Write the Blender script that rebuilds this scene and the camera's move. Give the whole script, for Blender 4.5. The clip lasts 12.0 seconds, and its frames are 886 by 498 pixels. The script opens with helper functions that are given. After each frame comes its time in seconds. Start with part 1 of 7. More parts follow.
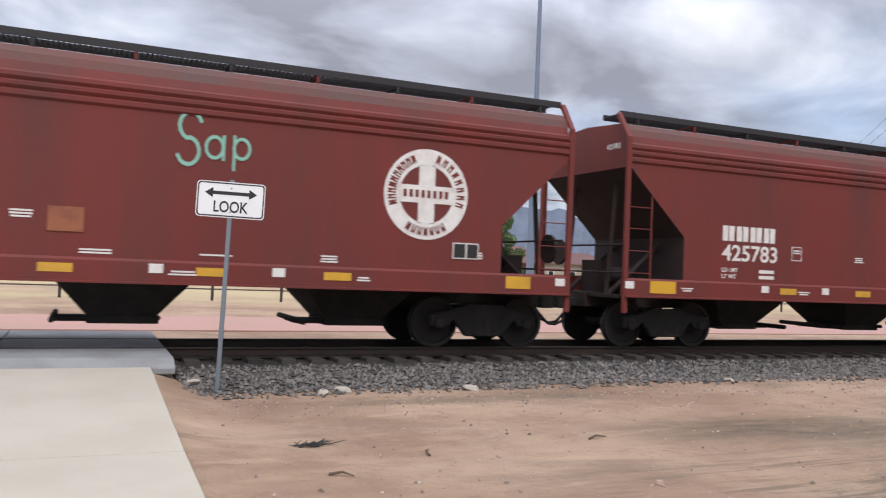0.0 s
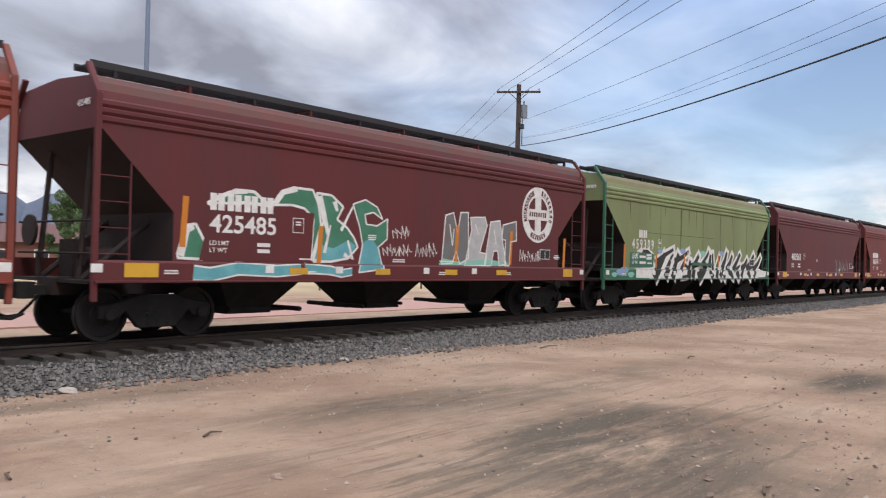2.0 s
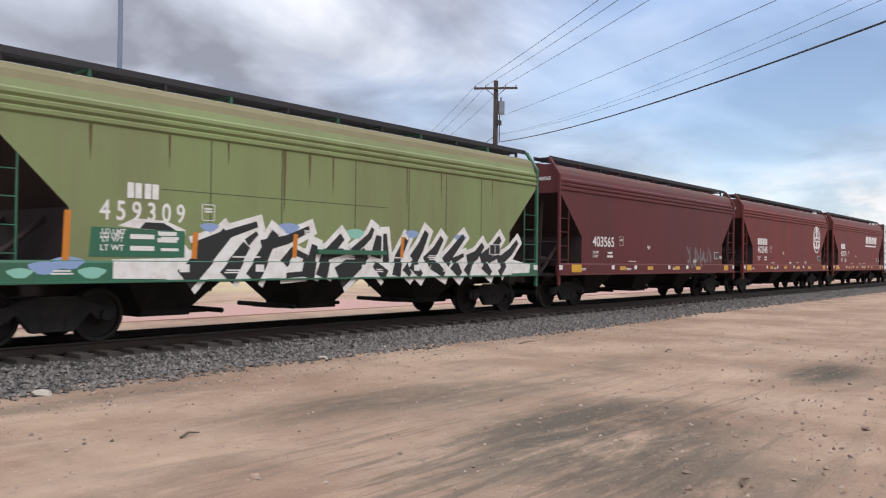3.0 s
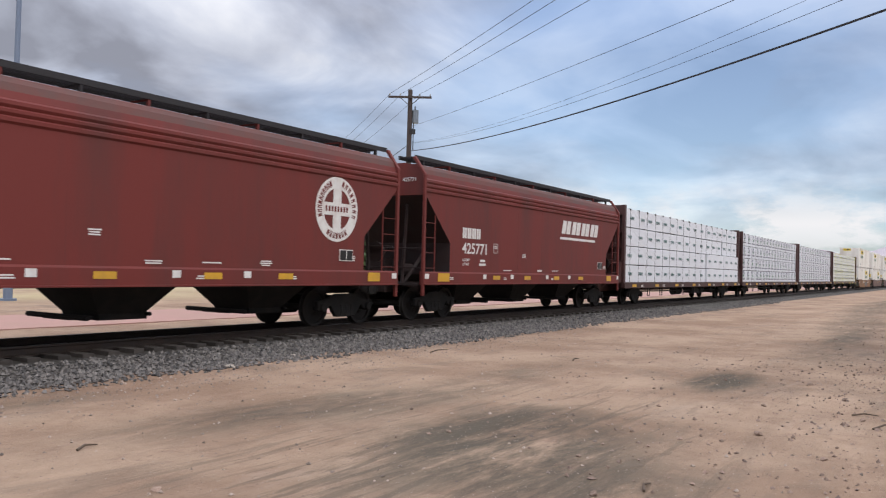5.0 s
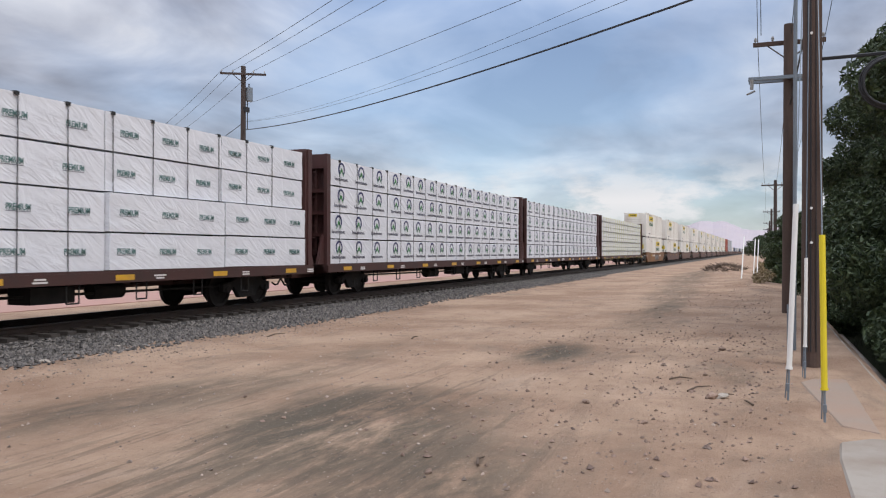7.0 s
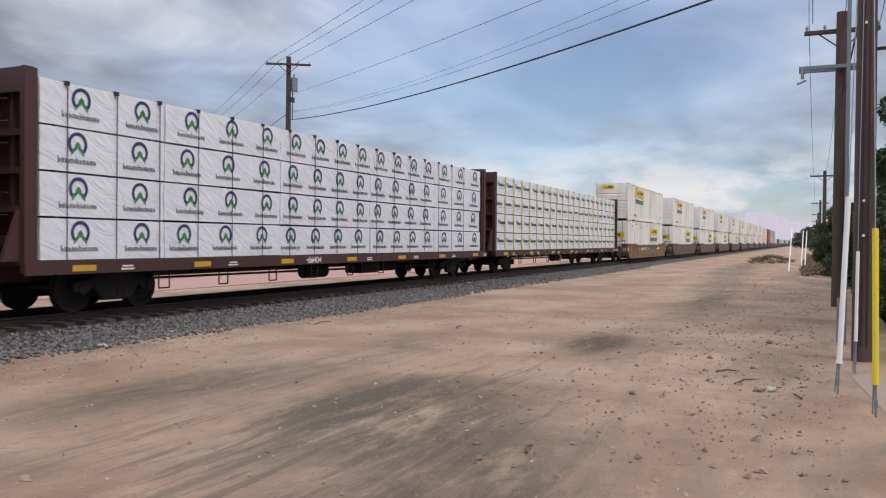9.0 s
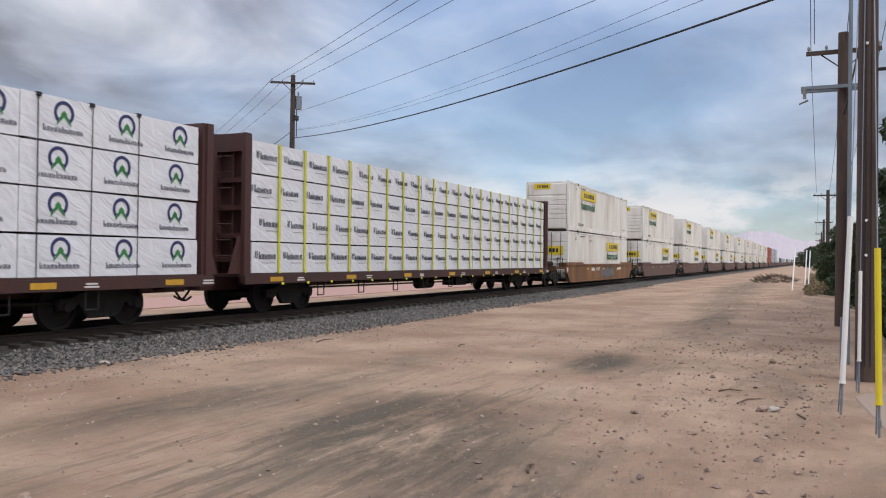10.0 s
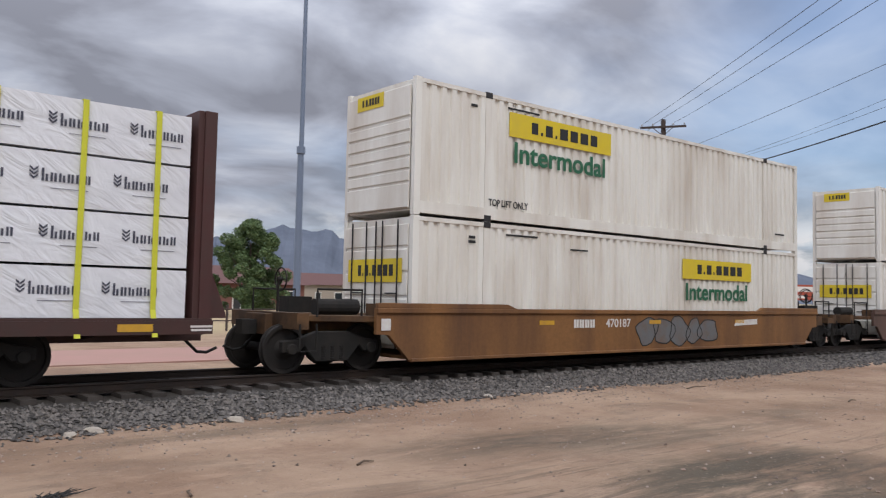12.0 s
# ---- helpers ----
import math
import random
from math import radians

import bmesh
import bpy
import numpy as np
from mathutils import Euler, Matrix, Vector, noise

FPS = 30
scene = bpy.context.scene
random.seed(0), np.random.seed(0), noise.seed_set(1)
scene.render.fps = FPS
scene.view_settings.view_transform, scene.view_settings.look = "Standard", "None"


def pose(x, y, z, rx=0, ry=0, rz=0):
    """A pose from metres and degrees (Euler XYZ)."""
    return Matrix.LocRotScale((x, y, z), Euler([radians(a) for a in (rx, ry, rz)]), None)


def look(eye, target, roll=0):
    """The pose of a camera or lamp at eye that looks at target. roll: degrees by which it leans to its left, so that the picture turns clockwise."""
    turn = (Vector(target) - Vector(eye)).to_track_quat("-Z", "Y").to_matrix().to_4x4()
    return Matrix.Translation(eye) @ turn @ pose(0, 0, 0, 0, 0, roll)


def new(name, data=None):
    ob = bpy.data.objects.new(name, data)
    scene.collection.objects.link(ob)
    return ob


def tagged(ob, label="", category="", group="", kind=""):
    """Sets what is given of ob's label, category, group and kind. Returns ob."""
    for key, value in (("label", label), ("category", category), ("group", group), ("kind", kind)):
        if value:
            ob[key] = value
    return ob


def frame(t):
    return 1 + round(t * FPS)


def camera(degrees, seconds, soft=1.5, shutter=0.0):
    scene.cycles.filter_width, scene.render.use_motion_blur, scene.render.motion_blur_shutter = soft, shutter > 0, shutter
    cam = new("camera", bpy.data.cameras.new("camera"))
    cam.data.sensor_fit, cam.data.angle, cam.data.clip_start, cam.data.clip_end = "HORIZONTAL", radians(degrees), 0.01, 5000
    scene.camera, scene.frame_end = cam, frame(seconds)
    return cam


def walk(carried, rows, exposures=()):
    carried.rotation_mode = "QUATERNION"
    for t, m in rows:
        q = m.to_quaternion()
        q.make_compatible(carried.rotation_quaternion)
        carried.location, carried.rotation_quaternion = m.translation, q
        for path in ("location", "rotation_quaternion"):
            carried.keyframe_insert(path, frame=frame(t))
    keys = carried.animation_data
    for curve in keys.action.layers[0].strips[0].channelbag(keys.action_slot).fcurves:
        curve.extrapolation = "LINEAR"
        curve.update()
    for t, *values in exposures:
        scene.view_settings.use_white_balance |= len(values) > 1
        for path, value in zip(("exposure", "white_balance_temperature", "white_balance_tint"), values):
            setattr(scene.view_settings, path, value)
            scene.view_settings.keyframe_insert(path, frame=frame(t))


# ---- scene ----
cam = camera(56.9, 12.0, soft=1.15, shutter=0.06)
PATH = [
    (0, (-0.168, 0.533, 1.444), (0.635, 2.364, 1.491), 2.3),
    (0.5, (-0.183, 0.774, 1.499), (1.032, 2.362, 1.544), 2.0),
    (1, (-0.02, 0.787, 1.502), (1.417, 2.178, 1.534), 1.7),
    (1.5, (0.031, 0.793, 1.502), (1.552, 2.091, 1.541), 2.2),
    (2, (0.071, 0.798, 1.503), (1.602, 2.085, 1.533), 1.3),
    (2.5, (0.102, 0.802, 1.503), (1.632, 2.09, 1.527), 1.0),
    (3, (0.096, 0.803, 1.502), (1.66, 2.05, 1.525), 0.7),
    (5, (0.092, 0.809, 1.505), (1.78, 1.881, 1.552), 1.4),
    (5.5, (0.191, 0.821, 1.507), (1.959, 1.755, 1.558), 1.2),
    (6, (0.187, 0.805, 1.504), (2.009, 1.628, 1.542), 0.8),
    (6.5, (0.222, 0.797, 1.502), (2.069, 1.563, 1.522), 0.3),
    (7, (0.27, 0.791, 1.5), (2.133, 1.52, 1.504), 0.1),
    (9, (0.113, 0.827, 1.512), (1.937, 1.647, 1.49), 0.5),
    (9.5, (0.105, 0.815, 1.515), (1.921, 1.653, 1.527), 0.7),
    (10, (0.104, 0.81, 1.514), (1.924, 1.637, 1.536), 0.7),
    (10.5, (0.081, 0.79, 1.523), (1.91, 1.6, 1.548), 0.7),
    (11, (0.041, 0.727, 1.507), (1.853, 1.572, 1.55), 0.9),
    (11.5, (-0.042, 0.608, 1.468), (1.615, 1.727, 1.536), 1.8),
    (12, (-0.181, 0.511, 1.518), (1.098, 2.043, 1.633), 1.2),
]
walk(cam, [(t, look(eye, target, roll)) for t, eye, target, roll in PATH],
     exposures=[(0.0, 0.12), (0.6, 0.11), (1.0, 0.06), (2.0, 0.03), (3.0, 0.05), (5.0, -0.08), (7.0, -0.18), (9.0, -0.23), (11.0, -0.24), (11.5, -0.28), (12.0, -0.33)])

# ---- sky and sun ----
SPEED = 17.98          # metres a second, towards -x
YC = 15.08             # centre line of the track
GROUND = -0.36         # dirt beside the track; rail tops are z = 0

world = bpy.data.worlds.new("overcast_sky")
scene.world = world
world.use_nodes = True


def node(tree, kind, **values):
    n = tree.nodes.new(kind)
    for key, value in values.items():
        if key in n.inputs.keys():
            n.inputs[key].default_value = value
    return n


def build_sky():
    t = world.node_tree
    t.nodes.clear()
    out = t.nodes.new("ShaderNodeOutputWorld")
    bg = t.nodes.new("ShaderNodeBackground")
    sky = t.nodes.new("ShaderNodeTexSky")
    sky.sky_type, sky.sun_disc = "NISHITA", False
    sky.sun_elevation, sky.sun_rotation = radians(52), radians(205)
    dim = t.nodes.new("ShaderNodeMixRGB")
    dim.blend_type = "MULTIPLY"
    dim.inputs[0].default_value = 1.0
    dim.inputs[2].default_value = (0.140, 0.154, 0.174, 1)
    t.links.new(sky.outputs[0], dim.inputs[1])
    co = t.nodes.new("ShaderNodeTexCoord")
    sep = t.nodes.new("ShaderNodeSeparateXYZ")
    t.links.new(co.outputs["Generated"], sep.inputs[0])
    # flat cloud decks: the direction is divided by its height, so that clouds crowd towards the horizon
    up = t.nodes.new("ShaderNodeMath")
    up.operation = "MAXIMUM"
    up.inputs[1].default_value = 0.0
    t.links.new(sep.outputs[2], up.inputs[0])
    add = t.nodes.new("ShaderNodeMath")
    add.inputs[1].default_value = 0.22
    t.links.new(up.outputs[0], add.inputs[0])
    inv = t.nodes.new("ShaderNodeMath")
    inv.operation = "DIVIDE"
    inv.inputs[0].default_value = 1.0
    t.links.new(add.outputs[0], inv.inputs[1])
    deck = t.nodes.new("ShaderNodeVectorMath")
    deck.operation = "SCALE"
    t.links.new(co.outputs["Generated"], deck.inputs[0])
    t.links.new(inv.outputs[0], deck.inputs["Scale"])
    flat = t.nodes.new("ShaderNodeVectorMath")
    flat.operation = "MULTIPLY"
    flat.inputs[1].default_value = (0.85, 1, 0.6)
    t.links.new(deck.outputs[0], flat.inputs[0])
    big = node(t, "ShaderNodeTexNoise", Scale=2.3, Detail=9.0, Roughness=0.5, Distortion=0.35)
    t.links.new(flat.outputs[0], big.inputs["Vector"])
    cover = t.nodes.new("ShaderNodeValToRGB")
    cover.color_ramp.elements[0].position, cover.color_ramp.elements[1].position = 0.34, 0.62
    cover.color_ramp.elements[0].color = (0.34, 0.34, 0.34, 1)
    shift = t.nodes.new("ShaderNodeVectorMath")
    shift.inputs[1].default_value = (3.1, 1.4, 0.7)
    t.links.new(flat.outputs[0], shift.inputs[0])
    gaps = node(t, "ShaderNodeTexNoise", Scale=0.6, Detail=6.0, Roughness=0.55)
    t.links.new(shift.outputs[0], gaps.inputs["Vector"])
    # the deck thins out to blue down the line of the track
    ahead = t.nodes.new("ShaderNodeVectorMath")
    ahead.operation = "DOT_PRODUCT"
    ahead.inputs[1].default_value = Vector((0.93, 0.16, 0.17)).normalized()
    t.links.new(co.outputs["Generated"], ahead.inputs[0])
    thin = t.nodes.new("ShaderNodeMapRange")
    thin.inputs["From Min"].default_value, thin.inputs["From Max"].default_value = 0.90, 0.995
    thin.inputs["To Min"].default_value, thin.inputs["To Max"].default_value = 0.16, -0.13
    t.links.new(ahead.outputs["Value"], thin.inputs[0])
    both = t.nodes.new("ShaderNodeMath")
    t.links.new(gaps.outputs[0], both.inputs[0])
    t.links.new(thin.outputs[0], both.inputs[1])
    t.links.new(both.outputs[0], cover.inputs[0])
    tone = t.nodes.new("ShaderNodeValToRGB")
    tone.color_ramp.elements[0].position, tone.color_ramp.elements[1].position = 0.33, 0.66
    tone.color_ramp.elements[0].color = (0.32, 0.335, 0.405, 1)
    tone.color_ramp.elements[1].color = (0.95, 0.955, 1.0, 1)
    mid = tone.color_ramp.elements.new(0.47)
    mid.color = (0.515, 0.548, 0.655, 1)
    pale = tone.color_ramp.elements.new(0.555)
    pale.color = (0.685, 0.718, 0.82, 1)
    # the deck is thicker, so greyer, across the track
    across = t.nodes.new("ShaderNodeVectorMath")
    across.operation = "DOT_PRODUCT"
    across.inputs[1].default_value = Vector((0.36, 0.90, 0.20)).normalized()
    t.links.new(co.outputs["Generated"], across.inputs[0])
    thick = t.nodes.new("ShaderNodeMapRange")
    thick.inputs["From Min"].default_value, thick.inputs["From Max"].default_value = 0.80, 1.0
    thick.inputs["To Min"].default_value, thick.inputs["To Max"].default_value = 0.02, -0.12
    t.links.new(across.outputs["Value"], thick.inputs[0])
    grey = t.nodes.new("ShaderNodeMath")
    t.links.new(big.outputs[0], grey.inputs[0])
    t.links.new(thick.outputs[0], grey.inputs[1])
    t.links.new(grey.outputs[0], tone.inputs[0])
    mix = t.nodes.new("ShaderNodeMixRGB")
    t.links.new(cover.outputs[0], mix.inputs[0])
    t.links.new(dim.outputs[0], mix.inputs[1])
    t.links.new(tone.outputs[0], mix.inputs[2])
    # an overcast sky is about three times as bright overhead as at the horizon
    rise = t.nodes.new("ShaderNodeMapRange")
    rise.inputs["From Min"].default_value, rise.inputs["From Max"].default_value = 0.25, 1.0
    rise.inputs["To Min"].default_value, rise.inputs["To Max"].default_value = 1.0, 3.4
    t.links.new(sep.outputs[2], rise.inputs[0])
    # low heaped clouds in a bright band over the horizon
    heap = node(t, "ShaderNodeTexNoise", Scale=7.5, Detail=8.0, Roughness=0.6)
    squash = t.nodes.new("ShaderNodeVectorMath")
    squash.operation = "MULTIPLY"
    squash.inputs[1].default_value = (1, 1, 2.6)
    t.links.new(co.outputs["Generated"], squash.inputs[0])
    t.links.new(squash.outputs[0], heap.inputs["Vector"])
    puff = t.nodes.new("ShaderNodeMapRange")
    puff.inputs["From Min"].default_value, puff.inputs["From Max"].default_value = 0.43, 0.55
    t.links.new(heap.outputs[0], puff.inputs[0])
    low = t.nodes.new("ShaderNodeValToRGB")
    low.color_ramp.elements[0].position, low.color_ramp.elements[1].position = 0.02, 0.115
    low.color_ramp.elements[0].color, low.color_ramp.elements[1].color = (0.45, 0.45, 0.45, 1), (0, 0, 0, 1)
    peak = low.color_ramp.elements.new(0.06)
    peak.color = (1, 1, 1, 1)
    t.links.new(sep.outputs[2], low.inputs[0])
    where = t.nodes.new("ShaderNodeMath")
    where.operation = "MULTIPLY"
    t.links.new(puff.outputs[0], where.inputs[0])
    t.links.new(low.outputs[0], where.inputs[1])
    heaped = t.nodes.new("ShaderNodeMixRGB")
    heaped.inputs[2].default_value = (0.95, 0.94, 0.96, 1)
    t.links.new(where.outputs[0], heaped.inputs[0])
    t.links.new(mix.outputs[0], heaped.inputs[1])
    t.links.new(heaped.outputs[0], bg.inputs[0])
    t.links.new(rise.outputs[0], bg.inputs[1])
    t.links.new(bg.outputs[0], out.inputs[0])


build_sky()
sun = new("sun", bpy.data.lights.new("sun", "SUN"))
sun.data.energy, sun.data.angle, sun.data.color = 1.5, radians(14), (1.0, 0.955, 0.89)
sun.matrix_world = look((-14, -30, 42), (0, 0, 0))


# ---- materials ----
MATS = {}


def material(name, base, rough=0.7, metal=0.0, vary=0.12, scale=1.5, fine=40.0, bump=0.15, dirt=None, dirt_amount=0.35, streak=False, spec=0.4, random_tint=0.0, wrinkle=0.0):
    """Base colour with stains at one scale and grain at another, both as colour and relief."""
    if name in MATS:
        return MATS[name]
    m = bpy.data.materials.new(name)
    m.use_nodes = True
    t = m.node_tree
    b = t.nodes["Principled BSDF"]
    b.inputs["Roughness"].default_value, b.inputs["Metallic"].default_value = rough, metal
    b.inputs["Specular IOR Level"].default_value = spec
    co = t.nodes.new("ShaderNodeTexCoord")
    src = co.outputs["Object"]
    stretch = t.nodes.new("ShaderNodeMapping")
    stretch.inputs["Scale"].default_value = (1, 1, 0.18) if streak else (1, 1, 1)
    t.links.new(src, stretch.inputs[0])
    n1 = node(t, "ShaderNodeTexNoise", Scale=scale, Detail=6.0, Roughness=0.6)
    t.links.new(stretch.outputs[0], n1.inputs["Vector"])
    n2 = node(t, "ShaderNodeTexNoise", Scale=fine, Detail=4.0, Roughness=0.65)
    t.links.new(src, n2.inputs["Vector"])
    dark = tuple(c * (1 - vary) for c in base)
    light = tuple(min(1, c * (1 + vary)) for c in base)
    ramp = t.nodes.new("ShaderNodeMixRGB")
    ramp.inputs[1].default_value, ramp.inputs[2].default_value = (*dark, 1), (*light, 1)
    t.links.new(n2.outputs[0], ramp.inputs[0])
    last = ramp.outputs[0]
    if dirt:
        mask = t.nodes.new("ShaderNodeMapRange")
        mask.inputs["From Min"].default_value, mask.inputs["From Max"].default_value = 0.42, 0.75
        mask.inputs["To Max"].default_value = dirt_amount
        t.links.new(n1.outputs[0], mask.inputs[0])
        over = t.nodes.new("ShaderNodeMixRGB")
        over.inputs[2].default_value = (*dirt, 1)
        t.links.new(mask.outputs[0], over.inputs[0])
        t.links.new(last, over.inputs[1])
        last = over.outputs[0]
    if random_tint:
        info = t.nodes.new("ShaderNodeObjectInfo")
        span = t.nodes.new("ShaderNodeMapRange")
        span.inputs["To Min"].default_value, span.inputs["To Max"].default_value = 1 - random_tint, 1 + random_tint
        t.links.new(info.outputs["Random"], span.inputs[0])
        hue = t.nodes.new("ShaderNodeHueSaturation")
        t.links.new(span.outputs[0], hue.inputs["Value"])
        t.links.new(last, hue.inputs["Color"])
        last = hue.outputs[0]
    t.links.new(last, b.inputs["Base Color"])
    bp = t.nodes.new("ShaderNodeBump")
    bp.inputs["Strength"].default_value = bump
    bp.inputs["Distance"].default_value = 0.01
    t.links.new(n2.outputs[0], bp.inputs["Height"])
    if wrinkle:
        wv = node(t, "ShaderNodeTexNoise", Scale=1.3, Detail=3.0, Roughness=0.45, Distortion=2.2)
        st = t.nodes.new("ShaderNodeMapping")
        st.vector_type = "TEXTURE"
        st.inputs["Rotation"].default_value = (0, 0.55, 0)
        st.inputs["Scale"].default_value = (1.3, 1.0, 0.42)
        t.links.new(src, st.inputs[0])
        t.links.new(st.outputs[0], wv.inputs["Vector"])
        b2 = t.nodes.new("ShaderNodeBump")
        b2.inputs["Strength"].default_value, b2.inputs["Distance"].default_value = wrinkle, 0.09
        t.links.new(wv.outputs[0], b2.inputs["Height"])
        t.links.new(bp.outputs[0], b2.inputs["Normal"])
        bp = b2
    t.links.new(bp.outputs[0], b.inputs["Normal"])
    MATS[name] = m
    return m


RED = (0.152, 0.031, 0.026)
RED2 = (0.108, 0.025, 0.026)
red_paint = material("oxide_red_paint", RED, 0.62, spec=0.25, vary=0.06, scale=1.1, fine=18, bump=0.05, dirt=(0.088, 0.034, 0.030), dirt_amount=0.8, streak=True)
maroon_paint = material("maroon_paint", RED2, 0.6, spec=0.25, vary=0.06, scale=0.9, fine=18, bump=0.05, dirt=(0.070, 0.028, 0.028), dirt_amount=0.7, streak=True)
rust_red_paint = material("weathered_red_paint", (0.182, 0.036, 0.022), 0.6, vary=0.08, scale=0.8, fine=14, bump=0.06, dirt=(0.075, 0.045, 0.035), dirt_amount=0.85, streak=True)
green_paint = material("faded_green_paint", (0.185, 0.225, 0.092), 0.6, vary=0.07, scale=0.8, fine=14, bump=0.06, dirt=(0.15, 0.14, 0.07), dirt_amount=0.7, streak=True)
dark_green_paint = material("darker_green_paint", (0.03, 0.12, 0.07), 0.55, vary=0.08, scale=0.9, bump=0.06, dirt=(0.05, 0.06, 0.04), dirt_amount=0.5)
roof_dust = material("dusty_roof_paint", (0.125, 0.045, 0.037), 0.75, vary=0.15, scale=1.2, bump=0.1, dirt=(0.075, 0.06, 0.055), dirt_amount=0.8)
grating_steel = material("dark_grating_steel", (0.035, 0.033, 0.035), 0.7, 0.3, vary=0.25, scale=4, bump=0.2)
# grime, with the shade under the hopper ends put into its near-black colour
end_shade_grime = material("grimy_end_paint", (0.024, 0.012, 0.011), 0.8, vary=0.3, scale=2.2, bump=0.2, dirt=(0.025, 0.02, 0.02), dirt_amount=0.8)
black_iron = material("grimy_black_iron", (0.014, 0.013, 0.012), 0.85, 0.1, vary=0.3, scale=3, bump=0.3, dirt=(0.035, 0.028, 0.023), dirt_amount=0.6)
wheel_steel = material("dull_wheel_steel", (0.017, 0.015, 0.014), 0.75, 0.2, vary=0.2, scale=3, bump=0.2, dirt=(0.035, 0.027, 0.022), dirt_amount=0.5)
white_paint = material("white_stencil_paint", (0.68, 0.67, 0.64), 0.6, vary=0.08, scale=5, bump=0.03, dirt=(0.42, 0.30, 0.27), dirt_amount=0.5)
yellow_tape = material("yellow_reflector_tape", (0.58, 0.32, 0.03), 0.5, vary=0.1, scale=4, bump=0.05, dirt=(0.3, 0.18, 0.06), dirt_amount=0.5)
black_paint = material("black_stencil_paint", (0.02, 0.02, 0.02), 0.6, vary=0.2, bump=0.03)
brown_steel = material("brown_car_steel", (0.066, 0.025, 0.023), 0.6, vary=0.22, scale=1.6, bump=0.1, dirt=(0.05, 0.035, 0.03), dirt_amount=0.6)
deck_steel = material("dark_brown_deck_steel", (0.06, 0.026, 0.022), 0.65, vary=0.15, scale=1.8, bump=0.12, dirt=(0.035, 0.028, 0.025), dirt_amount=0.6)
wrap_white = material("white_lumber_wrap", (0.70, 0.71, 0.74), 0.42, vary=0.04, scale=1.4, fine=9, bump=0.05, dirt=(0.56, 0.57, 0.61), dirt_amount=0.45, wrinkle=0.4, spec=0.5)
print_green = material("dark_green_print", (0.11, 0.20, 0.19), 0.5, vary=0.1)
intermodal_green = material("intermodal_green_paint", (0.02, 0.12, 0.06), 0.5, vary=0.1)
print_leaf = material("green_print", (0.05, 0.22, 0.07), 0.5, vary=0.1)
print_navy = material("navy_print", (0.035, 0.04, 0.12), 0.5, vary=0.1)
print_grey_navy = material("grey_navy_print", (0.055, 0.058, 0.085), 0.5, vary=0.1)
print_grey = material("grey_print", (0.12, 0.12, 0.15), 0.5, vary=0.1)
strap_yellow = material("yellow_load_strap", (0.55, 0.55, 0.04), 0.55, vary=0.1, bump=0.1)
strap_dark = material("dark_steel_strap", (0.06, 0.06, 0.065), 0.5, 0.4, vary=0.1)
box_white = material("white_container_paint", (0.76, 0.745, 0.69), 0.5, vary=0.04, scale=0.9, fine=12, bump=0.05, dirt=(0.44, 0.36, 0.28), dirt_amount=0.7, streak=True)
box_grey = material("grey_container_paint", (0.42, 0.44, 0.46), 0.5, vary=0.05, scale=0.9, dirt=(0.3, 0.28, 0.25), dirt_amount=0.5, streak=True)
box_red = material("red_container_paint", (0.36, 0.07, 0.04), 0.5, vary=0.06, scale=0.9, dirt=(0.2, 0.08, 0.06), dirt_amount=0.5, streak=True)
box_blue = material("blue_container_paint", (0.05, 0.08, 0.15), 0.5, vary=0.06, scale=0.9, dirt=(0.08, 0.08, 0.09), dirt_amount=0.5, streak=True)
panel_yellow = material("yellow_sign_panel", (0.66, 0.50, 0.02), 0.5, vary=0.06, bump=0.03, dirt=(0.5, 0.38, 0.08), dirt_amount=0.4)
well_tan = material("rusty_tan_well_paint", (0.225, 0.105, 0.036), 0.65, vary=0.3, scale=0.7, fine=14, bump=0.14, dirt=(0.075, 0.036, 0.022), dirt_amount=1.0, streak=True)
well_brown = material("brown_well_paint", (0.12, 0.065, 0.05), 0.65, vary=0.12, scale=1.0, fine=14, bump=0.1, dirt=(0.07, 0.05, 0.04), dirt_amount=0.7, streak=True)
platform_rust = material("grimy_rusty_platform", (0.055, 0.030, 0.016), 0.8, vary=0.3, scale=2, fine=14, bump=0.2, dirt=(0.16, 0.08, 0.03), dirt_amount=0.9)
spray_teal = material("teal_spray_paint", (0.10, 0.30, 0.33), 0.6, vary=0.2, scale=2.5, dirt=(0.17, 0.42, 0.44), dirt_amount=0.9)
spray_silver = material("silver_spray_paint", (0.36, 0.35, 0.35), 0.5, vary=0.15, scale=2.5, dirt=(0.5, 0.48, 0.46), dirt_amount=0.9)
spray_grey = material("grey_blue_spray_paint", (0.14, 0.145, 0.15), 0.6, vary=0.2, scale=2.0, dirt=(0.16, 0.09, 0.05), dirt_amount=0.8)
spray_green = material("green_spray_paint", (0.045, 0.15, 0.085), 0.6, vary=0.15, scale=2.5, dirt=(0.07, 0.22, 0.16), dirt_amount=0.8)
spray_blue = material("pale_blue_spray_paint", (0.22, 0.30, 0.48), 0.6, vary=0.15)
rust_stain = material("brown_rust_stain", (0.085, 0.05, 0.025), 0.85, vary=0.3, scale=3, dirt=(0.16, 0.15, 0.07), dirt_amount=0.8, streak=True)
spray_mint = material("mint_spray_paint", (0.22, 0.45, 0.36), 0.6, vary=0.1)
spray_orange = material("orange_paint_mark", (0.5, 0.17, 0.02), 0.6, vary=0.1)
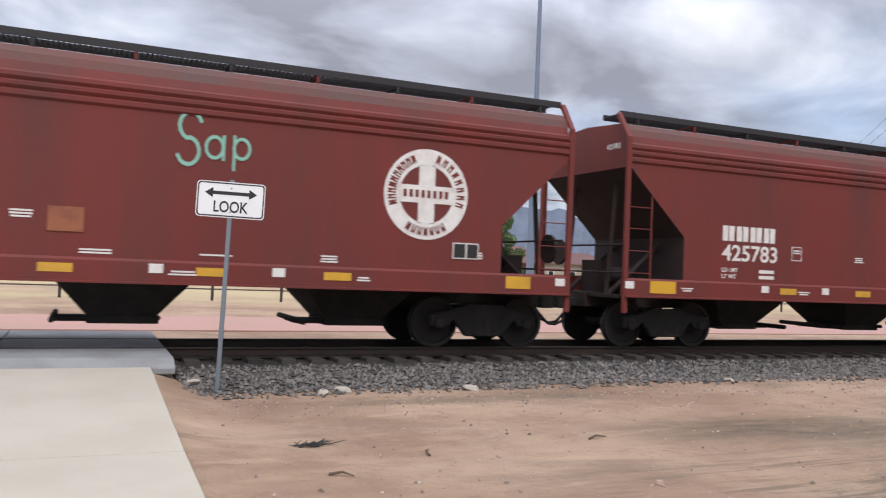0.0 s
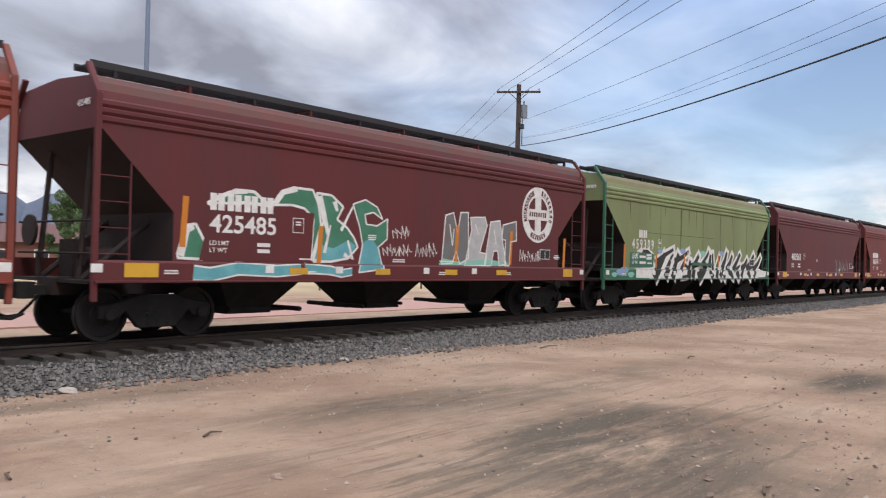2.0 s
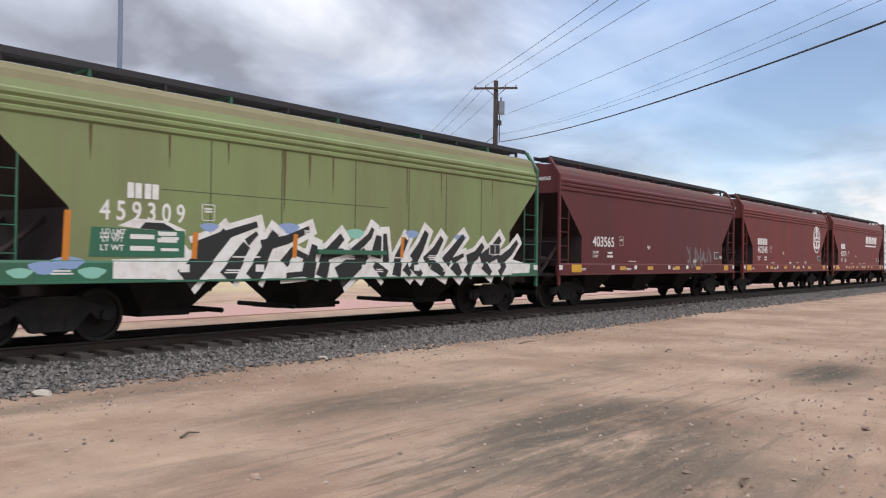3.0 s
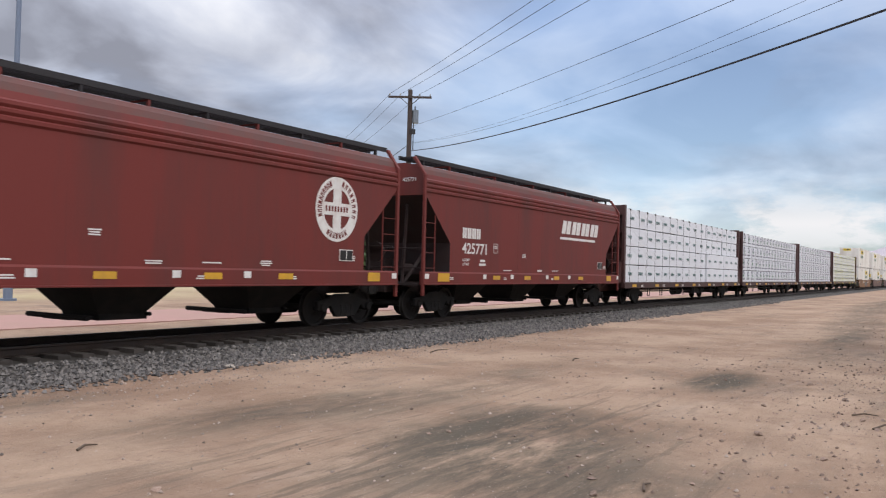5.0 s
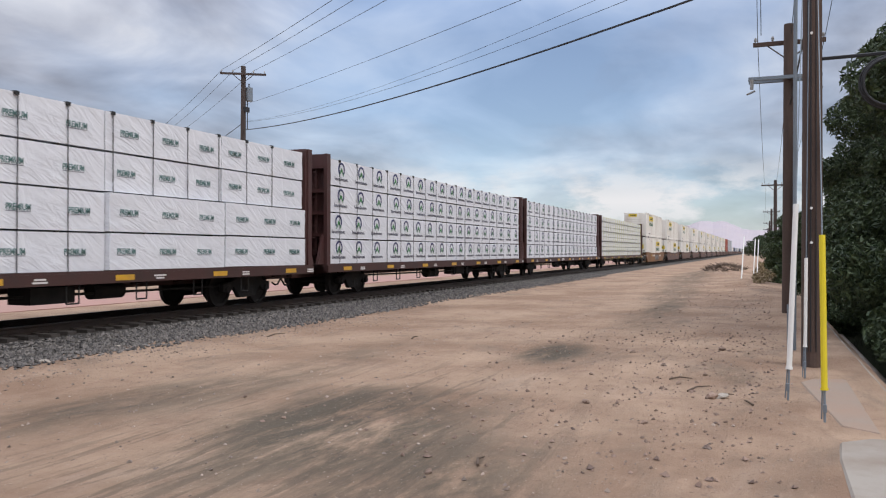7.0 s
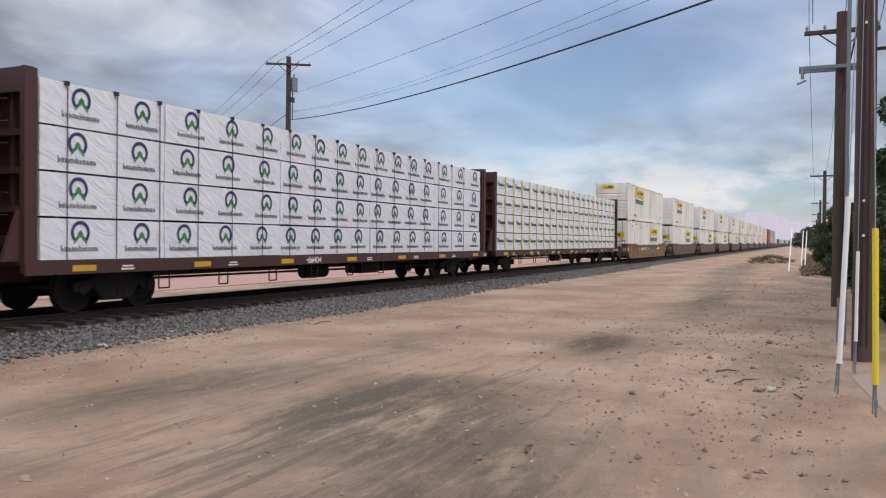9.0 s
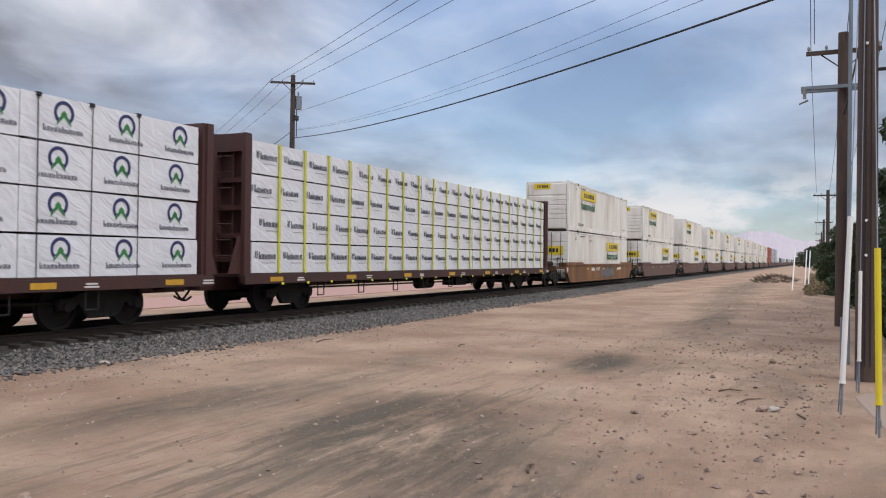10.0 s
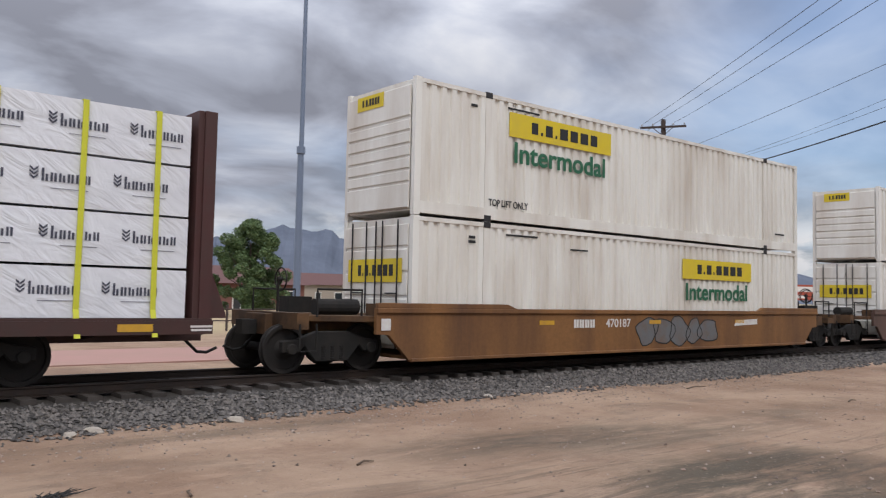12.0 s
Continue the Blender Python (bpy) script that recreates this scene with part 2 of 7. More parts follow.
rail_steel = material("rail_steel", (0.05, 0.04, 0.036), 0.55, 0.6, vary=0.2, scale=3, bump=0.2, dirt=(0.075, 0.045, 0.03), dirt_amount=0.6)
tie_wood = material("creosoted_tie_wood", (0.040, 0.032, 0.028), 0.85, vary=0.3, scale=4, bump=0.5, dirt=(0.08, 0.07, 0.06), dirt_amount=0.5, random_tint=0.25)
pole_wood = material("weathered_pole_wood", (0.085, 0.055, 0.043), 0.85, vary=0.3, scale=5, fine=30, bump=0.5, dirt=(0.045, 0.032, 0.028), dirt_amount=0.7, streak=True)
far_pole_wood = material("dark_pole_wood", (0.06, 0.045, 0.04), 0.85, vary=0.3, scale=5, bump=0.4)
galvanised = material("galvanised_steel", (0.20, 0.23, 0.26), 0.55, 0.5, vary=0.1, scale=5, bump=0.1)
mast_paint = material("blue_grey_mast_paint", (0.16, 0.20, 0.27), 0.5, 0.2, vary=0.1, scale=2, bump=0.05)
cable_black = material("black_cable", (0.02, 0.02, 0.022), 0.6, vary=0.1)
porcelain = material("insulator_porcelain", (0.25, 0.24, 0.23), 0.3, vary=0.1)
guard_white = material("white_plastic_guard", (0.72, 0.71, 0.68), 0.5, vary=0.05, scale=4, dirt=(0.5, 0.46, 0.4), dirt_amount=0.3)
guard_yellow = material("yellow_plastic_guard", (0.68, 0.54, 0.02), 0.45, vary=0.05, scale=4, dirt=(0.5, 0.38, 0.05), dirt_amount=0.3)
concrete = material("pale_concrete", (0.37, 0.335, 0.275), 0.85, vary=0.06, scale=0.9, fine=55, bump=0.15, dirt=(0.31, 0.265, 0.21), dirt_amount=0.6)
panel_concrete = material("grey_crossing_concrete", (0.24, 0.24, 0.245), 0.8, vary=0.1, scale=1.3, fine=40, bump=0.2, dirt=(0.13, 0.125, 0.12), dirt_amount=0.7)
ditch_concrete = material("ditch_concrete", (0.30, 0.265, 0.225), 0.85, vary=0.08, scale=1.2, fine=45, bump=0.25, dirt=(0.20, 0.15, 0.115), dirt_amount=0.9)
stone_mat = material("dirt_stone", (0.25, 0.175, 0.135), 0.9, vary=0.3, scale=6, bump=0.4, random_tint=0.35)
twig_mat = material("dry_twig_wood", (0.10, 0.07, 0.05), 0.9, vary=0.3, bump=0.4)
sign_white = material("sign_sheet_white", (0.74, 0.74, 0.75), 0.4, vary=0.03, scale=3)
bark = material("tree_bark", (0.07, 0.05, 0.04), 0.9, vary=0.3, scale=5, bump=0.6)
dusty_pad = material("dusty_pad_concrete", (0.27, 0.21, 0.165), 0.9, vary=0.12, scale=1.5, fine=30, bump=0.3, dirt=(0.30, 0.2, 0.145), dirt_amount=0.9)
seam_green = material("dark_green_seam", (0.05, 0.06, 0.03), 0.8, vary=0.2)
tan_dust = material("tan_dusty_roof", (0.19, 0.165, 0.09), 0.8, vary=0.15, scale=1.2, bump=0.1, dirt=(0.14, 0.13, 0.06), dirt_amount=0.7)
stucco = material("pale_stucco", (0.36, 0.31, 0.26), 0.85, vary=0.08, scale=2, bump=0.2)
brick_wall = material("red_brown_wall", (0.17, 0.075, 0.06), 0.85, vary=0.15, scale=2, bump=0.2)
roof_brown = material("brown_shingle_roof", (0.12, 0.06, 0.055), 0.9, vary=0.2, scale=2, bump=0.3)
glass_dark = material("dark_window_glass", (0.03, 0.035, 0.04), 0.1, vary=0.1, bump=0.0, spec=0.6)


def leaf_material(name, base, tip):
    m = bpy.data.materials.new(name)
    m.use_nodes = True
    t = m.node_tree
    b = t.nodes["Principled BSDF"]
    b.inputs["Roughness"].default_value = 0.6
    geo = t.nodes.new("ShaderNodeNewGeometry")
    mix = t.nodes.new("ShaderNodeMixRGB")
    mix.inputs[1].default_value, mix.inputs[2].default_value = (*base, 1), (*tip, 1)
    t.links.new(geo.outputs["Random Per Island"], mix.inputs[0])
    t.links.new(mix.outputs[0], b.inputs["Base Color"])
    MATS[name] = m
    return m


leaf_dark = leaf_material("dark_green_leaves", (0.020, 0.038, 0.014), (0.075, 0.105, 0.038))
leaf_mid = leaf_material("fresh_green_leaves", (0.045, 0.09, 0.03), (0.14, 0.20, 0.075))
dry_grass = leaf_material("dry_grass_blades", (0.14, 0.10, 0.05), (0.26, 0.20, 0.10))


def ground_material():
    """Pinkish packed dirt with damp tyre-churned stains and a wide tan field beyond the track."""
    m = bpy.data.materials.new("packed_pink_dirt")
    m.use_nodes = True
    t = m.node_tree
    b = t.nodes["Principled BSDF"]
    b.inputs["Roughness"].default_value = 0.95
    b.inputs["Specular IOR Level"].default_value = 0.15
    co = t.nodes.new("ShaderNodeTexCoord")
    src = co.outputs["Object"]

    def noise_of(scale, detail=6.0, rough=0.6, stretch=(1, 1, 1), turn=0.0, distort=0.0):
        mp = t.nodes.new("ShaderNodeMapping")
        mp.inputs["Scale"].default_value = stretch
        mp.inputs["Rotation"].default_value = (0, 0, turn)
        t.links.new(src, mp.inputs[0])
        n = node(t, "ShaderNodeTexNoise", Scale=scale, Detail=detail, Roughness=rough, Distortion=distort)
        t.links.new(mp.outputs[0], n.inputs["Vector"])
        return n.outputs[0]

    def remap(value, a, c, lo=0.0, hi=1.0):
        r = t.nodes.new("ShaderNodeMapRange")
        r.interpolation_type = "SMOOTHSTEP"
        for key, v in (("From Min", a), ("From Max", c), ("To Min", lo), ("To Max", hi)):
            r.inputs[key].default_value = v
        t.links.new(value, r.inputs[0])
        return r.outputs[0]

    def over(below, factor, colour):
        x = t.nodes.new("ShaderNodeMixRGB")
        x.inputs[2].default_value = (*colour, 1)
        t.links.new(factor, x.inputs[0])
        t.links.new(below, x.inputs[1])
        return x.outputs[0]

    def product(a, c):
        x = t.nodes.new("ShaderNodeMath")
        x.operation = "MULTIPLY"
        t.links.new(a, x.inputs[0])
        t.links.new(c, x.inputs[1])
        return x.outputs[0]

    def blob(x, y, rx, ry, turn):
        """A soft oval with ragged edge, round a place on the ground."""
        mp = t.nodes.new("ShaderNodeMapping")
        mp.vector_type = "TEXTURE"
        mp.inputs["Location"].default_value = (x, y, GROUND)
        mp.inputs["Rotation"].default_value = (0, 0, turn)
        mp.inputs["Scale"].default_value = (rx, ry, 4)
        t.links.new(src, mp.inputs[0])
        ln = t.nodes.new("ShaderNodeVectorMath")
        ln.operation = "LENGTH"
        t.links.new(mp.outputs[0], ln.inputs[0])
        return remap(ln.outputs["Value"], 0.25, 1.0, 1.0, 0.0)

    start = t.nodes.new("ShaderNodeMixRGB")
    start.inputs[1].default_value, start.inputs[2].default_value = (0.262, 0.170, 0.116, 1), (0.40, 0.282, 0.198, 1)
    t.links.new(remap(noise_of(0.3, 9.0, 0.66), 0.34, 0.66), start.inputs[0])
    c = start.outputs[0]
    c = over(c, remap(noise_of(1.3, 9, 0.72, distort=0.4), 0.5, 0.72, 0, 0.6), (0.225, 0.145, 0.105))
    c = over(c, remap(noise_of(0.55, 8, 0.7, (0.6, 1.4, 1), 0.45, 0.5), 0.5, 0.7, 0, 0.7), (0.20, 0.15, 0.112))
    c = over(c, remap(noise_of(0.7, 8, 0.7, (0.5, 1.3, 1), 0.2, 0.4), 0.55, 0.72, 0, 0.4), (0.42, 0.315, 0.24))
    lines = remap(noise_of(1.3, 9, 0.78, (0.45, 1.6, 1), 0.12, 0.2), 0.30, 0.62)
    ruts = remap(noise_of(2.4, 6, 0.7, (0.13, 1.6, 1), 0.12, 0.5), 0.50, 0.62)
    for x, y, rx, ry, turn, depth in ((7.9, 4.9, 3.6, 1.9, 0.02, 1.0), (8.8, 5.6, 2.6, 1.0, -0.2, 0.9), (7.9, 8.1, 3.6, 1.1, -0.1, 0.8), (14.9, 4.4, 2.2, 0.9, 0.02, 1.0), (15.2, 4.3, 1.6, 0.6, 0.02, 0.8), (5.6, 3.2, 4.0, 1.6, 0.2, 0.9), (11.5, 7.4, 6.0, 1.0, 0.1, 0.55), (13.4, 1.2, 1.6, 0.5, 0.0, 0.5), (29, 3.8, 7, 0.8, 0.02, 0.5), (4.6, 10.9, 3.5, 0.5, 0.0, 0.6), (24, 3.6, 8, 1.3, 0.06, 0.5), (38, 4.4, 14, 1.6, 0.04, 0.6), (60, 5.5, 24, 2.0, 0.03, 0.7)):
        f = product(blob(x, y, rx, ry, turn), lines)
        sc = t.nodes.new("ShaderNodeMath")
        sc.operation = "MULTIPLY"
        sc.inputs[1].default_value = depth
        t.links.new(f, sc.inputs[0])
        c = over(c, sc.outputs[0], (0.092, 0.077, 0.058))
    c = over(c, product(blob(7.5, 5.0, 7.5, 3.6, 0.1), remap(ruts, 0, 1, 0, 0.6)), (0.112, 0.090, 0.068))
    c = over(c, remap(noise_of(9.0, 6, 0.75), 0.58, 0.72, 0, 0.65), (0.155, 0.105, 0.08))
    c = over(c, remap(noise_of(26.0, 4, 0.7), 0.62, 0.72, 0, 0.7), (0.47, 0.38, 0.31))
    c = over(c, remap(noise_of(31.0, 4, 0.7, (1, 1, 1), 1.0), 0.63, 0.71, 0, 0.8), (0.08, 0.06, 0.05))
    sep = t.nodes.new("ShaderNodeSeparateXYZ")
    t.links.new(src, sep.inputs[0])
    far = remap(sep.outputs[1], 30.0, 40.0)
    c = over(c, product(far, remap(noise_of(0.12, 6, 0.6), 0.35, 0.6, 0.25, 0.95)), (0.42, 0.335, 0.20))
    c = over(c, product(remap(sep.outputs[1], 60.0, 140.0), remap(noise_of(0.03, 6, 0.6), 0.4, 0.6, 0.2, 0.9)), (0.16, 0.15, 0.09))
    t.links.new(c, b.inputs["Base Color"])
    bp = t.nodes.new("ShaderNodeBump")
    bp.inputs["Strength"].default_value, bp.inputs["Distance"].default_value = 0.6, 0.03
    t.links.new(noise_of(7.0, 8, 0.72), bp.inputs["Height"])
    b2 = t.nodes.new("ShaderNodeBump")
    b2.inputs["Strength"].default_value, b2.inputs["Distance"].default_value = 0.6, 0.05
    t.links.new(lines, b2.inputs["Height"])
    t.links.new(bp.outputs[0], b2.inputs["Normal"])
    t.links.new(b2.outputs[0], b.inputs["Normal"])
    return m


dirt_mat = ground_material()


def ballast_material():
    m = bpy.data.materials.new("crushed_ballast")
    m.use_nodes = True
    t = m.node_tree
    b = t.nodes["Principled BSDF"]
    b.inputs["Roughness"].default_value = 0.9
    co = t.nodes.new("ShaderNodeTexCoord")
    v = node(t, "ShaderNodeTexVoronoi", Scale=17.0)
    t.links.new(co.outputs["Object"], v.inputs["Vector"])
    ramp = t.nodes.new("ShaderNodeValToRGB")
    ramp.color_ramp.elements[0].color, ramp.color_ramp.elements[1].color = (0.024, 0.021, 0.018, 1), (0.128, 0.112, 0.098, 1)
    sp = t.nodes.new("ShaderNodeSeparateColor")
    t.links.new(v.outputs["Color"], sp.inputs[0])
    t.links.new(sp.outputs[0], ramp.inputs[0])
    t.links.new(ramp.outputs[0], b.inputs["Base Color"])
    bp = t.nodes.new("ShaderNodeBump")
    bp.inputs["Strength"].default_value, bp.inputs["Distance"].default_value = 1.0, 0.05
    bp.invert = True
    t.links.new(v.outputs["Distance"], bp.inputs["Height"])
    t.links.new(bp.outputs[0], b.inputs["Normal"])
    return m


ballast_mat = ballast_material()
clod_mat = leaf_material("reddish_dirt_clods", (0.10, 0.06, 0.045), (0.30, 0.20, 0.15))
pebble_mat = leaf_material("dirt_pebbles", (0.10, 0.068, 0.052), (0.40, 0.31, 0.25))
oily_ballast = material("oily_track_ballast", (0.035, 0.030, 0.026), 0.9, vary=0.5, scale=3, fine=14, bump=0.9, dirt=(0.075, 0.065, 0.055), dirt_amount=0.6)
ballast_stone = leaf_material("ballast_stones", (0.022, 0.019, 0.017), (0.165, 0.144, 0.128))


# ---- mesh helpers ----
def bm_new():
    return bmesh.new()


def box(bm, x0, x1, y0, y1, z0, z1):
    v = [bm.verts.new(p) for p in ((x0, y0, z0), (x1, y0, z0), (x1, y1, z0), (x0, y1, z0), (x0, y0, z1), (x1, y0, z1), (x1, y1, z1), (x0, y1, z1))]
    for f in ((3, 2, 1, 0), (4, 5, 6, 7), (0, 1, 5, 4), (1, 2, 6, 5), (2, 3, 7, 6), (3, 0, 4, 7)):
        bm.faces.new([v[i] for i in f])
    return bm


def prism(bm, points, axis, a, b):
    """A closed outline swept along an axis. Outline in the other two axes, in the order x, y, z."""
    def at(p, c):
        return {"x": (c, p[0], p[1]), "y": (p[0], c, p[1]), "z": (p[0], p[1], c)}[axis]
    lo = [bm.verts.new(at(p, a)) for p in points]
    hi = [bm.verts.new(at(p, b)) for p in points]
    n = len(points)
    faces = [bm.faces.new(lo), bm.faces.new(hi[::-1])]
    for i in range(n):
        faces.append(bm.faces.new((lo[i], hi[i], hi[(i + 1) % n], lo[(i + 1) % n])))
    bmesh.ops.recalc_face_normals(bm, faces=faces)
    return bm


def rod(bm, p, q, r, n=8, r2=None):
    p, q = Vector(p), Vector(q)
    d = (q - p).normalized()
    u = d.orthogonal().normalized()
    w = d.cross(u)
    r2 = r if r2 is None else r2
    lo = [bm.verts.new(p + (u * math.cos(a) + w * math.sin(a)) * r) for a in (2 * math.pi * i / n for i in range(n))]
    hi = [bm.verts.new(q + (u * math.cos(a) + w * math.sin(a)) * r2) for a in (2 * math.pi * i / n for i in range(n))]
    for i in range(n):
        bm.faces.new((lo[i], lo[(i + 1) % n], hi[(i + 1) % n], hi[i]))
    bm.faces.new(lo[::-1])
    bm.faces.new(hi)
    return bm


def tube(bm, pts, radii, n=8):
    """One connected tube through points."""
    pts = [Vector(p) for p in pts]
    if not isinstance(radii, (list, tuple)):
        radii = [radii] * len(pts)
    rings = []
    ref = None
    for i, p in enumerate(pts):
        d = (pts[min(i + 1, len(pts) - 1)] - pts[max(i - 1, 0)]).normalized()
        u = d.orthogonal().normalized() if ref is None else (ref - d * ref.dot(d)).normalized()
        ref = u
        w = d.cross(u)
        rings.append([bm.verts.new(p + (u * math.cos(q) + w * math.sin(q)) * radii[i]) for q in (2 * math.pi * k / n for k in range(n))])
    for s, e in zip(rings, rings[1:]):
        for k in range(n):
            bm.faces.new((s[k], s[(k + 1) % n], e[(k + 1) % n], e[k]))
    bm.faces.new(rings[0][::-1])
    bm.faces.new(rings[-1])
    return bm


def flat_poly(bm, pts, y, depth=0.006):
    """A thin painted shape on a side that faces -y."""
    return prism(bm, pts, "y", y - depth, y)


def finish(name, bm, mat, bevel=0.0):
    if bevel:
        bmesh.ops.bevel(bm, geom=[e for e in bm.edges if e.calc_face_angle(0) > 0.6], offset=bevel, segments=1, affect="EDGES")
    me = bpy.data.meshes.new(name)
    bm.to_mesh(me)
    bm.free()
    for m in (mat if isinstance(mat, (list, tuple)) else (mat,)):
        me.materials.append(m)
    return me


def place(name, me, parent=None, m=None, label=""):
    ob = new(name, me)
    ob.parent = parent
    if m is not None:
        ob.matrix_basis = m
    return tagged(ob, label)


def part(name, bm, mat, parent, label="", m=None, bevel=0.0):
    return place(name, finish(name, bm, mat, bevel), parent, m, label)


MESHES = {}


def shared(key, build, mat, bevel=0.0):
    """One mesh for all alike parts."""
    if key not in MESHES:
        MESHES[key] = finish(key.split("|")[0], build(), mat, bevel)
    return MESHES[key]


def lettering(text, height, mat, x, y, z, parent, name="lettering", width=None, label="", turn=0.0, bold=0.022):
    """Built-in letters, lying on a side that faces -y (turn 0) or an end that faces -x (turn -90)."""
    key = "lettering|%s|%.3f|%s|%s" % (text, height, mat.name, width)
    if key not in MESHES:
        cu = bpy.data.curves.new("letters", "FONT")
        cu.offset = height * bold
        cu.body, cu.size, cu.extrude, cu.align_x, cu.align_y = text, height * 1.38, 0.002, "CENTER", "CENTER"
        ob = new("letters", cu)
        dg = bpy.context.evaluated_depsgraph_get()
        me = bpy.data.meshes.new_from_object(ob.evaluated_get(dg))
        bpy.data.objects.remove(ob)
        if width:
            xs = [v.co.x for v in me.vertices]
            me.transform(Matrix.Scale(width / (max(xs) - min(xs)), 4, (1, 0, 0)))
        me.materials.clear()
        me.materials.append(mat)
        me.name = "lettering"
        MESHES[key] = me
    return place(name, MESHES[key], parent, pose(x, y, z, 90, 0, turn), label)


def line_part(parent, mat, x, y, z, w, h, name="stencil_line"):
    """One painted line of small unreadable writing."""
    me = shared(name + "|" + mat.name, lambda: box(bm_new(), -0.5, 0.5, -0.004, 0.0, 0, 1), mat)
    return place(name, me, parent, pose(x, y, z) @ Matrix.Diagonal((w, 1, h, 1)))


def line_block(parent, mat, x, y, z, w, h, lines, seed=0):
    r = random.Random(seed)
    for i in range(lines):
        line_part(parent, mat, x, y, z - i * h * 1.7, w * r.uniform(0.65, 1.0), h)


def block_word(car, x, y, z, n, w, h, slant=0.0):
    """A brand word as plain notched blocks, each a part."""
    def build():
        bm = bm_new()
        for x0, x1 in ((0, w * 0.37), (w * 0.45, w * 0.82)):
            flat_poly(bm, [(x0, 0), (x1, 0), (x1 + slant, h), (x0 + slant, h)], 0)
        return bm
    me = shared("name_block|%.2f|%.2f|%.2f" % (w, h, slant), build, white_paint)
    for i in range(n):
        place("name_block", me, car, pose(x + (i - n / 2) * w, y, z), "plain white painted block of a name")


MOVERS = []   # things that ride with the train: object and its place at the start


# ---- ground ----
def smooth(a, b, v):
    k = np.clip((v - a) / (b - a), 0, 1)
    return k * k * (3 - 2 * k)


def ground_height(x, y):
    """Flat dirt, a low embankment for the track, and a lined ditch along the tree row."""
    z = GROUND + 0.02 * np.sin(x * 0.31 + 1.3) * np.sin(y * 0.43) * smooth(40, 15, np.abs(x))
    z = z + 0.012 * np.sin(x * 1.7 + y * 2.3) * np.sin(y * 1.9 - x * 0.6) * smooth(30, 10, np.abs(x))
    z = z - 1.25 * smooth(-0.75, -1.7, y) * smooth(-6.2, -5.0, y) * smooth(9.2, 11.0, x)
    z = z + 0.75 * np.exp(-(((x - 69) / 6.5) ** 2 + ((y - 3.6) / 1.9) ** 2))
    z = z + 0.25 * np.exp(-(((x - 52) / 9) ** 2 + ((y - 1.2) / 1.5) ** 2))
    ramp = smooth(6.0, 12.0, y) * smooth(21.0, 18.5, y) * smooth(1.5, 0.5, x) * smooth(-9, -7, x)
    return z + ramp * (0.22)


def build_ground():
    xs = np.concatenate([-np.geomspace(4500, 12, 28), np.arange(-11.5, 40, 0.35), np.geomspace(40, 4500, 60)])
    ys = np.concatenate([-np.geomspace(4500, 7, 26), np.arange(-6.7, 22, 0.3), np.geomspace(22.2, 4500, 50)])
    gx, gy = np.meshgrid(xs, ys, indexing="ij")
    co = np.stack([gx, gy, ground_height(gx, gy)], -1).reshape(-1, 3)
    nx, ny = len(xs), len(ys)
    i = np.arange(nx * ny).reshape(nx, ny)
    faces = np.stack([i[:-1, :-1], i[1:, :-1], i[1:, 1:], i[:-1, 1:]], -1).reshape(-1, 4)
    me = bpy.data.meshes.new("ground")
    me.from_pydata(co.tolist(), [], faces.tolist())
    me.polygons.foreach_set("use_smooth", np.ones(len(me.polygons), bool))
    me.materials.append(dirt_mat)
    tagged(new("ground", me), "packed pinkish dirt with damp tyre stains and gravel", "ground", kind="structure")


build_ground()


def lumps(name, centres, sizes, mat, seed, label, category, kind="stuff", parent=None):
    """Many small angular stones in one mesh."""
    r = np.random.RandomState(seed)
    base = np.array([(0, 0, 1), (0, 0, -0.6), (1, 0, 0), (-1, 0, 0), (0, 1, 0), (0, -1, 0)], float)
    tri = np.array([(0, 2, 4), (0, 4, 3), (0, 3, 5), (0, 5, 2), (1, 4, 2), (1, 3, 4), (1, 5, 3), (1, 2, 5)])
    n = len(centres)
    v = base[None] * r.uniform(0.6, 1.3, (n, 6, 1)) + r.uniform(-0.25, 0.25, (n, 6, 3))
    a = r.uniform(0, 6.28, n)
    c, s = np.cos(a)[:, None], np.sin(a)[:, None]
    v = np.stack([v[..., 0] * c - v[..., 1] * s, v[..., 0] * s + v[..., 1] * c, v[..., 2] * 0.8], -1)
    v = v * np.asarray(sizes)[:, None, None] + np.asarray(centres)[:, None, :]
    f = tri[None] + 6 * np.arange(n)[:, None, None]
    me = bpy.data.meshes.new(name)
    me.from_pydata(v.reshape(-1, 3).tolist(), [], f.reshape(-1, 3).tolist())
    me.materials.append(mat)
    ob = new(name, me)
    ob.parent = parent
    return tagged(ob, label, category, kind=kind)


BED = [(11.7, GROUND - 0.05), (12.35, -0.33), (13.2, -0.235), (13.5, -0.225), (16.6, -0.225), (17.0, -0.24), (18.3, GROUND - 0.05)]


def bed_height(y):
    return np.interp(y, [p[0] for p in BED], [p[1] for p in BED])


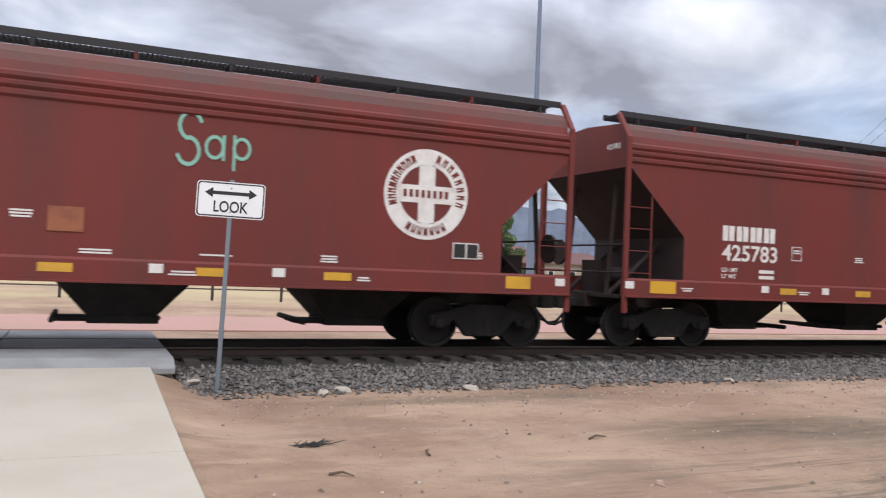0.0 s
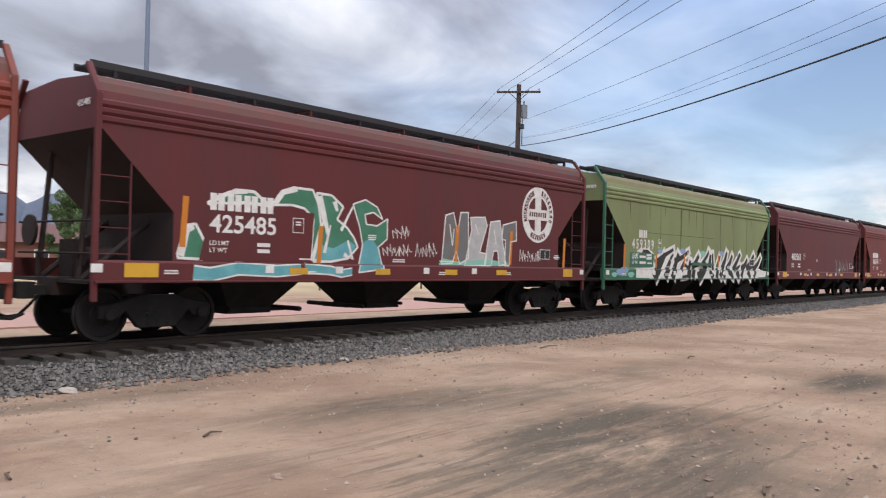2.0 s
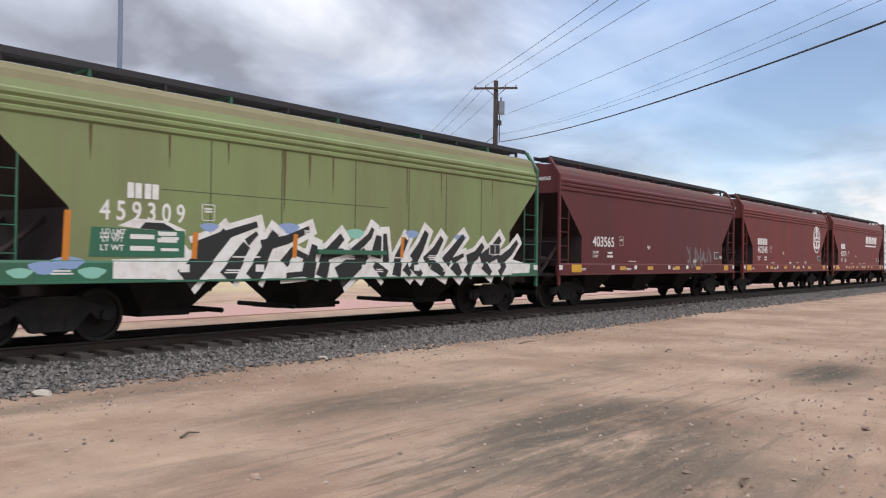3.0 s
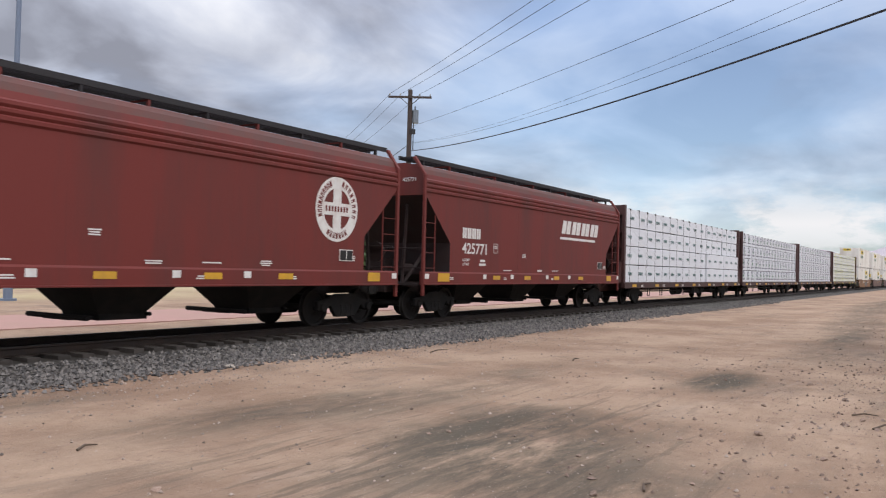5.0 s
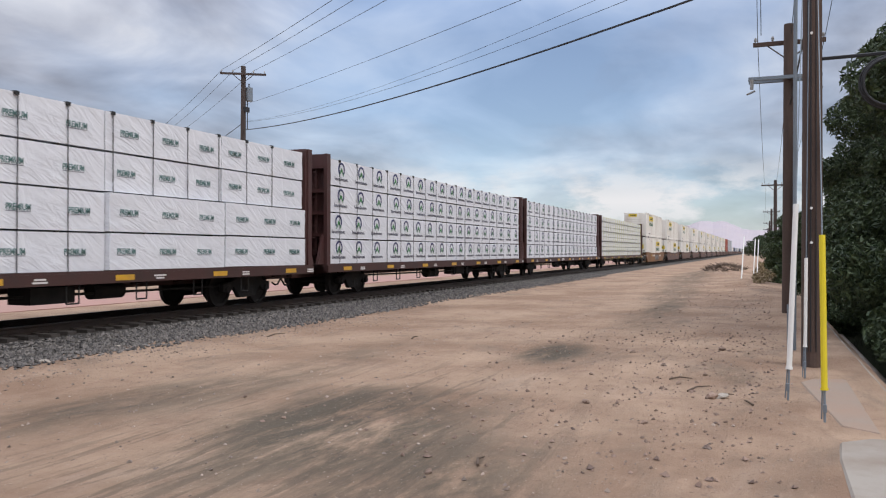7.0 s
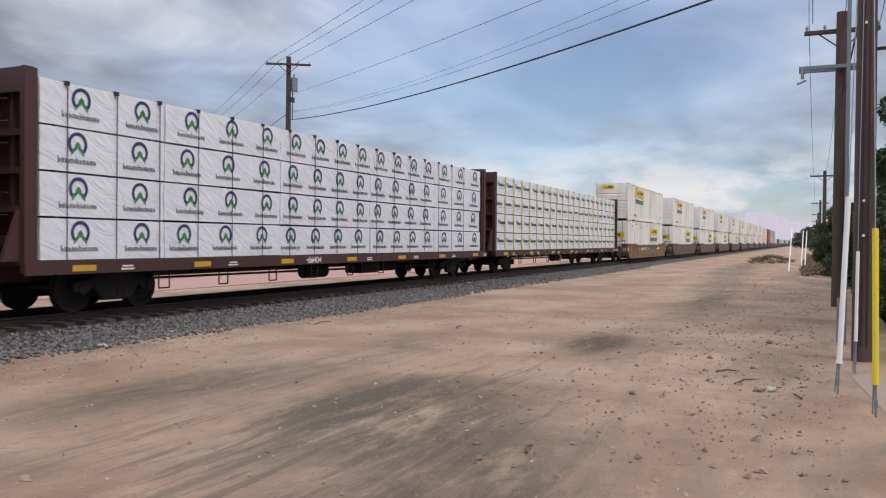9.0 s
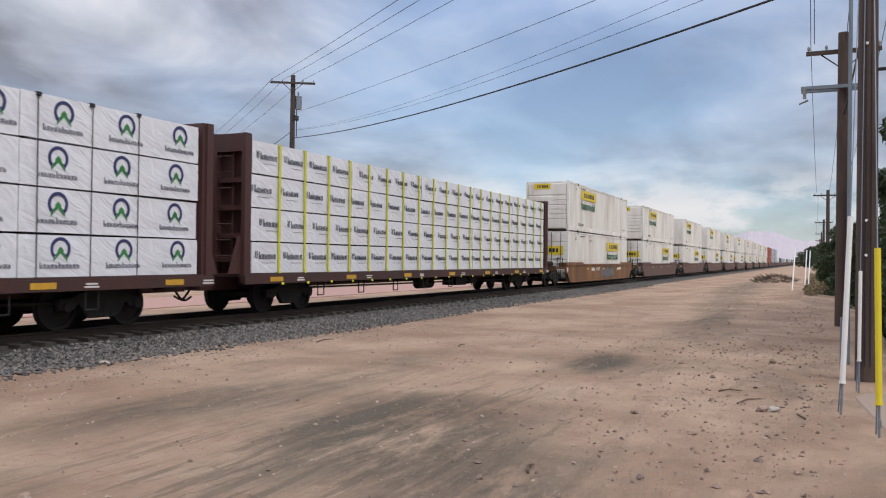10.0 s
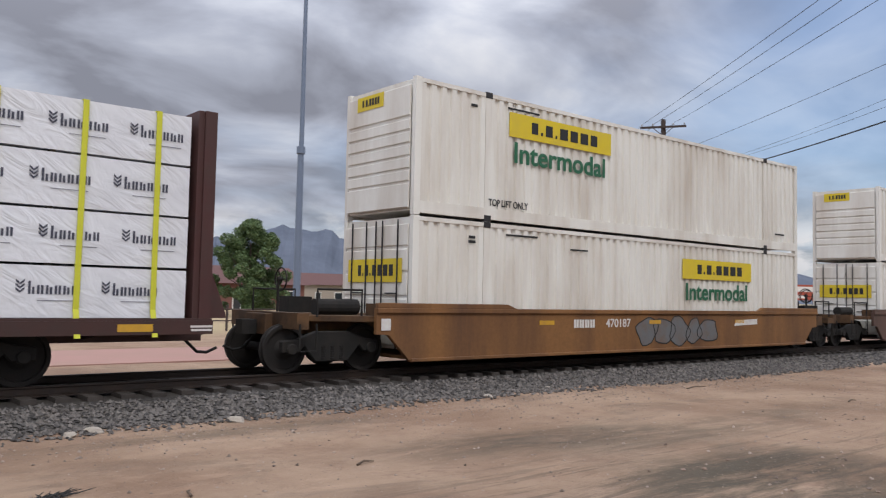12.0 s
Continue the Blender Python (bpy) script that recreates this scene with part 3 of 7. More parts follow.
def build_track():
    bm = bm_new()
    prism(bm, [*BED, (15, -0.9)], "x", 1.12, 3000)
    prism(bm, [*BED, (15, -0.9)], "x", -400, -8.0)
    bed = part("ballast_bed", bm, ballast_mat, None)
    tagged(bed, "grey crushed-stone ballast bed under the track", "ballast", kind="structure")
    bm = bm_new()
    box(bm, 1.12, 3000, 13.42, 16.7, -0.4, -0.219)
    tagged(part("track_bed", bm, oily_ballast, None), "dark oily ballast between and beside the ties", "ballast", kind="structure")
    r = np.random.RandomState(4)
    n = 17000
    x = np.concatenate([r.uniform(1.15, 26, 12500), r.uniform(26, 62, n - 12500)])
    y = r.triangular(11.35, 12.5, 13.8, n)
    keep = y < 13.6
    x, y = x[keep], y[keep]
    size = r.uniform(0.022, 0.05, len(x)) * np.where(x > 26, 1.25, 1.0)
    z = np.maximum(bed_height(y), ground_height(x, y)) + size * 0.35
    lumps("ballast_stones", np.stack([x, y, z], -1), size, ballast_stone, 5, "loose grey ballast stones on the shoulder", "ballast")
    track = tagged(new("railway_track"), "straight railway track with dark steel rails on ties", "track", kind="structure")
    rail = [(-0.07, -0.17), (0.07, -0.17), (0.07, -0.155), (0.012, -0.13), (0.012, -0.045), (0.036, -0.03), (0.036, -0.004), (0.028, 0), (-0.028, 0), (-0.036, -0.004), (-0.036, -0.03), (-0.012, -0.045), (-0.012, -0.13), (-0.07, -0.155)]
    for side in (-0.755, 0.755):
        bm = bm_new()
        prism(bm, [(YC + side + a, b) for a, b in rail], "x", -400, 3000)
        part("rail", bm, rail_steel, track)
    tie = finish("tie", box(bm_new(), -0.115, 0.115, -1.3, 1.3, -0.3, -0.145), tie_wood, 0.012)
    rr = random.Random(2)
    for k in range(150):
        place("tie", tie, track, pose(1.45 + 0.5 * k + rr.uniform(-0.03, 0.03), YC + rr.uniform(-0.05, 0.03), rr.uniform(-0.012, 0.008), 0, 0, rr.uniform(-1.2, 1.2)))
    plate = finish("tie_plate", box(bm_new(), -0.1, 0.1, -0.17, 0.17, -0.152, -0.138), rail_steel)
    for k in range(60):
        place("tie_plate", plate, track, pose(1.45 + 0.5 * k, YC - 0.755, 0))
    # concrete panels of the level crossing, with slots for the rails
    cross = tagged(new("level_crossing"), "grey concrete level crossing panels between rails", "crossing", kind="structure")
    panel_spans = [(12.72, YC - 0.755 - 0.09), (YC - 0.755 + 0.11, YC + 0.755 - 0.11), (YC + 0.755 + 0.09, 17.4)]
    for a, b in panel_spans:
        for k in range(4):
            bm = bm_new()
            x1 = 1.1 - k * 2.45
            edge = 0.0 if a > 13 else -0.12
            prism(bm, [(a, -0.22), (b, -0.22), (b, -0.004), (a + 0.25, -0.004), (a, edge)], "x", x1 - 2.43, x1)
            part("crossing_panel", bm, panel_concrete, cross, bevel=0.015)


build_track()


def build_pavement():
    walk_way = tagged(new("pavement"), "pale concrete sidewalk ramping up to the crossing", "sidewalk", kind="structure")
    edges = [12.1, 7.98, 4.6, 1.2, -2.2, -6]
    lift = [-0.03, -0.24, -0.325, -0.335, -0.335, -0.335]
    for k in range(len(edges) - 1):
        for col in range(3):
            x1 = 0.72 - col * 2.6
            bm = bm_new()
            y0, y1 = edges[k + 1] + 0.006, edges[k] - 0.006
            prism(bm, [(y0, lift[k + 1]), (y1, lift[k]), (y1, lift[k] - 0.2), (y0, lift[k + 1] - 0.2)], "x", x1 - 2.588, x1)
            part("paving_slab", bm, concrete, walk_way, bevel=0.01)


build_pavement()


# ---- running gear shared by all cars ----
def wheelset_mesh():
    bm = bm_new()
    for s in (-1, 1):
        y = s * 0.755
        prof = [(0.0, 0.0), (0.12, -0.02), (0.20, 0.02), (0.38, 0.03), (0.39, -0.03), (0.457, -0.03), (0.457, 0.06), (0.48, 0.07), (0.48, 0.1), (0.40, 0.1), (0.37, 0.07), (0.2, 0.06), (0.0, 0.1)]
        n = 28
        rings = [[bm.verts.new((r * math.cos(6.28318 * i / n), y - s * (d - 0.03), r * math.sin(6.28318 * i / n))) for i in range(n)] if r > 0 else None for r, d in prof]
        for a, b in zip(rings[1:-2], rings[2:-1]):
            for i in range(n):
                bm.faces.new((a[i], a[(i + 1) % n], b[(i + 1) % n], b[i]))
        bm.faces.new(rings[1])
        bm.faces.new(rings[-2])
    rod(bm, (0, -1.0, 0), (0, 1.0, 0), 0.085, 12)
    bmesh.ops.recalc_face_normals(bm, faces=bm.faces[:])
    return bm


def truck_frame_mesh():
    """Two cast side frames with sloping arms, journal boxes, and the bolster."""
    bm = bm_new()
    for s in (-1, 1):
        a, b = (s * 0.93, s * 1.07) if s > 0 else (s * 1.07, s * 0.93)
        prism(bm, [(-1.08, 0.40), (-0.72, 0.40), (-0.62, 0.52), (-0.36, 0.22), (0.36, 0.22), (0.62, 0.52), (0.72, 0.40), (1.08, 0.40), (1.08, 0.62), (0.75, 0.66), (0.36, 0.80), (-0.36, 0.80), (-0.75, 0.66), (-1.08, 0.62)], "y", a, b)
        for k in (-0.89, 0.89):
            rod(bm, (k, s * 0.9, 0.47), (k, s * 1.12, 0.47), 0.11, 14)
    box(bm, -0.2, 0.2, -1.0, 1.0, 0.5, 0.74)
    box(bm, -0.75, -0.65, -0.7, 0.7, 0.36, 0.44)
    box(bm, 0.65, 0.75, -0.7, 0.7, 0.36, 0.44)
    return bm


def spring_mesh():
    bm = bm_new()
    pts = [(0.075 * math.cos(a), 0.075 * math.sin(a), 0.25 + 0.27 * a / (12 * math.pi)) for a in (math.pi * i / 5 for i in range(61))]
    return tube(bm, pts, 0.018, 5)


WHEELS = []


def add_truck(car, x):
    tr = place("truck", shared("truck", truck_frame_mesh, black_iron, 0.02), car, pose(x, 0, 0), "black cast steel bogie frame")
    for k in (-0.89, 0.89):
        w = place("wheelset", shared("wheelset", wheelset_mesh, wheel_steel), tr, pose(k, 0, 0.457))
        WHEELS.append(w)
    for s in (-1, 1):
        for k in (-0.2, 0.0, 0.2):
            place("spring", shared("spring", spring_mesh, wheel_steel), tr, pose(k, s * 1.0, 0))
    return tr


def coupler_mesh():
    bm = bm_new()
    box(bm, -0.62, 0.0, -0.07, 0.07, 0.78, 0.94)
    prism(bm, [(0, -0.17), (0.22, -0.2), (0.32, -0.08), (0.2, 0.02), (0.3, 0.14), (0.18, 0.2), (0, 0.16)], "z", 0.72, 1.0)
    pts = [(-0.3, -0.25, 0.85), (-0.1, -0.27, 0.6), (0.1, -0.25, 0.42), (0.3, -0.22, 0.4), (0.5, -0.2, 0.48)]
    for p, q in zip(pts, pts[1:]):
        rod(bm, p, q, 0.028, 8)
    return bm


def add_couplers(car, half):
    me = shared("coupler", coupler_mesh, black_iron)
    place("coupler", me, car, pose(half - 0.35, 0, 0))
    place("coupler", me, car, pose(-half + 0.35, 0, 0, 0, 0, 180))


def train_car(name, x, label, category, group):
    car = new(name)
    tagged(car, label, category, group)
    car.matrix_basis = pose(x, YC, 0)
    MOVERS.append((car, x, YC, 0.0))
    return car


# ---- covered hopper cars ----
HW = 1.555     # half width of the body
HX = 7.66      # half length between the corner posts


def hopper_body():
    bm = bm_new()
    e, k = HX - 0.06, HX - 1.42
    prism(bm, [(-e, 3.70), (-e, 3.56), (-k, 2.25), (-k, 1.30), (k, 1.30), (k, 2.25), (e, 3.56), (e, 3.70)], "y", -HW, HW)
    # sloped end faces take the second material, darkened to stand for their shade
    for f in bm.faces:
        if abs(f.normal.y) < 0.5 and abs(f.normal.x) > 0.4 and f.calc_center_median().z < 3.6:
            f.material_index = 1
    return bm


def hopper_roof():
    prof = [(HW, 3.62), (HW + 0.035, 3.66), (HW + 0.035, 3.72), (HW - 0.005, 3.75), (HW + 0.03, 3.80), (HW + 0.03, 3.85), (HW - 0.015, 3.88), (HW + 0.015, 3.93), (HW + 0.01, 3.99), (HW - 0.05, 4.03), (1.47, 4.16), (1.42, 4.30), (1.34, 4.40), (1.22, 4.44), (0.0, 4.52)]
    bm = bm_new()
    prism(bm, [(-a, b) for a, b in prof] + prof[::-1][1:], "x", -HX + 0.06, HX - 0.06)
    for f in bm.faces:
        if f.calc_center_median().z > 4.2 and abs(f.normal.x) < 0.5:
            f.material_index = 1
    return bm


def hopper_sill():
    return prism(bm_new(), [(-HW - 0.09, 1.03), (-HW + 0.1, 1.03), (-HW + 0.1, 1.40), (-HW - 0.02, 1.40), (-HW - 0.05, 1.36), (-HW - 0.05, 1.065), (-HW - 0.09, 1.06)], "x", -HX, HX)


def hopper_chute():
    bm = bm_new()
    lo, hi = (0.50, 0.55), (1.22, 1.15)
    v = [bm.verts.new(p) for p in ((-lo[0], -lo[1], 0.46), (lo[0], -lo[1], 0.46), (lo[0], lo[1], 0.46), (-lo[0], lo[1], 0.46), (-hi[0], -hi[1], 1.30), (hi[0], -hi[1], 1.30), (hi[0], hi[1], 1.30), (-hi[0], hi[1], 1.30))]
    for f in ((3, 2, 1, 0), (4, 5, 6, 7), (0, 1, 5, 4), (1, 2, 6, 5), (2, 3, 7, 6), (3, 0, 4, 7)):
        bm.faces.new([v[i] for i in f])
    return bm


def hopper_gate():
    bm = bm_new()
    box(bm, -0.56, 0.52, -0.58, 0.58, 0.36, 0.48)
    box(bm, 0.50, 1.02, -0.42, 0.42, 0.38, 0.44)
    rod(bm, (1.0, -0.95, 0.44), (1.0, 0.95, 0.44), 0.05, 8)
    rod(bm, (-0.54, -0.7, 0.46), (-0.54, 0.7, 0.46), 0.04, 8)
    return bm


def hopper_slope():
    bm = bm_new()
    prism(bm, [(-HX + 0.1, 3.6), (-HX + 0.1, 3.53), (-4.7, 1.27), (-4.6, 1.35)], "y", -HW + 0.03, HW - 0.03)
    return bm


def hopper_end_frame():
    """Inner end posts, struts and brake gear on the end platform."""
    bm = bm_new()
    box(bm, -HX - 0.06, -4.9, -0.3, 0.3, 0.78, 1.08)
    box(bm, -HX, -HX + 1.2, -1.4, 1.4, 1.0, 1.06)
    for s in (-1, 1):
        rod(bm, (-HX + 0.15, s * 0.75, 1.05), (-HX + 0.35, s * 0.75, 3.5), 0.05, 6)
        rod(bm, (-HX + 0.2, s * 0.75, 1.05), (-6.1, s * 0.75, 2.2), 0.055, 6)
    rod(bm, (-HX + 0.12, -1.5, 2.05), (-HX + 0.12, 1.5, 2.05), 0.02, 6)
    rod(bm, (-HX + 0.12, -1.5, 1.5), (-HX + 0.12, 1.5, 1.5), 0.02, 6)
    box(bm, -HX + 0.45, -HX + 0.85, 0.1, 0.6, 1.06, 1.75)
    rod(bm, (-HX + 0.35, -0.5, 1.45), (-HX + 0.9, -0.5, 1.45), 0.17, 12)
    rod(bm, (-HX + 0.02, 0.9, 1.9), (-HX + 0.08, 0.9, 1.9), 0.28, 14)
    return bm


def hopper_ladder():
    bm = bm_new()
    y = -HW + 0.02
    box(bm, -HX + 0.61, -HX + 0.635, y - 0.01, y + 0.02, 1.36, 3.18)
    for z in (1.5, 1.93, 2.36, 2.78):
        rod(bm, (-HX + 0.05, y, z), (-HX + 0.62, y, z), 0.010, 6)
    return bm


def running_board():
    bm = bm_new()
    for y in (-1.18, -0.62):
        box(bm, -HX + 0.05, HX - 0.05, y, y + 0.03, 4.585, 4.70)
    k = -HX + 0.1
    while k < HX - 0.1:
        box(bm, k, k + 0.03, -1.16, -0.62, 4.635, 4.665)
        k += 0.075
    return bm


def board_bracket():
    bm = bm_new()
    box(bm, -0.025, 0.025, -1.17, -1.10, 4.2, 4.59)
    box(bm, -0.02, 0.02, -1.15, -0.6, 4.56, 4.595)
    return bm


def corner_post():
    bm = bm_new()
    box(bm, -0.05, 0.05, -0.06, 0.02, 0.72, 4.12)
    prism(bm, [(-0.06, 4.12), (0.02, 4.12), (0.40, 4.62), (0.32, 4.66)], "x", -0.05, 0.05)
    return bm


def roundel():
    """A round railway emblem as a plain white ring and cross, with bars for its words."""
    bm = bm_new()
    R, n, y = 0.78, 48, 0.0
    for i in range(n):
        a, b = 2 * math.pi * i / n, 2 * math.pi * (i + 1) / n
        flat_poly(bm, [(0.50 * math.cos(a), 0.50 * math.sin(a)), (R * math.cos(a), R * math.sin(a)), (R * math.cos(b), R * math.sin(b)), (0.50 * math.cos(b), 0.50 * math.sin(b))], y)
    w = 0.15
    for pts in ([(-w, -0.5), (w, -0.5), (w, 0.5), (-w, 0.5)], [(-0.5, -w), (-w, -w), (-w, w), (-0.5, w)], [(w, -w), (0.5, -w), (0.5, w), (w, w)]):
        flat_poly(bm, pts, y)
    bmesh.ops.remove_doubles(bm, verts=bm.verts[:], dist=0.0005)
    return bm


def roundel_word(arc0, arc1, count):
    """The bars that stand for one word on the ring."""
    bm = bm_new()
    y = -0.007
    r = random.Random(3)
    if count:
        for i in range(count):
            a = radians(arc0 + (arc1 - arc0) * (i + 0.5) / count)
            c, s = math.cos(a), math.sin(a)
            for off in (-0.028, 0.022):
                p = [(-0.012 + off, -0.075), (0.012 + off, -0.075), (0.012 + off, 0.075), (-0.012 + off, 0.075)]
                flat_poly(bm, [(0.64 * c + u * s + v * c, 0.64 * s - u * c + v * s) for u, v in p], y, 0.004)
            flat_poly(bm, [(0.64 * c + u * s + v * c, 0.64 * s - u * c + v * s) for u, v in ((-0.03, r.choice((-0.07, 0.0, 0.05))), (0.03, -0.02), (0.03, 0.03), (-0.03, 0.08))], y - 0.001, 0.004)
    for i in range(0 if count else 8):
        flat_poly(bm, [(-0.43 + i * 0.11, -0.06), (-0.37 + i * 0.11, -0.06), (-0.37 + i * 0.11, 0.07), (-0.43 + i * 0.11, 0.07)], y, 0.004)
    return bm


def add_roundel(car, x, z, paint):
    y = -HW - 0.004
    em = place("emblem", shared("emblem", roundel, white_paint), car, pose(x, y, z), "round white railway emblem")
    for spec in ((200, 110, 10), (78, -20, 8), (235, 305, 7), (0, 0, 0)):
        word = place("emblem_word", shared("emblem_word|%s|%d" % (paint.name, spec[2]), lambda: roundel_word(*spec), paint), em)
        tagged(word, "bars of a small painted word", kind="stuff")


def hopper_car(i, paint, label, number, seed, sill_paint=None, end_paint=None, emblem=5.0, brand="serif", nz=2.44, nx=-4.75, emblem_z=2.86):
    x = 9.3 + 16.58 * (i - 2) + HX
    car = train_car("covered_hopper_car", x, label, "hopper car", "covered hopper cars of the train")
    key = paint.name
    sp = sill_paint or paint
    ep = end_paint or paint
    place("body", shared("body|" + key, hopper_body, (paint, end_shade_grime)), car)
    place("roof", shared("roof|" + key, hopper_roof, (paint, tan_dust if paint is green_paint else roof_dust)), car, None, "dusty ribbed roof edge")
    for turn in (0, 180):
        place("side_sill", shared("side_sill|" + sp.name, hopper_sill, sp), car, pose(0, 0, 0, 0, 0, turn))
    for k in (-3.85, 0.0, 3.85):
        ch = place("chute", shared("chute", hopper_chute, black_iron, 0.02), car, pose(k, 0, 0), "grimy black discharge chute")
        place("gate", shared("gate", hopper_gate, black_iron), ch, pose(0, 0, 0, 0, 0, 0 if k < 0 else 180))
    for turn in (0, 180):
        m = pose(0, 0, 0, 0, 0, turn)
        place("slope_sheet", shared("slope_sheet", hopper_slope, end_shade_grime), car, m)
        place("end_frame", shared("end_frame", hopper_end_frame, end_shade_grime), car, m)
    for sx in (-1, 1):
        place("ladder", shared("ladder|" + ep.name, hopper_ladder, ep), car, Matrix.Diagonal((-sx, 1, 1, 1)))
        for sy in (-1, 1):
            place("corner_post", shared("corner_post|" + ep.name, corner_post, ep, 0.01), car, pose(sx * (HX - 0.02), sy * (HW - 0.02), 0) @ Matrix.Diagonal((1, -sy, 1, 1)))
    place("running_board", shared("running_board", running_board, grating_steel), car, None, "dark open steel roof walkway")
    bm_count = 11
    for k in range(bm_count):
        place("bracket", shared("bracket|" + (ep.name if k % 2 else ""), board_bracket, ep if k % 2 else grating_steel), car, pose(-HX + 0.5 + k * (2 * HX - 1.0) / (bm_count - 1), 0, 0))
    bm = bm_new()
    for k in range(5):
        box(bm, -6.9 + k * 2.8, -4.3 + k * 2.8, -0.32, 0.32, 4.46, 4.60)
    part("hatch_cover", bm, paint, car)
    add_truck(car, -6.2)
    add_truck(car, 6.2)
    add_couplers(car, 8.29)
    for k in range(7):
        place("side_seam", shared("side_seam|" + key, lambda: box(bm_new(), -0.008, 0.008, -HW - 0.0009, -HW + 0.01, 1.4, 3.6), paint), car, pose(-5.6 + k * 1.86, 0, 0))
    # stencils, tape and plates
    y, r = -HW - 0.003, random.Random(seed)
    if emblem:
        add_roundel(car, emblem, emblem_z, paint)
    if brand == "serif":
        block_word(car, nx - 0.02, y, nz + 0.26, 4, 0.37, 0.31)
    elif brand == "small":
        block_word(car, -4.98, y, nz + 0.32, 4, 0.28, 0.32)
        block_word(car, 3.5, y, 2.92, 4, 0.92, 0.50, 0.14)
        bm = bm_new()
        flat_poly(bm, [(1.5, 2.70), (4.95, 2.70), (5.0, 2.79), (1.58, 2.79)], y)
        part("underline", bm, white_paint, car)
    elif brand == "faint":
        block_word(car, nx, y, 2.46, 2, 0.32, 0.26)
        nz = 2.22
    if number:
        lettering(" ".join(number) if brand == "faint" else number, 0.33, white_paint, nx, y, nz, car, "car_number", 1.6 if brand == "faint" else 1.5)
        lettering(number, 0.11, white_paint, -HX + 0.045, -HW + 0.55, 4.0, car, "end_number", 0.45, turn=-90)
        lettering("LD LMT", 0.085, white_paint, nx - 0.55, y, nz - 0.34, car, "load_limit", 0.42)
        lettering("LT WT", 0.085, white_paint, nx - 0.57, y, nz - 0.47, car, "light_weight", 0.38)
    line_block(car, white_paint, nx + 0.45, y, nz - 0.38, 0.42, 0.07, 2, seed)
    for k, (px, pz, pw, pl) in enumerate(((-2.9, 1.47, 1.0, 1), (-0.3, 1.5, 0.6, 2), (1.3, 1.49, 0.9, 1), (2.9, 1.55, 0.5, 3), (6.0, 1.72, 0.42, 3), (-1.4, 2.02, 0.42, 3))):
        if r.random() < 0.9:
            line_block(car, white_paint, px + r.uniform(-0.3, 0.3), y, pz, pw * 0.75, 0.026, pl, seed + k)
    for px in (-6.2, -3.0, 0.9, 3.5):
        line_block(car, white_paint, px + r.uniform(-0.2, 0.2), y - 0.05, 1.22, r.uniform(0.25, 0.5), 0.026, 2, seed + 20)
    fx, fz = (nx + 1.15, nz + 0.02)
    bm = bm_new()
    for a, b, c, d in ((0, 0.28, 0, 0.014), (0, 0.28, 0.286, 0.30), (0, 0.014, 0, 0.3), (0.266, 0.28, 0, 0.3)):
        box(bm, fx + a, fx + b, y - 0.004, y, fz - 0.1 + c, fz - 0.1 + d)
    bmesh.ops.remove_doubles(bm, verts=bm.verts[:], dist=0.0005)
    part("stencil_frame", bm, white_paint, car, "small square white stencil frame")
    line_block(car, white_paint, fx + 0.14, y, fz + 0.1, 0.18, 0.03, 2, seed)
    bm = bm_new()
    flat_poly(bm, [(5.28, 1.62), (5.78, 1.62), (5.78, 1.90), (5.28, 1.90)], y, 0.012)
    plate = part("placard", bm, white_paint, car, "white framed black service placard")
    bm = bm_new()
    flat_poly(bm, [(5.30, 1.64), (5.52, 1.64), (5.52, 1.88), (5.30, 1.88)], y - 0.013, 0.004)
    flat_poly(bm, [(5.55, 1.64), (5.76, 1.64), (5.76, 1.88), (5.55, 1.88)], y - 0.013, 0.004)
    part("placard_field", bm, black_paint, plate)
    ys = -HW - 0.052
    for k, px in enumerate(() if paint is green_paint else (-6.75, -3.4, -1.1, 1.25, 3.3, 6.6)):
        bm = bm_new()
        w, h = (0.62, 0.24) if k in (0,) else (0.46, 0.13)
        if k == 5:
            w, h = 0.5, 0.22
        a = px + r.uniform(-0.15, 0.15)
        flat_poly(bm, [(a - w / 2, 1.24 - h / 2), (a + w / 2, 1.24 - h / 2), (a + w / 2, 1.24 + h / 2), (a - w / 2, 1.24 + h / 2)], ys)
        part("reflector", bm, yellow_tape, car, "yellow reflector strip")
    for px in (-HX + 0.12, -4.2, -2.4, 0.4, 2.3, HX - 0.15):
        bm = bm_new()
        a = px + r.uniform(-0.1, 0.1)
        flat_poly(bm, [(a - 0.1, 1.2), (a + 0.1, 1.2), (a + 0.1, 1.34), (a - 0.1, 1.34)], ys)
        part("marker_patch", bm, white_paint, car, "white square marker")
    return car


def scrawl(bm, points, w, y):
    """One stroke of spray paint of even width through some points."""
    for (a, b), (c, d) in zip(points, points[1:]):
        L = math.hypot(c - a, d - b) or 1
        nx, nz = -(d - b) / L * w / 2, (c - a) / L * w / 2
        ex, ez = (c - a) / L * w * 0.3, (d - b) / L * w * 0.3
        flat_poly(bm, [(a - ex - nx, b - ez - nz), (c + ex - nx, d + ez - nz), (c + ex + nx, d + ez + nz), (a - ex + nx, b - ez + nz)], y, 0.004)
    return bm


SEAM = 1.385   # height at which the side meets the sill that stands proud of it


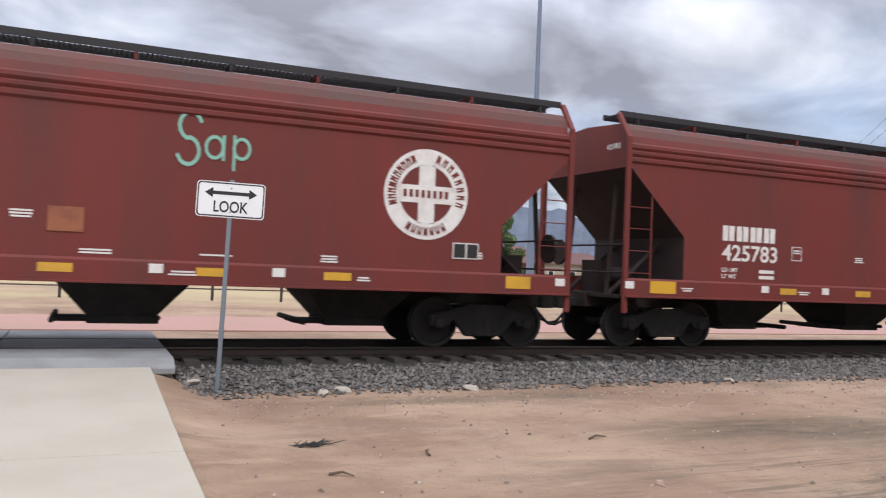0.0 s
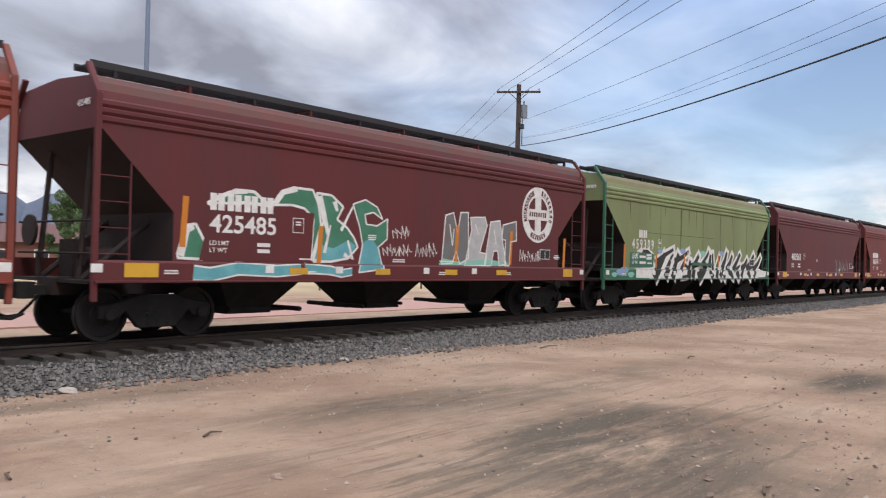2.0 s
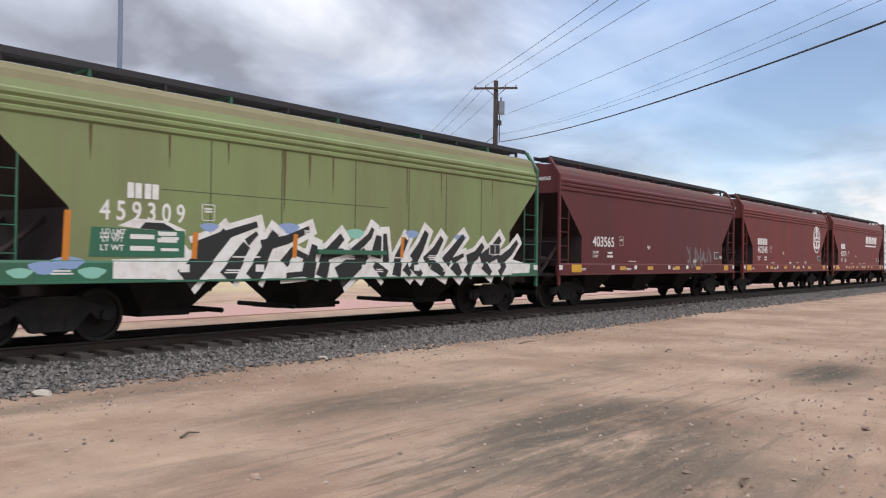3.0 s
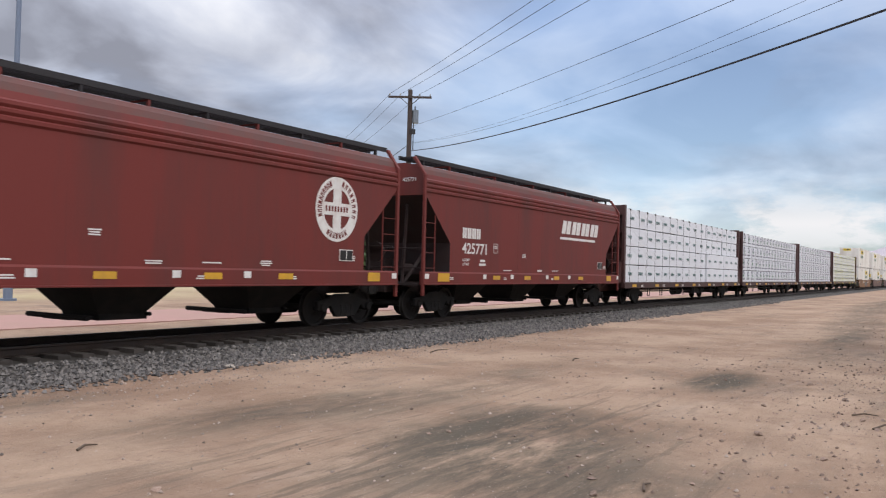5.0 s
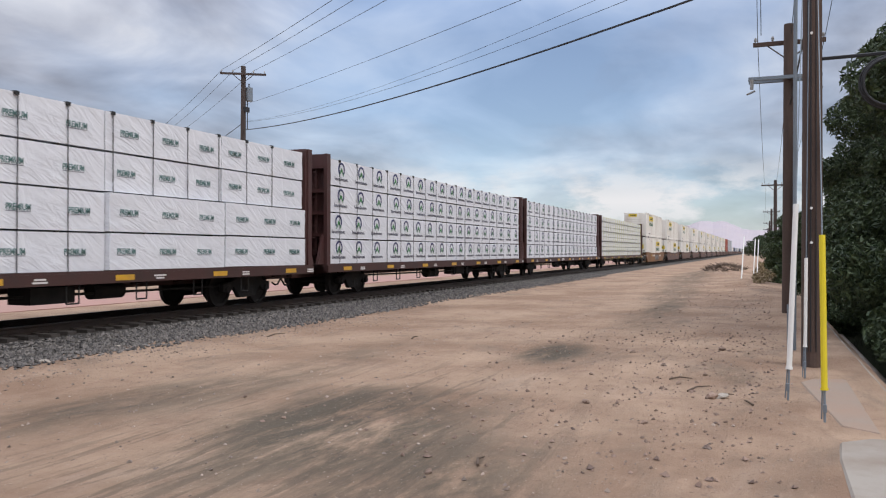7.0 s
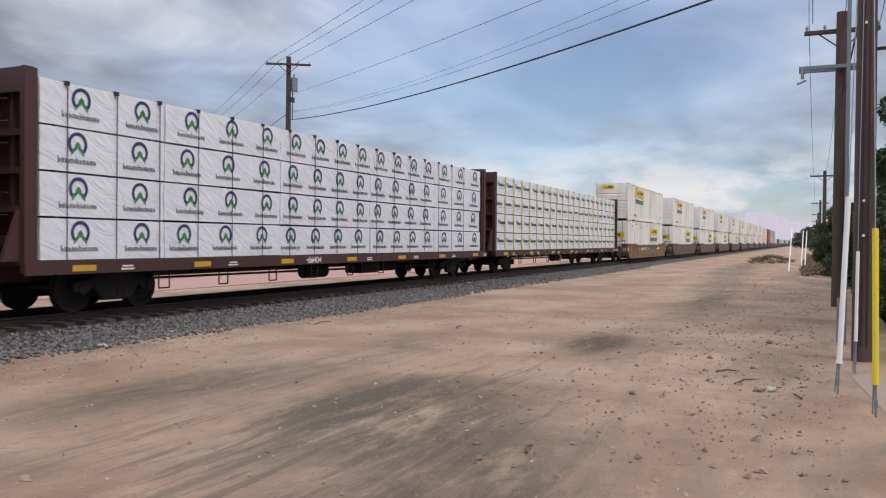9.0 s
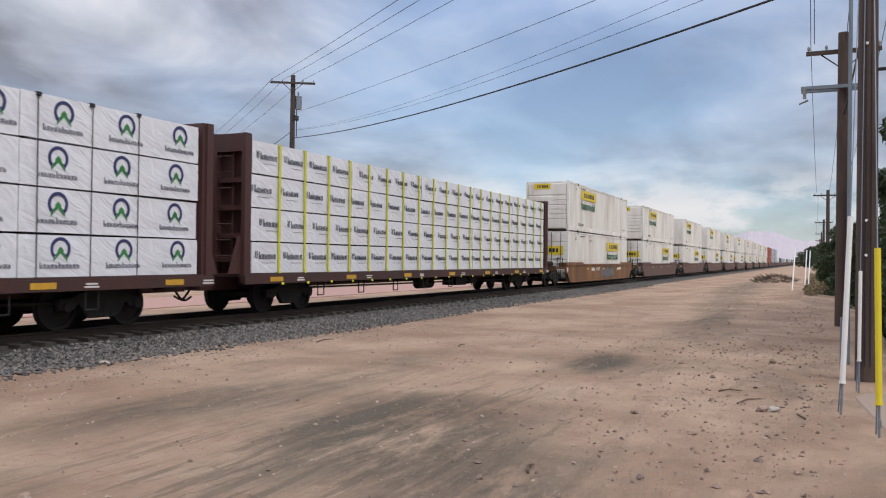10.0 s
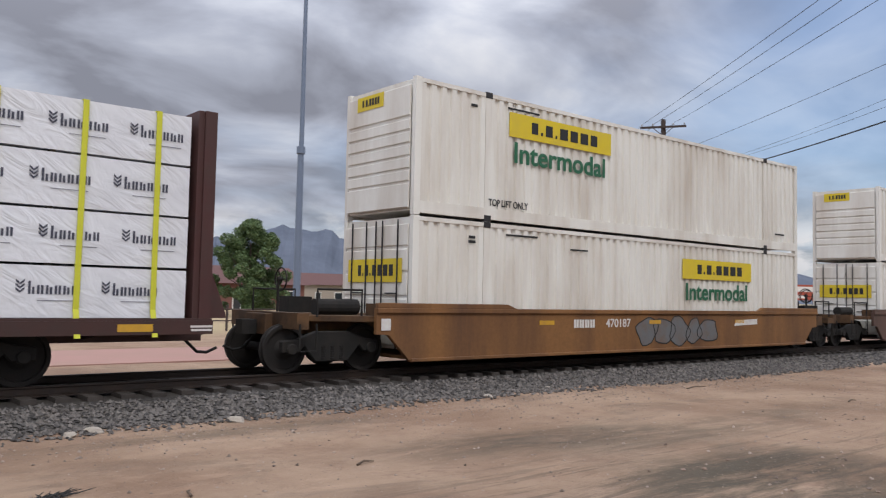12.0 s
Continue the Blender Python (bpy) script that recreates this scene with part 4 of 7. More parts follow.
def spray(bm, pts, lift=0.0):
    """A flat painted shape on a hopper's side, folded on to the sill where it reaches below the seam."""
    for low in (False, True):
        out = []
        for (a, b), (c, d) in zip(pts, pts[1:] + pts[:1]):
            inside = (b < SEAM) == low
            if inside:
                out.append((a, b))
            if (b < SEAM) != (d < SEAM):
                k = (SEAM - b) / (d - b)
                out.append((a + (c - a) * k, SEAM))
        if len(out) > 2:
            prism(bm, out, "y", -HW - (0.0525 if low else 0.0015) - lift, -HW - (0.0510 if low else 0.0005) - lift)


def stroke(bm, pts, w, lift=0.0, tip=0.55):
    """A brush stroke through points, thinner towards its end, as one shape."""
    n = len(pts)
    left, right = [], []
    for i, (a, b) in enumerate(pts):
        p, q = pts[max(i - 1, 0)], pts[min(i + 1, n - 1)]
        L = math.hypot(q[0] - p[0], q[1] - p[1]) or 1
        h = w / 2 * (1 - (1 - tip) * i / max(1, n - 1))
        left.append((a - (q[1] - p[1]) / L * h, b + (q[0] - p[0]) / L * h))
        right.append((a + (q[1] - p[1]) / L * h, b - (q[0] - p[0]) / L * h))
    for i in range(n - 1):
        spray(bm, [left[i], left[i + 1], right[i + 1], right[i]], lift + 0.0001 * i)


def outline(bm, pts, w, lift=0.0):
    ring = pts + pts[:1]
    for k, (p, q) in enumerate(zip(ring, ring[1:])):
        stroke(bm, [p, q], w, lift + 0.0001 * (k % 2), 1.0)


def arc(cx, cz, r, a0, a1, n=10, sx=1.0):
    return [(cx + sx * r * math.cos(radians(a0 + (a1 - a0) * i / n)), cz + r * math.sin(radians(a0 + (a1 - a0) * i / n))) for i in range(n + 1)]


def build_hoppers():
    y = -HW - 0.01
    h1 = hopper_car(1, red_paint, "oxide-red covered hopper car with round emblem and green tag", "", 1, emblem=4.75, emblem_z=2.70)
    bm = bm_new()
    scrawl(bm, arc(0.28, 3.28, 0.24, 20, 250) + arc(0.24, 2.83, 0.24, 80, -160), 0.07, y)
    scrawl(bm, arc(0.82, 2.93, 0.19, 0, 360, 14), 0.06, y)
    scrawl(bm, [(1.02, 3.14), (1.02, 2.72)], 0.06, y)
    scrawl(bm, [(1.26, 3.16), (1.26, 2.55)], 0.06, y)
    scrawl(bm, arc(1.43, 2.94, 0.18, 0, 360, 14), 0.06, y)
    part("spray_tag", bm, spray_mint, h1, "pale green sprayed tag reading Sap", m=pose(0.62, 0, 0.62) @ Matrix.Diagonal((0.68, 1, 0.87, 1)))
    bm = bm_new()
    flat_poly(bm, [(-1.1, 1.76), (-0.62, 1.76), (-0.62, 2.12), (-1.1, 2.12)], y)
    part("paint_patch", bm, material("faded_orange_paint", (0.27, 0.095, 0.045), 0.7, vary=0.2, scale=4, dirt=(0.17, 0.05, 0.035), dirt_amount=0.9), h1, "faded orange square patch")
    hopper_car(2, red_paint, "oxide-red covered hopper car with a white number and round emblem", "425783", 2, nz=1.98, nx=-4.5, emblem=4.75)
    h3 = hopper_car(3, rust_red_paint, "weathered brick-red covered hopper car with dark grain streaks", "425949", 3, nx=-5.4)
    bm = bm_new()
    r = random.Random(9)
    pts = [(2.15, 4.0), (2.05, 3.4), (2.12, 2.6), (2.25, 1.9), (2.4, 1.36), (2.95, 1.36), (2.98, 2.2), (3.05, 3.0), (3.18, 3.6), (3.2, 4.0)]
    flat_poly(bm, [(a, min(b, 3.6)) for a, b in pts], -HW - 0.001, 0.003)
    part("spill_streak", bm, material("dark_spill_stain", (0.075, 0.05, 0.04), 0.8, vary=0.25, scale=2.0, dirt=(0.15, 0.06, 0.04), dirt_amount=0.8, streak=True), h3, "dark spilled grain streak down the side")
    h4 = hopper_car(4, maroon_paint, "maroon covered hopper car with teal and silver graffiti", "425485", 4, emblem=5.15, nz=2.08)
    fin = [(-6.15, 1.46), (-6.02, 2.03), (-5.8, 2.07), (-5.6, 1.75), (-5.64, 1.44)]
    hood = [(-5.57, 2.46), (-4.97, 2.74), (-4.55, 2.74), (-4.18, 2.5), (-4.73, 2.52), (-5.5, 2.44)]
    arch = [(-4.12, 2.52), (-3.9, 2.80), (-3.6, 2.90), (-3.1, 2.89), (-2.95, 2.62), (-2.86, 2.2), (-3.02, 1.7), (-3.12, 1.46), (-3.06, 2.3), (-3.3, 2.5), (-3.62, 2.55)]
    trunk = [(-3.0, 2.84), (-2.58, 2.82), (-2.25, 2.6), (-2.42, 2.33), (-2.13, 2.17), (-1.92, 1.96), (-1.8, 1.77), (-2.08, 1.52), (-2.58, 1.44), (-3.06, 1.44), (-2.9, 1.93), (-2.8, 2.25), (-2.9, 2.6)]
    hook = [(-1.97, 2.68), (-1.6, 2.80), (-1.23, 2.66), (-1.06, 2.4), (-1.35, 2.54), (-1.61, 2.48), (-1.56, 2.27), (-1.23, 2.25), (-0.9, 2.42), (-0.9, 1.97), (-1.18, 1.78), (-1.02, 1.30), (-1.8, 1.22), (-1.66, 1.82), (-1.76, 2.2)]
    bm = bm_new()
    for p in (fin, hood, arch, trunk, hook):
        spray(bm, p)
    gr = part("graffiti", bm, spray_green, h4, "green and turquoise sprayed lettering")
    bm = bm_new()
    for p in ([(-3.1, 1.44), (-2.96, 1.8), (-2.5, 1.72), (-2.1, 1.9), (-1.86, 1.8), (-2.08, 1.52), (-2.58, 1.44)], [(-1.78, 1.22), (-1.68, 1.86), (-1.4, 1.98), (-1.18, 1.78), (-1.02, 1.30)]):
        spray(bm, p, 0.0012)
    part("turquoise_fill", bm, spray_teal, gr)
    bm = bm_new()
    for p, w in ((fin, 0.05), (hood, 0.06), (arch, 0.05), (trunk, 0.05), (hook, 0.035)):
        outline(bm, p, w, 0.002)
    for p, w in (([(-6.1, 1.5), (-5.98, 1.95), (-5.84, 2.02)], 0.17), ([(-5.5, 2.5), (-5.1, 2.68), (-4.7, 2.72)], 0.10), ([(-4.05, 2.55), (-3.85, 2.78), (-3.5, 2.86)], 0.12), ([(-2.92, 2.78), (-2.78, 2.4), (-2.66, 2.0)], 0.16), ([(-2.5, 2.7), (-2.42, 2.5)], 0.12), ([(-2.75, 1.62), (-2.6, 2.2)], 0.08), ([(-2.3, 2.1), (-1.98, 2.62)], 0.08), ([(-2.2, 1.6), (-1.95, 1.5), (-2.1, 1.9)], 0.10)):
        stroke(bm, p, w, 0.0024)
    part("white_highlight", bm, white_paint, gr, "white sprayed edges and highlights")
    bm = bm_new()
    spray(bm, [(-5.72, 1.42), (-3.12, 1.42), (-3.05, 2.42), (-5.46, 2.46)], 0.0034)
    part("repaint_panel", bm, maroon_paint, h4, "plain maroon repainted panel under the number")
    bm = bm_new()
    for p, w in (([(-5.85, 1.2), (-5.5, 1.17), (-4.9, 1.28), (-4.0, 1.24), (-3.4, 1.28)], 0.22), ([(-3.3, 1.30), (-2.6, 1.26), (-2.3, 1.2), (-2.0, 1.24)], 0.15)):
        stroke(bm, p, w + 0.07, 0.0, 0.8)
    part("sill_edge", bm, white_paint, gr)
    bm = bm_new()
    for p, w in (([(-5.85, 1.2), (-5.5, 1.17), (-4.9, 1.28), (-4.0, 1.24), (-3.4, 1.28)], 0.22), ([(-3.3, 1.30), (-2.6, 1.26), (-2.3, 1.2), (-2.0, 1.24)], 0.15)):
        stroke(bm, p, w, 0.0016, 0.8)
    part("sill_stroke", bm, spray_teal, gr)
    def letter_forms(mat, name, sets, depth, parent, label=""):
        bm = bm_new()
        for p in sets:
            flat_poly(bm, p, -HW - depth, 0.0012)
        return part(name, bm, mat, parent, label)
    slabs = [[(1.3, 1.44), (1.42, 2.62), (1.72, 2.7), (1.9, 2.2), (2.0, 2.72), (2.3, 2.74), (2.35, 1.6), (2.0, 1.44), (1.85, 1.75), (1.7, 1.46)],
             [(2.2, 1.40), (2.45, 2.3), (2.4, 2.62), (3.0, 2.66), (3.1, 2.45), (2.8, 1.75), (3.1, 1.72), (3.05, 1.42)],
             [(3.0, 1.40), (3.25, 2.55), (3.65, 2.6), (3.95, 1.46), (3.65, 1.42), (3.58, 1.8), (3.4, 1.8), (3.3, 1.42)],
             [(3.75, 2.12), (3.8, 2.5), (4.4, 2.62), (4.42, 2.1), (4.15, 2.06), (4.1, 1.42), (3.9, 1.42), (3.92, 2.1)]]
    piece = letter_forms(spray_silver, "silver_graffiti", slabs[1:3], 0.0006, h4, "silver and grey block graffiti")
    piece.matrix_basis = pose(-0.3, 0, 0)
    letter_forms(spray_grey, "dark_fill", [slabs[0], slabs[3]], 0.0006, piece)
    letter_forms(spray_mint, "mint_base", [[(1.2, 1.41), (4.1, 1.41), (4.0, 1.52), (3.0, 1.58), (2.0, 1.50), (1.3, 1.58)]], 0.0022, piece)
    bm = bm_new()
    for p in slabs:
        scrawl(bm, p + p[:1], 0.035, -HW - 0.004)
    for p in ([(1.58, 2.4), (1.7, 1.9), (1.75, 2.3)], [(2.6, 2.45), (2.75, 2.2)], [(3.4, 2.35), (3.5, 2.0), (3.42, 2.0)]):
        scrawl(bm, p, 0.03, -HW - 0.004)
    r = random.Random(31)
    for x0, z0, n in ((-0.7, 1.6, 7), (0.35, 1.6, 6), (4.6, 1.55, 8), (-0.4, 2.0, 4)):
        a = x0
        for k in range(n):
            scrawl(bm, [(a, z0), (a + r.uniform(-0.05, 0.1), z0 + r.uniform(0.15, 0.34)), (a + 0.1, z0 + r.uniform(0.0, 0.12)), (a + r.uniform(0.05, 0.16), z0 + r.uniform(0.1, 0.3))], 0.016, -HW - 0.004)
            a += 0.13
    part("outline", bm, white_paint, piece)
    for px, pz in ((-6.05, 2.1), (-2.9, 1.72), (1.55, 1.95), (3.85, 1.9), (6.55, 1.8)):
        bm = bm_new()
        flat_poly(bm, [(px - 0.07, pz - 0.45), (px + 0.05, pz - 0.45), (px + 0.1, pz + 0.45), (px - 0.02, pz + 0.45)], -HW - 0.006, 0.002)
        part("orange_stripe", bm, spray_orange, h4, "slanting orange paint stripe")
    h5 = hopper_car(5, green_paint, "faded green covered hopper car with black and white graffiti", "459309", 5, dark_green_paint, dark_green_paint, emblem=0, brand="faint", nx=-4.92)
    rr = random.Random(21)
    # letter strokes: bottom to top, with the width of the brush
    strokes = []

    def letter(x, *lines):
        strokes.extend(([(x + a, b) for a, b in pts], w) for w, pts in lines)

    letter(-4.15, (0.44, [(0, 1.06), (0.45, 1.45), (0.95, 1.93)]), (0.22, [(0.2, 1.62), (0.8, 1.86), (1.65, 2.12)]))
    letter(-3.25, (0.36, [(0, 1.08), (0.5, 1.72)]), (0.16, [(0.5, 1.76), (0.75, 1.95)]))
    letter(-2.65, (0.36, [(0, 1.06), (0.3, 1.5), (0.6, 1.98)]), (0.24, [(0.25, 1.7), (0.9, 1.84), (1.5, 2.08)]))
    letter(-1.95, (0.20, [(0.1, 1.35), (0.35, 1.62), (0.7, 1.5), (0.6, 1.15), (0.15, 1.12)]), (0.3, [(0.75, 1.06), (0.95, 1.75)]))
    letter(-0.85, (0.34, [(0, 1.08), (0.15, 1.5), (0.65, 1.95)]), (0.26, [(0.1, 1.55), (0.7, 1.62)]))
    letter(-0.35, (0.5, [(0, 1.06), (0.5, 1.35), (0.9, 1.6)]), (0.2, [(0.45, 1.6), (1.0, 1.98), (1.1, 2.16)]))
    letter(0.85, (0.34, [(0, 1.5), (0.1, 2.0)]), (0.22, [(0.35, 1.4), (0.3, 2.05)]), (0.3, [(0.3, 1.08), (-0.1, 1.36)]))
    letter(1.5, (0.3, [(0, 1.08), (0.1, 1.5), (0.4, 1.95)]), (0.24, [(0.3, 1.3), (0.5, 1.1)]))
    letter(2.15, (0.32, [(0, 1.45), (0.3, 1.8), (0.5, 2.14)]), (0.3, [(-0.1, 1.38), (0.25, 1.08)]))
    letter(2.9, (0.3, [(-0.3, 1.4), (0.1, 1.7), (0.35, 2.02)]), (0.32, [(-0.1, 1.38), (0.4, 1.1)]))
    letter(3.55, (0.3, [(-0.2, 1.4), (0.15, 1.7), (0.6, 2.08)]), (0.18, [(0.1, 1.42), (0.6, 1.6)]), (0.36, [(0.1, 1.38), (0.4, 1.08)]))
    letter(4.5, (0.32, [(-0.2, 1.45), (0.2, 1.6), (0.5, 1.88)]), (0.3, [(-0.3, 1.12), (-0.1, 1.4)]))
    letter(5.1, (0.34, [(-0.2, 1.45), (0.35, 1.75), (0.7, 2.08)]), (0.3, [(-0.15, 1.36), (0.2, 1.1)]), (0.16, [(0.1, 1.45), (0.7, 1.6)]))
    letter(5.9, (0.28, [(-0.2, 1.4), (0.4, 1.7), (0.75, 2.0)]), (0.22, [(-0.2, 1.1), (0.1, 1.35)]))
    bm = bm_new()
    spray(bm, [(-4.5, 1.07), (6.3, 1.07), (6.3, 1.5), (5.2, 1.62), (3.6, 1.66), (1.6, 1.62), (-0.6, 1.7), (-2.6, 1.62), (-3.9, 1.5), (-4.4, 1.3)])
    spray(bm, [(6.0, 1.1), (7.2, 1.12), (7.25, 1.36), (6.4, 1.5), (5.9, 1.45)], 0.0004)
    spray(bm, [(-5.5, 1.10), (-4.3, 1.08), (-3.9, 1.5), (-4.15, 1.72), (-4.1, 1.95), (-4.5, 2.1), (-5.1, 2.12), (-5.4, 1.98), (-4.4, 1.9), (-4.3, 1.45), (-5.5, 1.42)], 0.0004)
    for k, (pts, w) in enumerate(strokes):
        (a, b), (c, d) = pts[-2:]
        L = math.hypot(c - a, d - b)
        e = (c + (c - a) / L * 0.16, d + (d - b) / L * 0.16)
        stroke(bm, pts[:-1] + [e], w + 0.24, 0.0002 + 0.00005 * (k % 5), 0.7)
    gr = part("graffiti", bm, white_paint, h5, "white jagged sprayed lettering")
    for k, (pts, w) in enumerate(strokes):
        bm = bm_new()
        stroke(bm, pts, w, 0.0022 + 0.0002 * (k % 4))
        part("black_stroke", bm, black_paint, gr, "black sprayed stroke")
    bm = bm_new()
    spray(bm, [(-5.0, 1.95), (-4.9, 2.06), (-4.55, 2.06), (-4.25, 1.92)], 0.0022)
    part("black_stroke", bm, black_paint, gr, "black sprayed stroke")
    bm = bm_new()
    spray(bm, [(-5.9, 1.46), (-4.12, 1.46), (-4.12, 1.93), (-5.86, 1.95)], 0.0034)
    panel = part("repaint_panel", bm, dark_green_paint, h5, "plain teal-green repainted panel")
    for z in (1.77, 1.57):
        lettering("LD LMT" if z > 1.7 else "LT WT", 0.1, white_paint, -5.5, -HW - 0.006, z + 0.04, panel, "lettering", 0.42)
        line_part(panel, white_paint, -4.95, -HW - 0.006, z, 0.45, 0.08)
        line_part(panel, white_paint, -4.42, -HW - 0.006, z, 0.35, 0.05)
    bm = bm_new()
    box(bm, -0.95, 1.15, -HW - 0.07, -HW - 0.004, 1.56, 1.66)
    part("side_rail", bm, dark_green_paint, h5, "dark green grab rail on the side", bevel=0.01)
    for k in range(9):
        bm = bm_new()
        cx, cz = (-7.0 + 0.38 * k, 1.2 + 0.08 * (k % 3)) if k < 4 else (-3.6 + 1.9 * (k - 4), 2.02 + 0.05 * (k % 2))
        q = rr.uniform(0.13, 0.22)
        spray(bm, [(cx + q * (1.3 + 0.3 * math.sin(3 * u)) * math.cos(u), cz + q * 0.55 * math.sin(u)) for u in (2 * math.pi * n / 12 for n in range(12))], 0.0001 * k)
        part("paint_blotch", bm, spray_blue if k % 3 else spray_mint, h5, "pale blue sprayed blotch")
    for px in (-3.58, -1.9, 0.18, 1.98, 3.4, 4.9):
        part("panel_seam", box(bm_new(), px - 0.012, px + 0.012, -HW - 0.0018, -HW, 1.9, 3.62), seam_green, h5, "dark vertical panel seam")
    part("panel_seam", box(bm_new(), -4.6, 1.2, -HW - 0.0016, -HW, 2.64, 2.655), seam_green, h5, "fine horizontal panel seam")
    for px, z0, w in ((-4.45, 3.0, 0.05), (-1.84, 2.3, 0.09), (-1.17, 2.9, 0.07), (-0.5, 2.8, 0.06), (1.9, 2.5, 0.05), (-5.9, 3.0, 0.06), (3.2, 2.9, 0.05), (-3.2, 3.2, 0.04), (5.4, 2.9, 0.05)):
        bm = bm_new()
        flat_poly(bm, [(px - w / 2, 3.62), (px - w * 0.3, (z0 + 3.62) / 2), (px, z0), (px + w * 0.35, (z0 + 3.5) / 2), (px + w / 2, 3.62)], -HW - 0.002, 0.0006)
        part("rust_streak", bm, rust_stain, h5, "thin brown rust streak")
    for px, pz in ((-6.28, 1.8), (-3.92, 1.68), (-1.55, 1.72), (1.74, 1.75)):
        bm = bm_new()
        k = 0.4 if px < -6 else 0.24
        flat_poly(bm, [(px - 0.06, pz - k), (px + 0.05, pz - k), (px + 0.08, pz + k), (px - 0.03, pz + k)], -HW - 0.006, 0.002)
        part("orange_stripe", bm, spray_orange, h5, "upright orange paint stripe")
    for k in (6, 7):
        car = hopper_car(k, maroon_paint if k == 6 else red_paint, ("maroon covered hopper car with small faded grey graffiti" if k == 6 else "oxide-red covered hopper car with a round white emblem"), "403565" if k == 6 else "403545", 30 + k, emblem=5.15 if k == 7 else 0, nz=2.1, brand="serif" if k == 7 else "")
        if k == 6:
            tag = bm_new()
            r = random.Random(17)
            for q in range(9):
                a = 2.4 + 0.3 * q
                stroke(tag, [(a + r.uniform(-0.2, 0.2), 1.2 + r.uniform(0, 0.3)), (a + r.uniform(-0.1, 0.3), 1.65), (a + r.uniform(-0.2, 0.2), 1.9 + r.uniform(0, 0.25))], r.uniform(0.1, 0.22), 0.0002 * q)
            part("silver_graffiti", tag, spray_grey, car, "small faded grey sprayed tag")
    hopper_car(8, red_paint, "oxide-red covered hopper car with a slanted white name", "425771", 8, emblem=0, brand="small", nz=2.11)


build_hoppers()


# ---- centre-beam flat cars with wrapped lumber ----
def bundle_mesh(L, h, d, seed):
    """A wrapped bundle: soft corners and slightly slack, uneven faces."""
    def build():
        bm = bm_new()
        nx, nz = max(2, int(L / 0.4)), 4
        r = random.Random(seed)
        box(bm, -L / 2, L / 2, 0, d, 0, h)
        bmesh.ops.subdivide_edges(bm, edges=[e for e in bm.edges if abs(e.verts[0].co.x - e.verts[1].co.x) > 0.1], cuts=nx, use_grid_fill=True)
        bmesh.ops.subdivide_edges(bm, edges=[e for e in bm.edges if abs(e.verts[0].co.z - e.verts[1].co.z) > 0.1], cuts=nz, use_grid_fill=True)
        for v in bm.verts:
            if v.co.y < 0.01:
                v.co.y += r.uniform(-0.006, 0.010)
        for f in bm.faces:
            f.smooth = abs(f.normal.y) > 0.9
        for e in bm.edges:
            e.smooth = e.calc_face_angle(0) < 0.6
        return bm
    return build


def deck_mesh(L):
    def build():
        bm = bm_new()
        box(bm, -L / 2 - 0.3, L / 2 + 0.3, -1.42, 1.42, 0.98, 1.06)
        for s in (-1, 1):
            prism(bm, [(-L / 2 - 0.3, 1.02), (-L / 2 - 0.3, 0.80), (L / 2 + 0.3, 0.80), (L / 2 + 0.3, 1.02)], "y", s * 1.43 - 0.03, s * 1.43 + 0.03)
        box(bm, -L / 2 - 0.6, L / 2 + 0.6, -0.3, 0.3, 0.62, 0.98)
        k = -L / 2 + 0.8
        while k < L / 2:
            prism(bm, [(-1.4, 0.98), (1.4, 0.98), (1.4, 0.86), (0.3, 0.68), (-0.3, 0.68), (-1.4, 0.86)], "x", k - 0.04, k + 0.04)
            k += 1.5
        return bm
    return build


def add_bulkhead(car, m):
    """End wall: a plate with posts, crossbars, gussets and ladder rungs."""
    b = place("bulkhead", shared("bulkhead", lambda: box(bm_new(), -0.05, 0.05, -1.35, 1.35, 1.06, 4.58), brown_steel, 0.008), car, m, "dark red-brown steel end bulkhead")
    post = shared("post", lambda: box(bm_new(), -0.26, -0.05, 0, 0.12, 0.85, 4.58), brown_steel, 0.008)
    for y in (-1.40, -0.5, 0.4, 1.28):
        place("post", post, b, pose(0, y, 0))
    thin = shared("stiffener", lambda: box(bm_new(), -0.15, -0.05, 0, 0.07, 1.06, 4.12), brown_steel)
    for y in (-0.95, -0.08, 0.82):
        place("stiffener", thin, b, pose(0, y, 0))
    place("top_plate", shared("top_plate", lambda: box(bm_new(), -0.255, -0.05, -1.28, 1.28, 4.12, 4.57), brown_steel, 0.008), b)
    bar = shared("crossbar", lambda: box(bm_new(), -0.22, -0.05, -1.28, 1.28, 0, 0.12), brown_steel)
    for z in (1.35, 1.95, 2.65, 3.35):
        place("crossbar", bar, b, pose(0, 0, z))
    gusset = shared("gusset", lambda: prism(bm_new(), [(-0.62, 1.06), (-0.26, 1.06), (-0.26, 2.0)], "y", 0, 0.1), brown_steel)
    for y in (-1.28, 1.16):
        place("gusset", gusset, b, pose(0, y, 0))
    rung = shared("rung", lambda: rod(bm_new(), (-0.3, -1.0, 0), (-0.3, -0.55, 0), 0.014, 6), brown_steel)
    for z in (1.5, 1.9, 2.3, 3.2, 3.6, 4.0):
        place("rung", rung, b, pose(0, 0, z))


